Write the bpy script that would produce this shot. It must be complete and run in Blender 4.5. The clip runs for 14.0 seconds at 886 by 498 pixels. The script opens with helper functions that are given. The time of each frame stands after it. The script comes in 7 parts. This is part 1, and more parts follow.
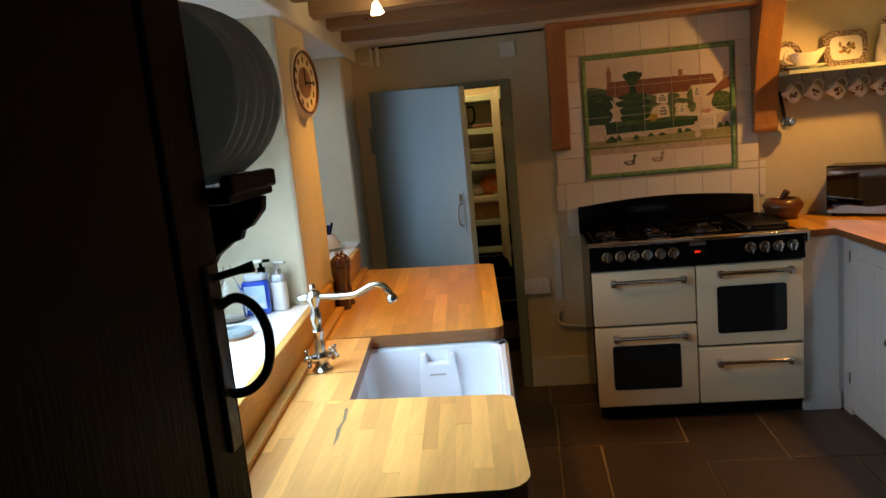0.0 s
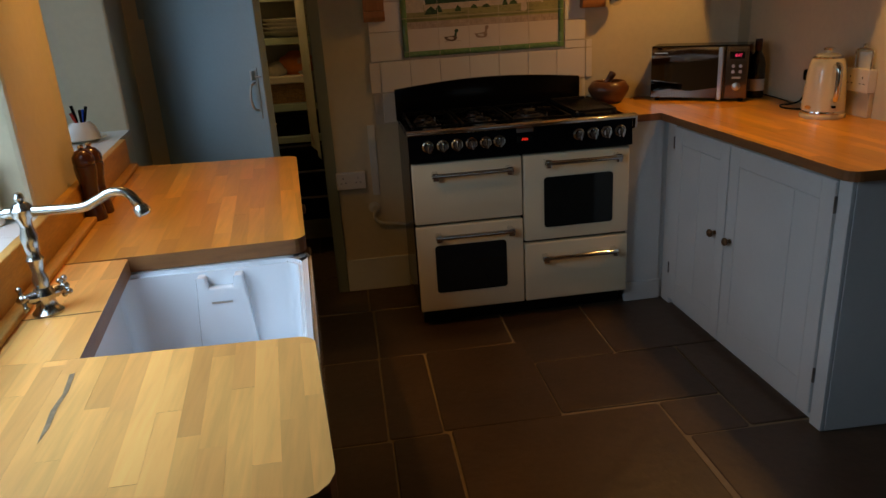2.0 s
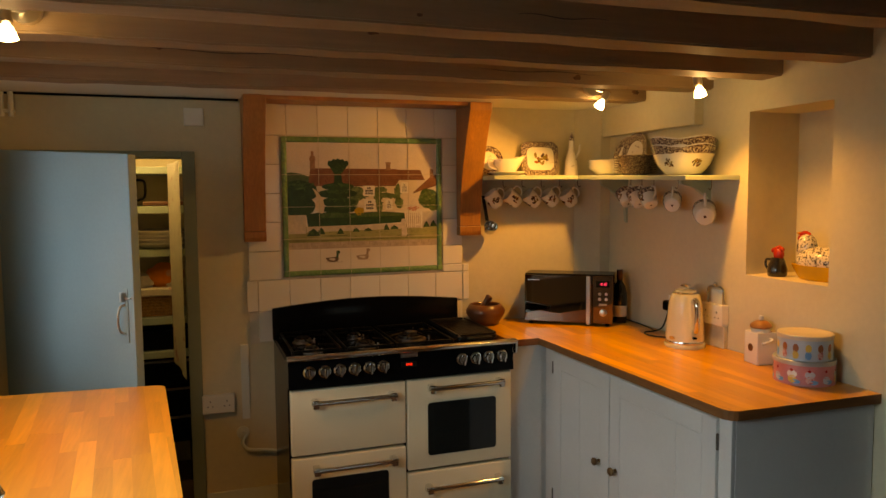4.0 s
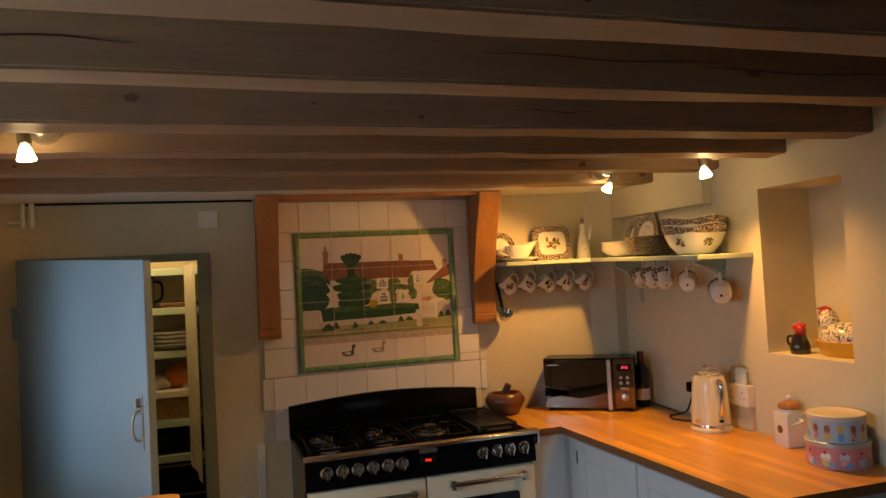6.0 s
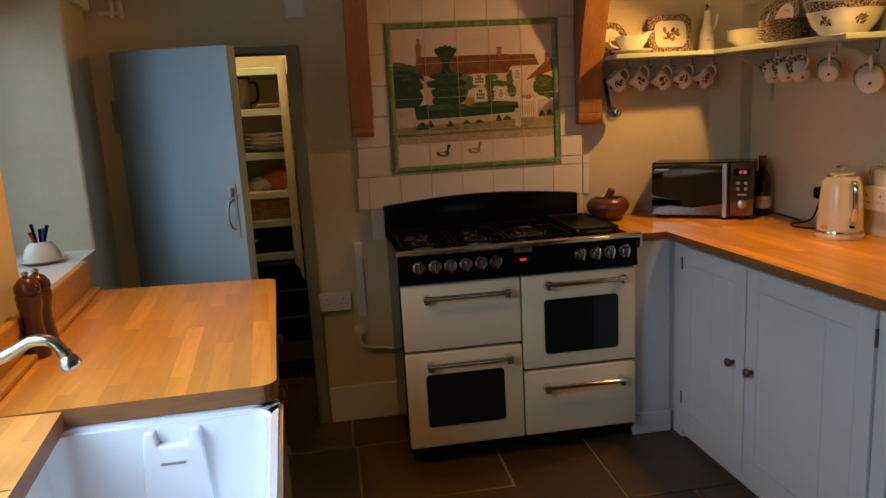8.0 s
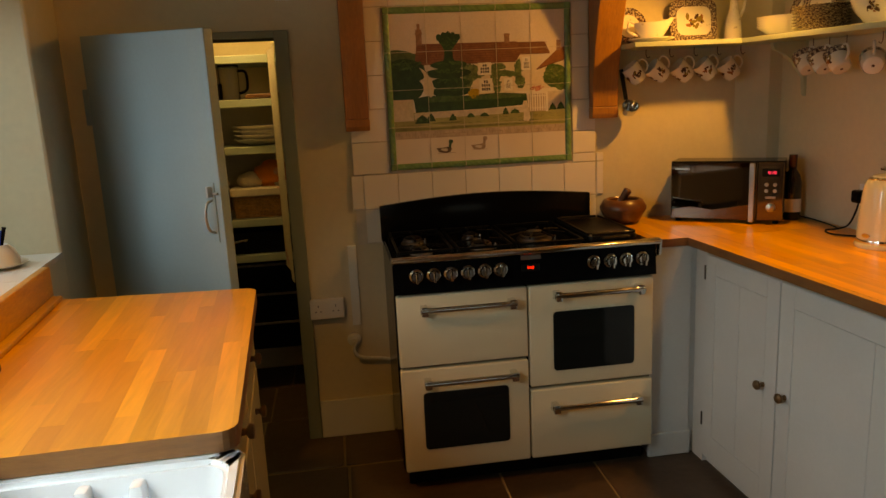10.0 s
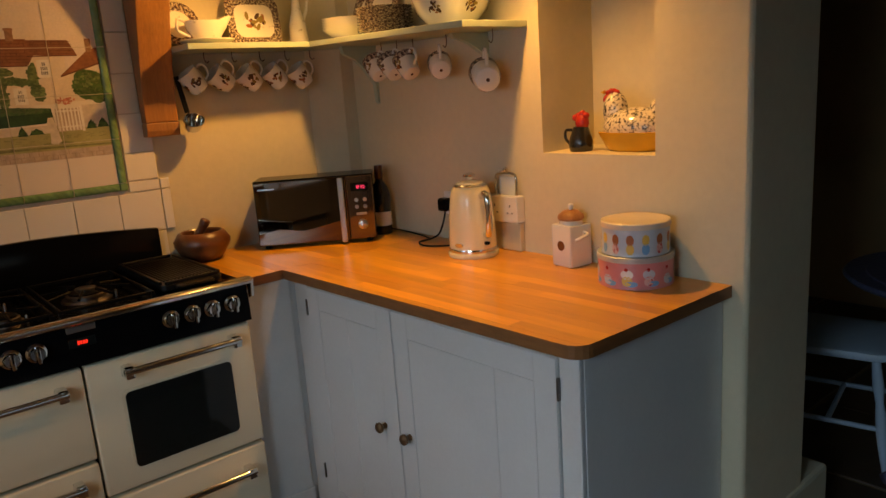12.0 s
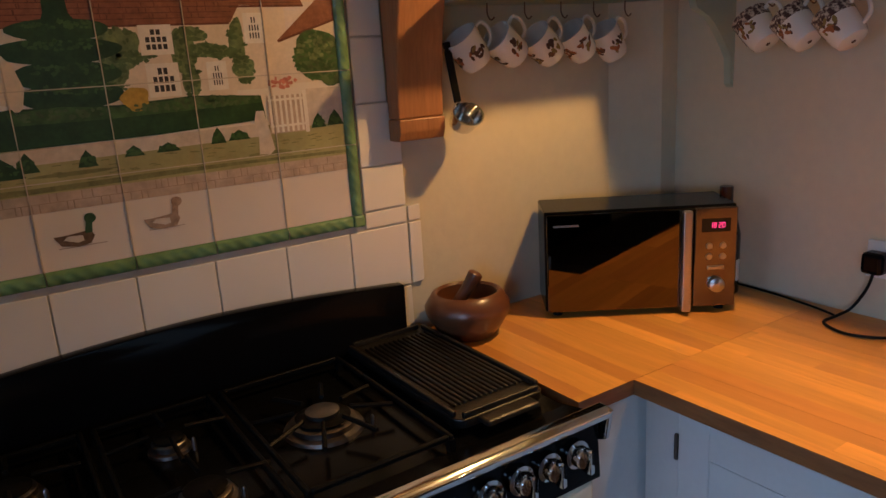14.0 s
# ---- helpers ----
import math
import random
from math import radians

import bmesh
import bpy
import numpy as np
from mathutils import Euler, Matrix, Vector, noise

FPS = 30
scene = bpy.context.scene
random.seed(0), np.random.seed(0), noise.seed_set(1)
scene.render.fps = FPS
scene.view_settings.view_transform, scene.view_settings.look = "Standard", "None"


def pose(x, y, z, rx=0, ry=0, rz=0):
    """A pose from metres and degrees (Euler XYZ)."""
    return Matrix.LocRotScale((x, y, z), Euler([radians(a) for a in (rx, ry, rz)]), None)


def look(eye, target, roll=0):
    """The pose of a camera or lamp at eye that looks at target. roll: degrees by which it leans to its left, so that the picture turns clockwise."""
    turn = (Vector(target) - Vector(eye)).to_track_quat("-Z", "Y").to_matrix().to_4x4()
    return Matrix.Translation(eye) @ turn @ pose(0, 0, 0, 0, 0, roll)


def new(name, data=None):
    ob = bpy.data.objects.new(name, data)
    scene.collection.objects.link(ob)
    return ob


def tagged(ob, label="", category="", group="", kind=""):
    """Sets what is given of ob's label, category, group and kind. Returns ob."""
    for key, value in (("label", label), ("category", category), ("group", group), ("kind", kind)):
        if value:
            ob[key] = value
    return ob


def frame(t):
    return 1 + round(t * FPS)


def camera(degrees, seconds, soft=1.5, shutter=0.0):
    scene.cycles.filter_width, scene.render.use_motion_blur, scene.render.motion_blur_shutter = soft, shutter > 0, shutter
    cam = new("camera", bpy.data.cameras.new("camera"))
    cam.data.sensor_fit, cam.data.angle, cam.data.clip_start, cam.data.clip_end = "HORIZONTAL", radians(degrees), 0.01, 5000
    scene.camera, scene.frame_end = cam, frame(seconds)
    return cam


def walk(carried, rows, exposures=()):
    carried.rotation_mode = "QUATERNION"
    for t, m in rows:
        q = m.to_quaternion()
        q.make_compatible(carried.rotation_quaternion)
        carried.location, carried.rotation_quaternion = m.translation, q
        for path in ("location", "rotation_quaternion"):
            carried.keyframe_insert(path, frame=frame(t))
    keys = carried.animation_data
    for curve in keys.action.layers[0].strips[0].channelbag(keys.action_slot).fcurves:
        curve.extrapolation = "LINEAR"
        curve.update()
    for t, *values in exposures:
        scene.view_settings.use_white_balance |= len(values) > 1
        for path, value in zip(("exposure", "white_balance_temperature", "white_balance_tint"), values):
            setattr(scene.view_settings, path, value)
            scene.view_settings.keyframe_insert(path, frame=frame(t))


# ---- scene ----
cam = camera(63.4, 14.0)
PATH = [
    (0, (0.216, -0.125, 1.559), (-0.031, 1.832, 1.227), -5.5),
    (0.5, (0.147, 0.054, 1.504), (0.194, 1.992, 1.012), -3.7),
    (1, (0.137, 0.153, 1.454), (0.272, 2.043, 0.813), -2.1),
    (1.5, (0.188, 0.278, 1.458), (0.335, 2.159, 0.793), -2.3),
    (2, (0.243, 0.339, 1.475), (0.469, 2.21, 0.808), -3.6),
    (2.5, (0.229, 0.41, 1.501), (0.674, 2.267, 0.907), -3.0),
    (3, (0.175, 0.43, 1.552), (0.721, 2.287, 1.045), -2.3),
    (3.5, (0.154, 0.468, 1.544), (0.824, 2.301, 1.104), -0.1),
    (4, (0.147, 0.459, 1.598), (0.8, 2.342, 1.439), -0.5),
    (4.2, (0.152, 0.464, 1.592), (0.791, 2.357, 1.504), -0.8),
    (6.3, (0.173, 0.454, 1.637), (0.785, 2.356, 1.707), -3.1),
    (6.5, (0.175, 0.469, 1.62), (0.789, 2.373, 1.641), -2.7),
    (7, (0.207, 0.502, 1.597), (0.761, 2.42, 1.483), -1.9),
    (7.5, (0.229, 0.569, 1.505), (0.647, 2.511, 1.27), -1.6),
    (8, (0.263, 0.599, 1.474), (0.55, 2.542, 1.094), -3.2),
    (8.2, (0.255, 0.593, 1.525), (0.507, 2.53, 1.098), -4.1),
    (10.3, (0.367, 0.892, 1.476), (0.63, 2.835, 1.086), -2.5),
    (10.5, (0.402, 0.903, 1.482), (0.659, 2.863, 1.177), -2.5),
    (11, (0.451, 0.951, 1.472), (0.859, 2.898, 1.268), -2.5),
    (11.5, (0.504, 1.141, 1.468), (1.383, 2.915, 1.182), -3.0),
    (12, (0.571, 1.293, 1.463), (1.819, 2.795, 1.031), -4.1),
    (12.5, (0.719, 1.483, 1.452), (2.053, 2.87, 0.91), -4.9),
    (13, (0.741, 1.769, 1.447), (1.876, 3.329, 0.92), -4.8),
    (13.5, (0.659, 2.159, 1.507), (1.631, 3.828, 0.987), -4.7),
    (14, (0.653, 2.556, 1.54), (1.703, 4.18, 1.03), -3.6),
]
# seconds, stops, kelvin, tint: the camera's own exposure and white balance
LIGHTNESS = [
    (0.0, -0.15, 8300, 4), (0.5, -0.58, 7700, 4), (1.0, -0.9, 7500, 4), (1.5, -0.98, 7600, 4), (2.0, -0.88, 8200, 4), (2.5, -0.42, 10000, 4), (3.0, -0.15, 10500, 4),
    (3.5, 0.0, 11200, 4), (4.0, 0.05, 12500, 4), (6.5, 0.08, 7500, 4), (7.5, 0.02, 7500, 4), (8.0, -0.2, 8000, 4), (10.5, -0.12, 15000, 4), (11.0, -0.08, 14000, 4), (11.5, -0.05, 11000, 4),
    (12.0, -0.05, 8800, 4), (12.5, -0.08, 7800, 4), (13.0, -0.22, 7700, 4), (13.5, -0.1, 6300, 4), (14.0, -0.02, 5700, 4),
]
walk(cam, [(t, look(eye, target, roll)) for t, eye, target, roll in PATH], LIGHTNESS)

# ---------------------------------------------------------------- light
world = bpy.data.worlds.new("dusk")
scene.world = world
world.use_nodes = True
wn = world.node_tree
sky = wn.nodes.new("ShaderNodeTexSky")
sky.sky_type = "NISHITA"
sky.sun_disc = False
sky.sun_elevation = radians(6)
sky.sun_rotation = radians(60)
wn.links.new(sky.outputs[0], wn.nodes["Background"].inputs[0])
wn.nodes["Background"].inputs[1].default_value = 0.1


def area_lamp(name, eye, target, sx, sy, watts, colour, spread=180):
    d = bpy.data.lights.new(name, "AREA")
    d.spread = radians(spread)
    d.shape, d.size, d.size_y, d.energy, d.color = "RECTANGLE", sx, sy, watts, colour
    ob = new(name, d)
    ob.matrix_world = look(eye, target)
    return ob


def spot_lamp(name, eye, target, watts, colour, cone=110, blend=0.9):
    d = bpy.data.lights.new(name, "SPOT")
    d.energy, d.color, d.spot_size, d.spot_blend, d.shadow_soft_size = watts, colour, radians(cone), blend, 0.025
    ob = new(name, d)
    ob.matrix_world = look(eye, target)
    return ob


def point_lamp(name, eye, watts, colour, size=0.03):
    d = bpy.data.lights.new(name, "POINT")
    d.energy, d.color, d.shadow_soft_size = watts, colour, size
    ob = new(name, d)
    ob.location = eye
    return ob


WARM = (1.0, 0.50, 0.160)
DUSK = (0.39, 0.61, 1.0)
area_lamp("daylight_near_window", (-0.80, 1.44, 1.52), (-0.28, 1.58, 0.80), 0.80, 0.80, 22.5, DUSK, 124)
area_lamp("daylight_far_window", (-1.03, 3.12, 1.50), (0.2, 3.40, 0.95), 0.75, 0.85, 3.8, DUSK, 128)
# fill light through an assumed window behind the view; no source seen there
area_lamp("daylight_south_window", (1.45, -2.36, 1.50), (1.2, 1.0, 1.1), 1.3, 0.9, 2.9, DUSK)

# ---------------------------------------------------------------- materials


def mat(name, base, rough=0.5, metal=0.0, var=0.0, scale=6.0, fine=0.0, fine_scale=90.0, bump=0.0, bump_scale=60.0,
        rnd=0.0, stretch=(1, 1, 1), coat=0.0, spec=0.5, island=False, dirt=None, dirt_scale=2.5, dirt_at=0.55, alt=None):
    """A surface with a base colour, two scales of variation, relief and, where wanted, stains."""
    m = bpy.data.materials.new(name)
    m.use_nodes = True
    nt = m.node_tree
    N, L = nt.nodes, nt.links
    b = N["Principled BSDF"]
    b.inputs["Roughness"].default_value = rough
    b.inputs["Metallic"].default_value = metal
    b.inputs["Specular IOR Level"].default_value = spec
    b.inputs["Coat Weight"].default_value = coat
    b.inputs["Coat Roughness"].default_value = 0.08
    b.inputs["Base Color"].default_value = (*base, 1)
    tc = N.new("ShaderNodeTexCoord")
    mp = N.new("ShaderNodeMapping")
    mp.inputs["Scale"].default_value = stretch
    L.new(tc.outputs["Object"], mp.inputs[0])
    vec = mp.outputs[0]
    if rnd:
        inf = N.new("ShaderNodeObjectInfo")
        addv = N.new("ShaderNodeVectorMath")
        addv.operation = "MULTIPLY_ADD"
        comb = N.new("ShaderNodeCombineXYZ")
        L.new(inf.outputs["Random"], comb.inputs[0])
        L.new(inf.outputs["Random"], comb.inputs[1])
        addv.inputs[1].default_value = (37, 53, 0)
        L.new(comb.outputs[0], addv.inputs[0])
        L.new(vec, addv.inputs[2])
        vec = addv.outputs[0]
    col = None

    def factor(scale_, amount, detail=5.0):
        n = N.new("ShaderNodeTexNoise")
        n.inputs["Scale"].default_value = scale_
        n.inputs["Detail"].default_value = detail
        L.new(vec, n.inputs["Vector"])
        r = N.new("ShaderNodeMapRange")
        r.inputs["From Min"].default_value, r.inputs["From Max"].default_value = 0.25, 0.75
        r.inputs["To Min"].default_value, r.inputs["To Max"].default_value = 1 - amount, 1 + amount
        L.new(n.outputs["Fac"], r.inputs[0])
        return r.outputs[0]

    def times(value):
        nonlocal col
        mx = N.new("ShaderNodeVectorMath")
        mx.operation = "SCALE"
        if col is None:
            mx.inputs[0].default_value = base
        else:
            L.new(col, mx.inputs[0])
        L.new(value, mx.inputs["Scale"])
        col = mx.outputs[0]

    if var:
        times(factor(scale, var))
    if fine:
        times(factor(fine_scale, fine, 3.0))
    if rnd or island:
        if island:
            src = N.new("ShaderNodeNewGeometry").outputs["Random Per Island"]
        else:
            src = inf.outputs["Random"]
        r = N.new("ShaderNodeMapRange")
        r.inputs["To Min"].default_value, r.inputs["To Max"].default_value = 1 - (rnd or 0.2), 1 + (rnd or 0.2)
        L.new(src, r.inputs[0])
        times(r.outputs[0])
    if alt:
        # some pieces lean towards a second colour
        wno = N.new("ShaderNodeTexWhiteNoise")
        wno.noise_dimensions = "1D"
        L.new(inf.outputs["Random"], wno.inputs["W"])
        r = N.new("ShaderNodeMapRange")
        r.inputs["From Min"].default_value, r.inputs["From Max"].default_value = 0.35, 1.0
        r.inputs["To Max"].default_value = 0.5
        L.new(wno.outputs["Value"], r.inputs[0])
        mx = N.new("ShaderNodeMix")
        mx.data_type = "RGBA"
        L.new(r.outputs[0], mx.inputs[0])
        L.new(col, mx.inputs[6])
        mx.inputs[7].default_value = (*alt, 1)
        col = mx.outputs[2]
    if dirt:
        n = N.new("ShaderNodeTexNoise")
        n.inputs["Scale"].default_value, n.inputs["Detail"].default_value = dirt_scale, 8
        L.new(vec, n.inputs["Vector"])
        r = N.new("ShaderNodeMapRange")
        r.inputs["From Min"].default_value, r.inputs["From Max"].default_value = dirt_at, dirt_at + 0.15
        L.new(n.outputs["Fac"], r.inputs[0])
        mx = N.new("ShaderNodeMix")
        mx.data_type = "RGBA"
        L.new(r.outputs[0], mx.inputs[0])
        if col is None:
            mx.inputs[6].default_value = (*base, 1)
        else:
            L.new(col, mx.inputs[6])
        mx.inputs[7].default_value = (*dirt, 1)
        col = mx.outputs[2]
    if col is not None:
        L.new(col, b.inputs["Base Color"])
    if bump:
        n = N.new("ShaderNodeTexNoise")
        n.inputs["Scale"].default_value, n.inputs["Detail"].default_value = bump_scale, 6
        L.new(vec, n.inputs["Vector"])
        bp = N.new("ShaderNodeBump")
        bp.inputs["Strength"].default_value, bp.inputs["Distance"].default_value = bump, 0.01
        L.new(n.outputs["Fac"], bp.inputs["Height"])
        L.new(bp.outputs[0], b.inputs["Normal"])
    return m


def glow(name, colour, strength):
    m = bpy.data.materials.new(name)
    m.use_nodes = True
    b = m.node_tree.nodes["Principled BSDF"]
    b.inputs["Base Color"].default_value = (*colour, 1)
    b.inputs["Emission Color"].default_value = (*colour, 1)
    b.inputs["Emission Strength"].default_value = strength
    return m


def clear(name, colour=(1, 1, 1), rough=0.02):
    m = bpy.data.materials.new(name)
    m.use_nodes = True
    b = m.node_tree.nodes["Principled BSDF"]
    b.inputs["Base Color"].default_value = (*colour, 1)
    b.inputs["Transmission Weight"].default_value = 1
    b.inputs["Roughness"].default_value = rough
    b.inputs["IOR"].default_value = 1.45
    return m


PLASTER = mat("plaster", (0.62, 0.55, 0.385), 0.85, var=0.06, scale=2.2, fine=0.03, fine_scale=40, bump=0.35, bump_scale=9)
PLASTER_WHITE = mat("white_plaster", (0.66, 0.68, 0.63), 0.8, var=0.05, scale=3, bump=0.35, bump_scale=11)
CEILING = mat("ceiling_plaster", (0.74, 0.71, 0.63), 0.9, var=0.05, scale=3, bump=0.2, bump_scale=14)
BROWN_WALL = mat("ochre_plaster", (0.52, 0.34, 0.16), 0.9, var=0.08, scale=2, bump=0.3, bump_scale=9)
BEAM = mat("old_pine_beam", (0.300, 0.196, 0.118), 0.58, var=0.22, scale=1.3, fine=0.10, fine_scale=9, bump=0.22, bump_scale=16,
           stretch=(0.30, 3, 5), rnd=0.08, dirt=(0.15, 0.082, 0.044), dirt_scale=3.2, dirt_at=0.70)
CORBEL = mat("waxed_pine", (0.36, 0.155, 0.055), 0.42, var=0.2, scale=4, fine=0.15, fine_scale=30, stretch=(4, 4, 0.4), bump=0.15, bump_scale=40)
STAVE = mat("beech_stave", (0.95, 0.465, 0.135), 0.32, var=0.18, scale=2.2, alt=(0.50, 0.20, 0.06), fine=0.08, fine_scale=14, stretch=(9, 0.7, 1), rnd=0.17,
            bump=0.06, bump_scale=120, dirt=(0.36, 0.17, 0.06), dirt_scale=2.2, dirt_at=0.69)
STAVE_OILED = mat("oiled_beech_stave", (0.72, 0.348, 0.066), 0.28, var=0.16, scale=2.2, alt=(0.44, 0.16, 0.045), fine=0.08, fine_scale=14, stretch=(9, 0.7, 1), rnd=0.19,
                  bump=0.05, bump_scale=120)
UPSTAND = mat("worn_beech_upstand", (0.54, 0.285, 0.072), 0.5, var=0.22, scale=3, fine=0.14, fine_scale=40, stretch=(5, 0.8, 5), bump=0.15, bump_scale=50)
RIM = mat("dark_brown_rim", (0.25, 0.10, 0.034), 0.4, var=0.2, scale=12, fine=0.1, fine_scale=60, stretch=(1, 1, 6), bump=0.1, bump_scale=60)
EDGE = mat("dark_end_grain", (0.15, 0.06, 0.02), 0.5, var=0.2, scale=20, bump=0.1)
GREY_PAINT = mat("pale_grey_paint", (0.62, 0.62, 0.60), 0.45, var=0.04, scale=4, fine=0.02, bump=0.07, bump_scale=35)
GREEN_PAINT = mat("sage_green_paint", (0.215, 0.25, 0.19), 0.5, var=0.1, scale=5, bump=0.2, bump_scale=25)
SHELF_GREEN = mat("pale_sage_paint", (0.40, 0.47, 0.36), 0.45, var=0.06, scale=6, bump=0.1, bump_scale=30)
BLUE_PAINT = mat("blue_grey_paint", (0.235, 0.338, 0.385), 0.42, var=0.06, scale=3, fine=0.03, bump=0.12, bump_scale=16)
CHAIR_BLUE = mat("light_blue_paint", (0.38, 0.50, 0.60), 0.45, var=0.06, scale=6)
STONE = mat("brown_flagstone", (0.066, 0.039, 0.022), 0.42, var=0.25, scale=3.5, fine=0.14, fine_scale=40, bump=0.35, bump_scale=14, rnd=0.22)
GROUT = mat("pale_mortar", (0.27, 0.20, 0.12), 0.9, var=0.15, scale=8, bump=0.3)
TILE = mat("cream_glaze", (0.82, 0.77, 0.68), 0.16, var=0.03, scale=5, rnd=0.03, bump=0.05, bump_scale=12, coat=0.3)
TILE_GROUT = mat("tile_grout", (0.60, 0.53, 0.43), 0.9, var=0.1, scale=20)
ROPE_GREEN = mat("green_glaze", (0.17, 0.30, 0.13), 0.18, var=0.25, scale=30, rnd=0.12, coat=0.4)
CREAM = mat("cream_enamel", (0.74, 0.66, 0.47), 0.22, var=0.02, scale=4, coat=0.4)
BLACK = mat("black_enamel", (0.004, 0.004, 0.0045), 0.16, var=0.1, scale=8, spec=0.10)
BLACK_MATT = mat("black_iron", (0.004, 0.004, 0.004), 0.45, spec=0.12, var=0.3, scale=20, bump=0.15, bump_scale=80)
OVEN_GLASS = mat("dark_oven_glass", (0.008, 0.011, 0.011), 0.06, spec=0.4)
CHROME = mat("chrome", (0.72, 0.72, 0.70), 0.12, 1.0, fine=0.04)
BRUSHED = mat("brushed_steel", (0.55, 0.53, 0.50), 0.3, 1.0, var=0.05, scale=8)
BURNER = mat("dull_burner_steel", (0.20, 0.18, 0.165), 0.38, 1.0, var=0.25, scale=40)
BRASS = mat("bronze_knob", (0.16, 0.085, 0.04), 0.35, 0.6, var=0.2, scale=40)
FIRECLAY = mat("white_fireclay", (0.79, 0.83, 0.87), 0.12, var=0.02, scale=4, coat=0.5)
SILL_TILE = mat("white_sill_tile", (0.80, 0.80, 0.78), 0.25, var=0.03, scale=5, rnd=0.02, coat=0.2)
CHINA = mat("white_china", (0.80, 0.76, 0.68), 0.15, coat=0.4)
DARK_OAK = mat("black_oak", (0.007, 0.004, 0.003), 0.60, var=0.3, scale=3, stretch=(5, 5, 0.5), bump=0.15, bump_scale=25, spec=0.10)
IRON_BLACK = mat("wrought_iron", (0.01, 0.01, 0.01), 0.45, 0.4, bump=0.2, bump_scale=60)
PLATE_GREY = mat("stoneware", (0.66, 0.67, 0.58), 0.22, var=0.04, scale=8, coat=0.2)
WHITE = mat("white_plastic", (0.78, 0.76, 0.70), 0.35, var=0.02, scale=10)
MILL = mat("red_brown_wood", (0.060, 0.017, 0.008), 0.25, var=0.2, scale=20, coat=0.4)
MORTAR_WOOD = mat("turned_brown_wood", (0.135, 0.050, 0.021), 0.32, var=0.3, scale=12, stretch=(1, 1, 5), coat=0.2)
GLASS = clear("glass")
FROST = clear("window_glass")
BLUE_LIQUID = mat("blue_plastic", (0.015, 0.09, 0.62), 0.2, var=0.1, scale=12, coat=0.4)
CLEAR_PLASTIC = mat("cloudy_plastic", (0.62, 0.68, 0.72), 0.25, var=0.05, scale=8, coat=0.3)
RED = mat("red_glaze", (0.42, 0.025, 0.02), 0.25, var=0.2, scale=30)
YELLOW = mat("yellow_glaze", (0.66, 0.34, 0.04), 0.25, var=0.12, scale=14, coat=0.3)
BLACK_GLAZE = mat("black_glaze", (0.02, 0.018, 0.015), 0.2, coat=0.4)
BULB = glow("lit_bulb", (1.0, 0.72, 0.40), 40)
RED_LED = glow("red_digits", (1.0, 0.03, 0.02), 1.2)
PINK_LED = glow("pink_digits", (1.0, 0.06, 0.22), 1.2)
WICKER = mat("wicker", (0.30, 0.15, 0.05), 0.6, var=0.35, scale=40, fine=0.3, fine_scale=160, bump=0.8, bump_scale=120)
PAPER = mat("white_card", (0.75, 0.76, 0.78), 0.8)
ROOM_DARK = mat("dim_plaster", (0.30, 0.24, 0.17), 0.9, var=0.06, scale=2, bump=0.2, bump_scale=8)

# ---------------------------------------------------------------- mesh helpers


def finish(bm, name, material, smooth=False):
    me = bpy.data.meshes.new(name)
    bmesh.ops.recalc_face_normals(bm, faces=bm.faces[:])
    bm.to_mesh(me)
    bm.free()
    for mm in (material if isinstance(material, (list, tuple)) else [material]):
        me.materials.append(mm)
    if smooth:
        for p in me.polygons:
            p.use_smooth = True
        me.set_sharp_from_angle(angle=radians(38))
    return me


def part(name, bm, material, parent=None, label="", smooth=False):
    ob = new(name, finish(bm, name, material, smooth))
    if parent is not None:
        ob.parent = parent
    if label:
        ob["label"] = label
    return ob


def thing(name, label, category, at=(0, 0, 0), turn=0, group="", kind=""):
    ob = new(name)
    ob.empty_display_size = 0.05
    ob.location, ob.rotation_euler = at, (0, 0, radians(turn))
    return tagged(ob, label, category, group, kind)


def whole(name, bm, material, label, category, at=(0, 0, 0), turn=0, group="", kind="", smooth=False):
    ob = new(name, finish(bm, name, material, smooth))
    ob.location, ob.rotation_euler = at, (0, 0, radians(turn))
    return tagged(ob, label, category, group, kind)


def box(x0, x1, y0, y1, z0, z1, bevel=0.0, seg=2, bm=None):
    one = bmesh.new()
    v = [one.verts.new(p) for p in ((x0, y0, z0), (x1, y0, z0), (x1, y1, z0), (x0, y1, z0), (x0, y0, z1), (x1, y0, z1), (x1, y1, z1), (x0, y1, z1))]
    for f in ((0, 3, 2, 1), (4, 5, 6, 7), (0, 1, 5, 4), (1, 2, 6, 5), (2, 3, 7, 6), (3, 0, 4, 7)):
        one.faces.new([v[i] for i in f])
    if bevel:
        bmesh.ops.bevel(one, geom=one.edges[:], offset=bevel, segments=seg, affect="EDGES", profile=0.5)
    return join(bm, one)


def join(bm, one):
    if bm is None:
        return one
    me = bpy.data.meshes.new("tmp")
    one.to_mesh(me)
    one.free()
    bm.from_mesh(me)
    bpy.data.meshes.remove(me)
    return bm


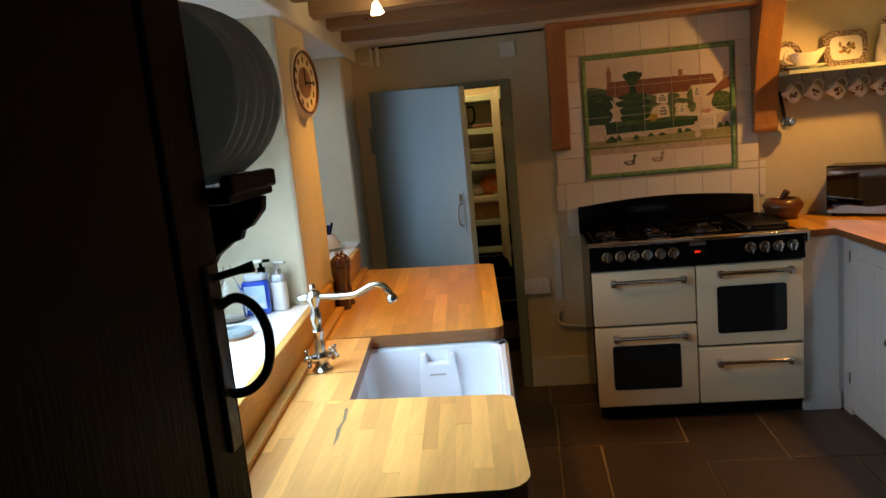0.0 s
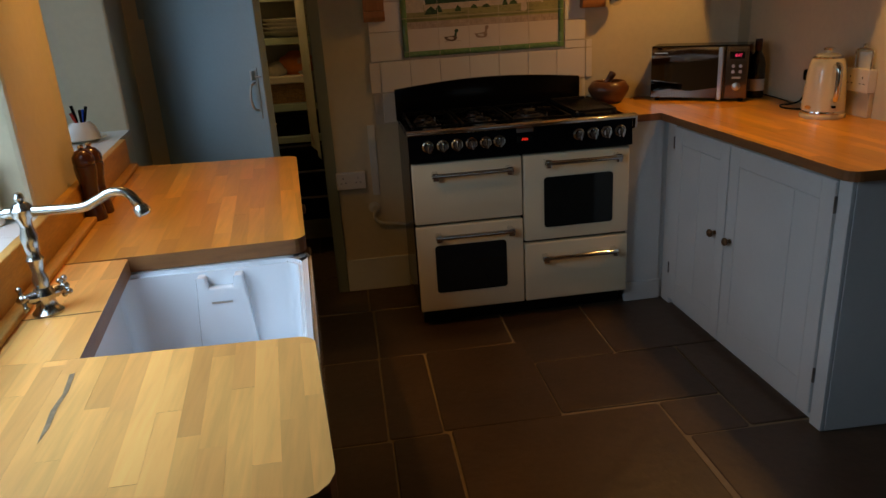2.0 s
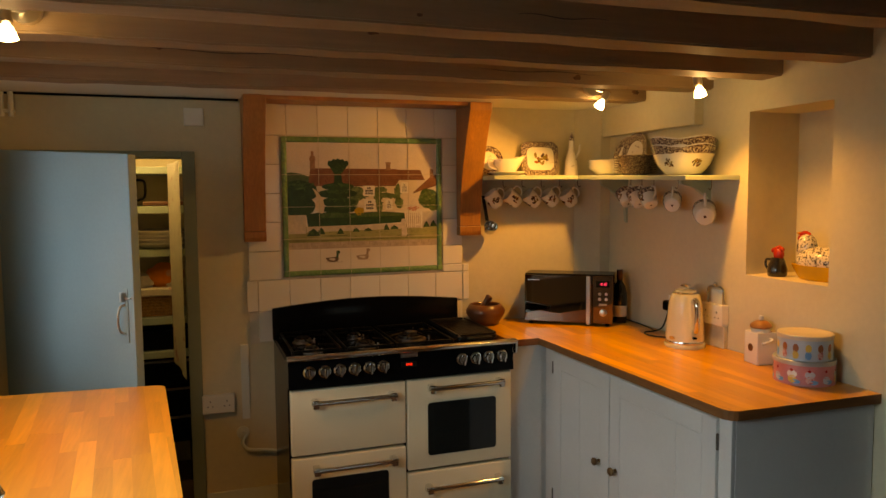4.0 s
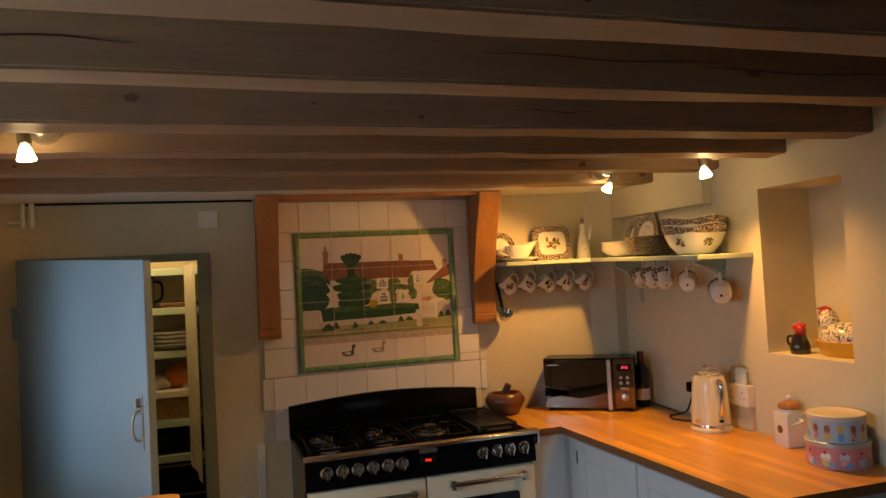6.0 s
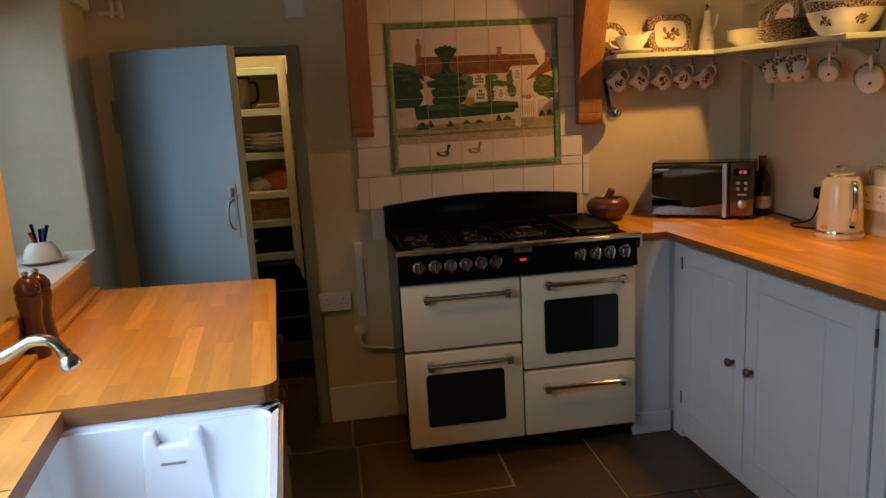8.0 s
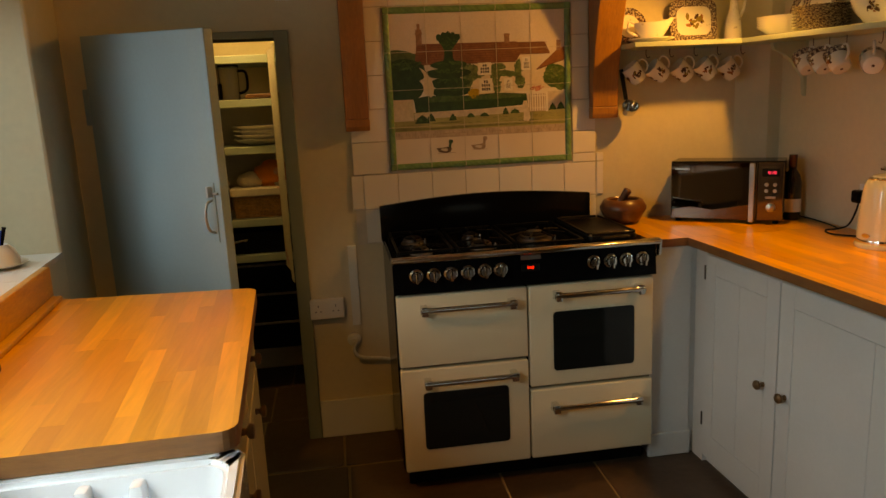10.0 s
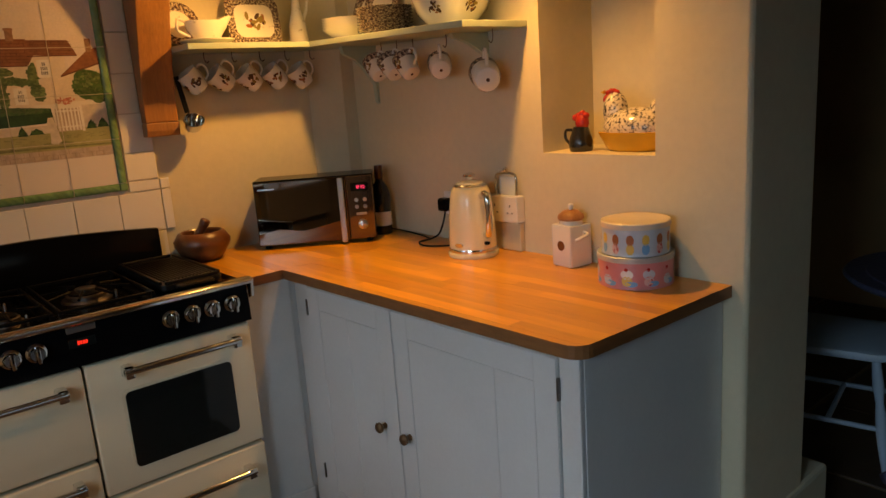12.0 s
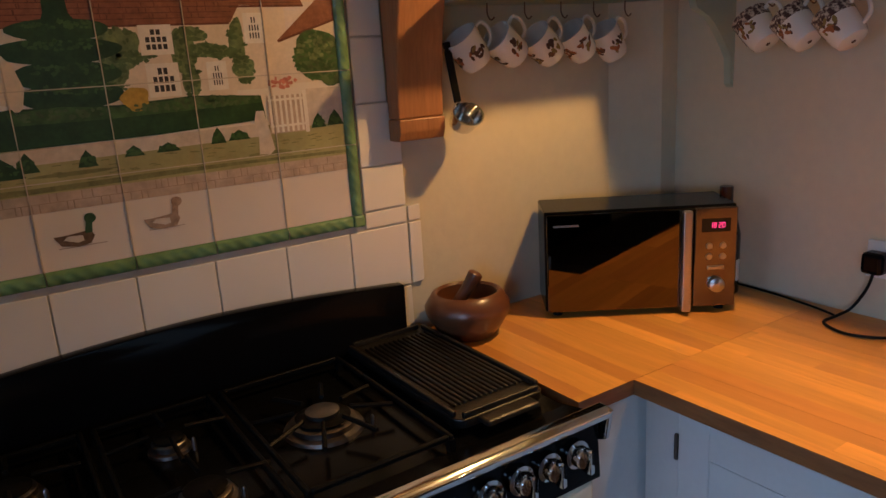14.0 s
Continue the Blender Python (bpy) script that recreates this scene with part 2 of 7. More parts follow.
def prism(poly, z0, z1, bevel=0.0, bm=None, axis="z"):
    """A polygon, drawn out along an axis; z0 and z1 may be functions of the point."""
    one = bmesh.new()

    def place(p, h):
        h = h(p) if callable(h) else h
        return {"z": (p[0], p[1], h), "y": (p[0], h, p[1]), "x": (h, p[0], p[1])}[axis]
    lo = [one.verts.new(place(p, z0)) for p in poly]
    hi = [one.verts.new(place(p, z1)) for p in poly]
    n = len(poly)
    one.faces.new(lo[::-1])
    one.faces.new(hi)
    for i in range(n):
        one.faces.new((lo[i], lo[(i + 1) % n], hi[(i + 1) % n], hi[i]))
    if bevel:
        bmesh.ops.recalc_face_normals(one, faces=one.faces[:])
        bmesh.ops.bevel(one, geom=one.edges[:], offset=bevel, segments=2, affect="EDGES", profile=0.5)
    return join(bm, one)


def lathe(profile, seg=32, at=(0, 0, 0), bm=None, m=None):
    """A profile of (radius, height) turned about z."""
    one = bmesh.new()
    rings = []
    for r, z in profile:
        if r < 1e-5:
            rings.append([one.verts.new((0, 0, z))])
        else:
            rings.append([one.verts.new((r * math.cos(2 * math.pi * i / seg), r * math.sin(2 * math.pi * i / seg), z)) for i in range(seg)])
    for a, b in zip(rings, rings[1:]):
        for i in range(seg):
            j = (i + 1) % seg
            if len(a) == 1 and len(b) > 1:
                one.faces.new((a[0], b[j], b[i]))
            elif len(b) == 1 and len(a) > 1:
                one.faces.new((a[i], a[j], b[0]))
            elif len(a) > 1:
                one.faces.new((a[i], a[j], b[j], b[i]))
    bmesh.ops.transform(one, matrix=Matrix.Translation(at) @ (m or Matrix()), verts=one.verts)
    return join(bm, one)


def tube(points, radius, seg=10, bm=None, smooth_steps=0):
    """A round bar along a line of points; radius may be a list."""
    pts = [Vector(p) for p in points]
    rad = list(radius) if isinstance(radius, (list, tuple)) else [radius] * len(pts)
    if smooth_steps:
        fine, fr = [], []
        for i in range(len(pts) - 1):
            p0, p1, p2, p3 = pts[max(i - 1, 0)], pts[i], pts[i + 1], pts[min(i + 2, len(pts) - 1)]
            for k in range(smooth_steps):
                s = k / smooth_steps
                fine.append(0.5 * ((2 * p1) + (p2 - p0) * s + (2 * p0 - 5 * p1 + 4 * p2 - p3) * s * s + (3 * p1 - p0 - 3 * p2 + p3) * s ** 3))
                fr.append(rad[i] * (1 - s) + rad[i + 1] * s)
        pts, rad = fine + [pts[-1]], fr + [rad[-1]]
    one = bmesh.new()
    rings, side = [], None
    for i, p in enumerate(pts):
        d = (pts[min(i + 1, len(pts) - 1)] - pts[max(i - 1, 0)]).normalized()
        if side is None:
            side = d.orthogonal().normalized()
        side = (side - d * side.dot(d)).normalized()
        up = d.cross(side)
        rings.append([one.verts.new(p + rad[i] * (math.cos(2 * math.pi * k / seg) * side + math.sin(2 * math.pi * k / seg) * up)) for k in range(seg)])
    for a, b in zip(rings, rings[1:]):
        for k in range(seg):
            one.faces.new((a[k], a[(k + 1) % seg], b[(k + 1) % seg], b[k]))
    one.faces.new(rings[0][::-1])
    one.faces.new(rings[-1])
    return join(bm, one)


def ball(r, at=(0, 0, 0), squash=(1, 1, 1), bm=None, seg=16):
    one = bmesh.new()
    bmesh.ops.create_uvsphere(one, u_segments=seg, v_segments=max(6, seg // 2), radius=r)
    bmesh.ops.transform(one, matrix=Matrix.Translation(at) @ Matrix.Diagonal((*squash, 1)), verts=one.verts)
    return join(bm, one)


def rounded(poly, radii, steps=5):
    """A polygon with rounded corners."""
    out = []
    n = len(poly)
    for i, (p, r) in enumerate(zip(poly, radii)):
        p = Vector(p)
        if not r:
            out.append(tuple(p))
            continue
        a, b = (Vector(poly[i - 1]) - p).normalized(), (Vector(poly[(i + 1) % n]) - p).normalized()
        half = math.acos(max(-1, min(1, a.dot(b)))) / 2
        d = r / math.tan(half)
        c = p + (a + b).normalized() * (r / math.sin(half))
        s, e = p + a * d - c, p + b * d - c
        for k in range(steps + 1):
            w = (s * (1 - k / steps) + e * (k / steps)).normalized() * r
            out.append(tuple(c + w))
    return out


def clip(poly, window):
    """The part of a polygon that lies within a convex, anticlockwise window."""
    out = list(poly)
    for i in range(len(window)):
        a, b = window[i - 1], window[i]
        src, out = out, []

        def side(p):
            return (b[0] - a[0]) * (p[1] - a[1]) - (b[1] - a[1]) * (p[0] - a[0])
        for k in range(len(src)):
            p, q = src[k - 1], src[k]
            sp, sq = side(p), side(q)
            if (sp >= 0) != (sq >= 0):
                f = sp / (sp - sq)
                out.append((p[0] + (q[0] - p[0]) * f, p[1] + (q[1] - p[1]) * f))
            if sq >= 0:
                out.append(q)
        if len(out) < 3:
            return []
    clean = []
    for p in out:
        if not clean or (abs(p[0] - clean[-1][0]) + abs(p[1] - clean[-1][1])) > 1e-5:
            clean.append(p)
    if len(clean) > 1 and (abs(clean[0][0] - clean[-1][0]) + abs(clean[0][1] - clean[-1][1])) < 1e-5:
        clean.pop()
    return clean if len(clean) > 2 else []


def area_of(poly):
    return 0.5 * sum(poly[i - 1][0] * poly[i][1] - poly[i][0] * poly[i - 1][1] for i in range(len(poly)))


def ccw(poly):
    return poly if area_of(poly) > 0 else poly[::-1]


def structure(name, bm, material, label, category):
    return whole(name, bm, material, label, category, kind="structure")

# ---------------------------------------------------------------- the room
BACK = 3.965       # face of the back wall
RIGHT = 2.30       # face of the right wall
BEAM_Z = 2.03      # underside of the beams
TOP = 2.20         # plaster between the beams


def left_x(y):
    """The window wall runs a few degrees askew."""
    return -0.472 - 0.0968 * (y - 1.386)


# floor slab under the flagstones
structure("floor", box(-1.6, 5.4, -2.4, 5.3, -0.12, -0.0065), GROUT, "brown flagstone kitchen floor with pale mortar joints", "floor")
floor_ob = bpy.data.objects["floor"]
structure("ceiling", box(-1.6, 5.4, -2.4, 5.3, TOP, TOP + 0.1), CEILING, "low off-white plaster ceiling between old beams", "ceiling")
structure("ceiling_soffit", box(-0.9, RIGHT, 3.603, BACK, 2.036, TOP), CEILING, "off-white plaster soffit along the range wall", "ceiling")

# back wall with the pantry doorway
DX0, DX1, DZ = -0.585, 0.103, 1.762
bm = box(-1.2, DX0, BACK, BACK + 0.13, 0, TOP)
box(DX0, DX1, BACK, BACK + 0.13, DZ, TOP, bm=bm)
box(DX1, RIGHT + 0.4, BACK, BACK + 0.13, 0, TOP, bm=bm)
structure("wall_north", bm, PLASTER, "cream painted plaster wall behind the range cooker", "wall")
bm = box(-0.635, DX0, BACK - 0.018, BACK + 0.10, 0, DZ + 0.03, 0.004)
door_frame = structure("door_frame", bm, GREEN_PAINT, "sage green painted frame of the pantry doorway", "door frame")
part("post", box(DX1, 0.160, BACK - 0.018, BACK + 0.10, 0, DZ + 0.03, 0.004), GREEN_PAINT, door_frame)
part("head", box(DX0, DX1, BACK - 0.018, BACK + 0.10, DZ, DZ + 0.03, 0.004), GREEN_PAINT, door_frame)

# right wall with its niche, ending in a pier
NY0, NY1, NZ0, NZ1 = 2.43, 2.84, 1.245, 1.912
PIER_Y = 2.16
bm = prism(rounded([(RIGHT, NY0), (RIGHT, PIER_Y), (2.68, PIER_Y), (2.68, NY0)], [0, 0.014, 0.014, 0], 4), 0, TOP)
box(RIGHT, 2.65, NY1, BACK + 0.13, 0, TOP, bm=bm)
box(RIGHT, 2.65, NY0, NY1, 0, NZ0, bm=bm)
box(RIGHT, 2.65, NY0, NY1, NZ1, TOP, bm=bm)
box(2.56, 2.65, NY0, NY1, NZ0, NZ1, bm=bm)
structure("wall_east", bm, PLASTER, "cream plaster wall with a deep niche and worn end", "wall")
structure("plinth", box(2.56, 2.85, PIER_Y - 0.01, 2.9, 0, 0.19, 0.015), PLASTER, "low plastered step at the foot of the wall end", "plinth")
structure("boxing", box(RIGHT - 0.05, RIGHT, 3.12, BACK, 1.885, TOP, 0.004), PLASTER, "boxed-in painted ledge high on the wall", "boxing")
structure("pipe_boxing", prism([(2.13, BACK), (2.24, 3.875), (RIGHT, 3.875), (RIGHT, BACK)], 0.9, TOP), PLASTER, "narrow plastered boxing in the corner", "boxing")

# window wall: pier, lintel, reveals and the wall below the sills
W0, W1, W2, W3 = 0.95, 2.19, 2.66, 3.57   # near opening W0..W1, far opening W2..W3
DEEP = 0.42


def wall_run(y0, y1, z0, z1, bm=None, bevel=0.0):
    return prism([(left_x(y0), y0), (left_x(y1), y1), (left_x(y1) - DEEP - 0.05, y1), (left_x(y0) - DEEP - 0.05, y0)], z0, z1, bevel, bm)


SILL = 1.01
HEAD = 1.965
bm = wall_run(-2.4, W0, 0, TOP)
wall_run(W1, W2, 0, TOP, bm, 0.015)
wall_run(W3, BACK + 0.05, 0, TOP, bm, 0.012)
wall_run(W0, W1, 0, SILL - 0.02, bm)
wall_run(W2, W3, 0, SILL - 0.02, bm)
structure("wall_west", bm, PLASTER, "cream plaster window wall with deep reveals", "wall")
bm = prism([(left_x(0.5) + 0.03, 0.5), (left_x(BACK) + 0.03, BACK - 0.002), (left_x(BACK) - DEEP, BACK - 0.002), (left_x(0.5) - DEEP, 0.5)], HEAD, TOP - 0.002, 0.008)
structure("lintel", bm, PLASTER_WHITE, "painted timber lintel running over the windows", "lintel")

# windows: casements set deep in the wall
for k, (a, b) in enumerate(((W0, W1), (W2, W3))):
    xa, xb = left_x(a) - DEEP + 0.02, left_x(b) - DEEP + 0.02
    ang = math.degrees(math.atan2(xa - xb, b - a))
    win = thing("window_%d" % (k + 1), "white painted casement window with small panes, dusk outside", "window", (xa, a, SILL), ang, kind="structure")
    w = math.hypot(b - a, xb - xa)
    h = HEAD - SILL
    for nm, bx in (("window_frame", (-0.03, 0.03, 0, 0.06, 0, h)), ("window_frame", (-0.03, 0.03, w - 0.06, w, 0, h)),
                   ("window_frame", (-0.03, 0.03, 0.06, w - 0.06, 0, 0.06)), ("window_frame", (-0.03, 0.03, 0.06, w - 0.06, h - 0.06, h)),
                   ("mullion", (-0.025, 0.025, w / 2 - 0.03, w / 2 + 0.03, 0.06, h - 0.06)),
                   ("glazing_bar", (-0.012, 0.012, 0.06, w / 2 - 0.03, h / 2 - 0.01, h / 2 + 0.01)),
                   ("glazing_bar", (-0.012, 0.012, w / 2 + 0.03, w - 0.06, h / 2 - 0.01, h / 2 + 0.01))):
        part(nm, box(*bx, 0.004), WHITE, win)
    for j in range(2):
        for i in range(2):
            y0, y1 = (0.06, w / 2 - 0.03) if j == 0 else (w / 2 + 0.03, w - 0.06)
            z0, z1 = (0.06, h / 2 - 0.01) if i == 0 else (h / 2 + 0.01, h - 0.06)
            pane = part("pane", box(-0.002, 0.002, y0, y1, z0, z1), FROST, win)
            pane.visible_shadow = False

# closing walls: behind, unseen, with an added window for fill light; the dining end
bm = box(-1.6, 0.75, -2.5, -2.4, 0, TOP)
box(2.15, 5.4, -2.5, -2.4, 0, TOP, bm=bm)
box(0.75, 2.15, -2.5, -2.4, 0, 1.0, bm=bm)
box(0.75, 2.15, -2.5, -2.4, 1.98, TOP, bm=bm)
structure("wall_south", bm, ROOM_DARK, "unseen closing plaster wall with an added window opening", "wall")
win = thing("window_3", "unseen casement window added for fill light, dusk outside", "window", (0.75, -2.46, 1.0), kind="structure")
for nm, bx in (("window_frame", (0, 0.05, -0.03, 0.03, 0, 0.98)), ("window_frame", (1.35, 1.40, -0.03, 0.03, 0, 0.98)), ("window_frame", (0.05, 1.35, -0.03, 0.03, 0, 0.05)),
               ("window_frame", (0.05, 1.35, -0.03, 0.03, 0.93, 0.98)), ("mullion", (0.67, 0.73, -0.025, 0.025, 0.05, 0.93))):
    part(nm, box(*bx, 0.004), WHITE, win)
for x0, x1 in ((0.05, 0.67), (0.73, 1.35)):
    pane = part("pane", box(x0, x1, -0.002, 0.002, 0.05, 0.93), FROST, win)
    pane.visible_shadow = False
structure("wall_dining_east", box(5.2, 5.3, -2.4, 4.2, 0, TOP), BROWN_WALL, "ochre plaster wall of the dining end", "wall")
structure("wall_dining_north", box(2.65, 5.3, 3.6, 3.7, 0, TOP), BROWN_WALL, "ochre plaster wall of the dining end", "wall")

# beams
CRACK = mat("open_crack", (0.050, 0.028, 0.016), 0.8)
KNOT = mat("pine_knot", (0.13, 0.058, 0.026), 0.6, var=0.4, scale=60)
BEAMS = [(3.48, 3.60, 2.30), (3.06, 3.17, 2.30), (2.67, 2.78, 2.36), (2.285, 2.405, 5.2), (1.85, 1.95, 5.2), (1.45, 1.56, 5.2), (0.98, 1.11, 5.2),
         (0.54, 0.67, 5.2), (0.10, 0.23, 5.2), (-0.34, -0.21, 5.2), (-0.78, -0.65, 5.2), (-1.22, -1.09, 5.2), (-1.66, -1.53, 5.2)]
rb = random.Random(5)
for y0, y1, x1 in BEAMS:
    one = box(-0.8, x1, y0, y1, BEAM_Z, TOP)
    bmesh.ops.subdivide_edges(one, edges=[e for e in one.edges if abs(e.verts[0].co.x - e.verts[1].co.x) > 1], cuts=24, use_grid_fill=True)
    for v in one.verts:
        v.co.y += rb.uniform(-0.0012, 0.0012)
        if v.co.z < TOP - 0.01:
            v.co.z += rb.uniform(-0.003, 0.003)
    bmesh.ops.bevel(one, geom=[e for e in one.edges if abs(e.calc_face_angle(0)) > 1.0 and abs(e.verts[0].co.z - BEAM_Z) < 0.01 and abs(e.verts[1].co.z - BEAM_Z) < 0.01],
                    offset=0.006, segments=2, affect="EDGES")
    beam = whole("beam", one, BEAM, "old pine ceiling beam with knots and drying cracks", "beam", group="ceiling beams", kind="structure")
    if y0 < 1.0:
        continue
    for k in range(3):
        # a drying crack along the face
        cx0, ln, cz = rb.uniform(-0.6, 1.8), rb.uniform(0.25, 0.8), rb.uniform(BEAM_Z + 0.025, BEAM_Z + 0.12)
        up = [(cx0 + ln * i / 10, cz + 0.004 * math.sin(i * 0.9 + k) + 0.0016 * math.sin(math.pi * i / 10)) for i in range(11)]
        dn = [(x, z - 0.0022 * math.sin(math.pi * i / 10) - 0.0003) for i, (x, z) in enumerate(up)]
        part("crack", prism(up + dn[::-1], y0 - 0.0022, y0 + 0.002, axis="y"), CRACK, beam)
    for k in range(4):
        kx, kz, kr = rb.uniform(-0.6, 2.2), rb.uniform(BEAM_Z + 0.02, BEAM_Z + 0.12), rb.choice((0.003, 0.004, 0.005, 0.011))
        wob = [rb.uniform(0.7, 1.2) for _ in range(12)]
        part("knot", prism([(kx + kr * 1.7 * wob[a] * math.cos(a * math.pi / 6), kz + kr * wob[a] * math.sin(a * math.pi / 6)) for a in range(12)], y0 - 0.0020, y0 + 0.002, axis="y"), KNOT, beam)

# ---------------------------------------------------------------- range cooker
SX0, SX1, SF = 0.490, 1.492, 3.400
MID = 0.990
stove = thing("range_cooker", "cream and black range cooker with four doors and chrome handles", "cooker")
bm = box(SX0, SX1, SF + 0.03, 3.95, 0.075, 0.895, 0.004)
part("body", bm, BLACK, stove, "black enamel sides and hob tray")
part("plinth", box(SX0 + 0.02, SX1 - 0.02, SF + 0.06, 3.93, 0.0, 0.075), BLACK_MATT, stove)


def oven_door(x0, x1, z0, z1, window, handle_z, hx0, hx1):
    d = part("oven_door", box(x0 + 0.003, x1 - 0.003, SF - 0.012, SF + 0.028, z0 + 0.003, z1 - 0.003, 0.008, 3), CREAM, stove, "cream enamel door", True)
    if window:
        a, b, c, e = window
        part("window_surround", prism(rounded([(a - 0.008, c - 0.008), (b + 0.008, c - 0.008), (b + 0.008, e + 0.008), (a - 0.008, e + 0.008)], [0.02] * 4), SF - 0.0140, SF - 0.004, axis="y"), CREAM, d)
        part("window", prism(rounded([(a, c), (b, c), (b, e), (a, e)], [0.015] * 4), SF - 0.0165, SF - 0.006, axis="y"), OVEN_GLASS, d, "dark glass window")
    hb = tube([(hx0, SF - 0.052, handle_z), (hx1, SF - 0.052, handle_z)], 0.0105, 14)
    for hx in (hx0 + 0.014, hx1 - 0.014):
        box(hx - 0.014, hx + 0.014, SF - 0.060, SF - 0.010, handle_z - 0.021, handle_z + 0.014, 0.005, 2, hb)
    part("handle", hb, CHROME, d, "chrome bar handle", True)
    return d


oven_door(SX0 + 0.002, MID, 0.505, 0.788, None, 0.735, 0.580, 0.938)
oven_door(SX0 + 0.002, MID, 0.080, 0.500, (0.575, 0.905, 0.175, 0.405), 0.452, 0.580, 0.938)
oven_door(MID, SX1 - 0.002, 0.378, 0.788, (1.085, 1.408, 0.442, 0.678), 0.748, 1.085, 1.435)
oven_door(MID, SX1 - 0.002, 0.080, 0.372, None, 0.302, 1.070, 1.428)
# sloping control panel and the chrome rail
bm = prism([(SF - 0.022, 0.793), (SF - 0.012, 0.793), (SF + 0.10, 0.80), (SF + 0.10, 0.898), (SF - 0.005, 0.918), (SF - 0.014, 0.915)], SX0 - 0.002, SX1 + 0.002, 0.003, axis="x")
panel = part("control_panel", bm, BLACK, stove, "black control panel")
bm = prism([(SF - 0.040, 0.917), (SF - 0.030, 0.909), (SF - 0.008, 0.912), (SF - 0.008, 0.934), (SF - 0.028, 0.934), (SF - 0.040, 0.928)], SX0 - 0.006, SX1 + 0.012, 0.003, axis="x")
part("rail", bm, CHROME, stove, "chrome towel rail along the hob edge", True)
bm = prism([(SF - 0.040, 0.93), (SF - 0.03, 0.87), (SF - 0.008, 0.86), (SF - 0.008, 0.934)], SX1 + 0.004, SX1 + 0.016, 0.003, axis="x")
part("rail_end", bm, CHROME, stove)


def knob(x):
    m = Matrix.Rotation(radians(90), 4, "X")
    b = lathe([(0, 0), (0.026, 0), (0.026, 0.006), (0.020, 0.008), (0.019, 0.022), (0.017, 0.026), (0, 0.026)], 20, (x, SF - 0.020, 0.862), m=m)
    k = part("knob", b, CHROME, stove, "chrome control knob", True)
    part("grip", box(x - 0.0055, x + 0.0055, SF - 0.062, SF - 0.040, 0.840, 0.884, 0.003, 2), CHROME, k, "", True)
    part("pointer", box(x - 0.0015, x + 0.0015, SF - 0.0645, SF - 0.0605, 0.860, 0.886), BLACK, k)


for kx in (0.573, 0.637, 0.700, 0.763, 0.826, 0.886, 1.243, 1.308, 1.370, 1.434):
    knob(kx)
part("clock_window", box(0.965, 1.035, SF - 0.0195, SF - 0.012, 0.846, 0.872, 0.001), OVEN_GLASS, panel)
for j in range(4):
    part("digit", box(0.988 + 0.007 * j, 0.9925 + 0.007 * j, SF - 0.0205, SF - 0.0192, 0.854, 0.864), RED_LED, panel)
part("badge", box(0.965, 1.04, SF - 0.0190, SF - 0.012, 0.889, 0.905, 0.001), BRUSHED, panel)
# hob tray, burners, pan supports
HOB = 0.905
bm = box(SX0 + 0.004, SX1 - 0.004, SF + 0.005, 3.93, 0.893, HOB, 0.004)
part("hob", bm, BLACK, stove, "black enamel hob")


def burner(x, y, r):
    b = lathe([(0, HOB), (r * 1.25, HOB), (r * 1.2, HOB + 0.006), (r, HOB + 0.008), (r, HOB + 0.018), (r * 0.93, HOB + 0.020), (0, HOB + 0.0205)], 24, (x, y, 0))
    part("burner", b, BURNER, stove, "dull steel gas burner", True)
    part("igniter", lathe([(0, HOB), (0.004, HOB), (0.004, HOB + 0.020), (0.002, HOB + 0.024), (0, HOB + 0.024)], 8, (x + r * 1.2, y - r * 0.9, 0)), BURNER, stove, "", True)
    part("burner_cap", lathe([(0, HOB + 0.0205), (r * 0.82, HOB + 0.0205), (r * 0.85, HOB + 0.025), (r * 0.7, HOB + 0.028), (0, HOB + 0.028)], 24, (x, y, 0)), BLACK_MATT, stove, "", True)


def pan_support(x0, x1, y0, y1, rings):
    """A cast-iron frame with fingers that point at each burner."""
    b = None
    z0, z1 = HOB + 0.022, HOB + 0.032
    for x in (x0, x1 - 0.009):
        b = box(x, x + 0.009, y0, y1, z0, z1, 0.002, 1, b)
    for y in (y0, y1 - 0.009):
        box(x0 + 0.0092, x1 - 0.0092, y, y + 0.009, z0, z1, 0.002, 1, b)
    sup = part("pan_support", b, BLACK_MATT, stove, "black cast-iron pan support")
    for cx, cy, r0, r1, count, first in rings:
        for a in range(count):
            q = first + 2 * math.pi * a / count
            dx, dy = math.cos(q), math.sin(q)
            part("finger", tube([(cx + dx * r0, cy + dy * r0, z1 + 0.004), (cx + dx * (r0 + 0.02), cy + dy * (r0 + 0.02), z1 + 0.002), (cx + dx * r1, cy + dy * r1, z1 - 0.004)], 0.0046, 6), BLACK_MATT, sup)
    for x in (x0 + 0.0045, x1 - 0.0045):
        for y in (y0 + 0.0045, y1 - 0.0045):
            part("foot", box(x - 0.006, x + 0.006, y - 0.006, y + 0.006, HOB, z0 + 0.001), BLACK_MATT, sup)


for bx, by, br in ((0.612, 3.555, 0.032), (0.606, 3.785, 0.040), (0.850, 3.785, 0.030), (0.858, 3.585, 0.040), (1.098, 3.680, 0.060)):
    burner(bx, by, br)
pan_support(0.515, 0.728, 3.46, 3.90, ((0.612, 3.555, 0.030, 0.100, 4, 0.0), (0.606, 3.785, 0.034, 0.105, 4, 0.0)))
pan_support(0.742, 0.958, 3.46, 3.90, ((0.850, 3.785, 0.030, 0.105, 4, 0.0), (0.858, 3.585, 0.034, 0.105, 4, 0.0)))
pan_support(0.972, 1.236, 3.46, 3.90, ((1.098, 3.680, 0.050, 0.128, 8, 0.39),))
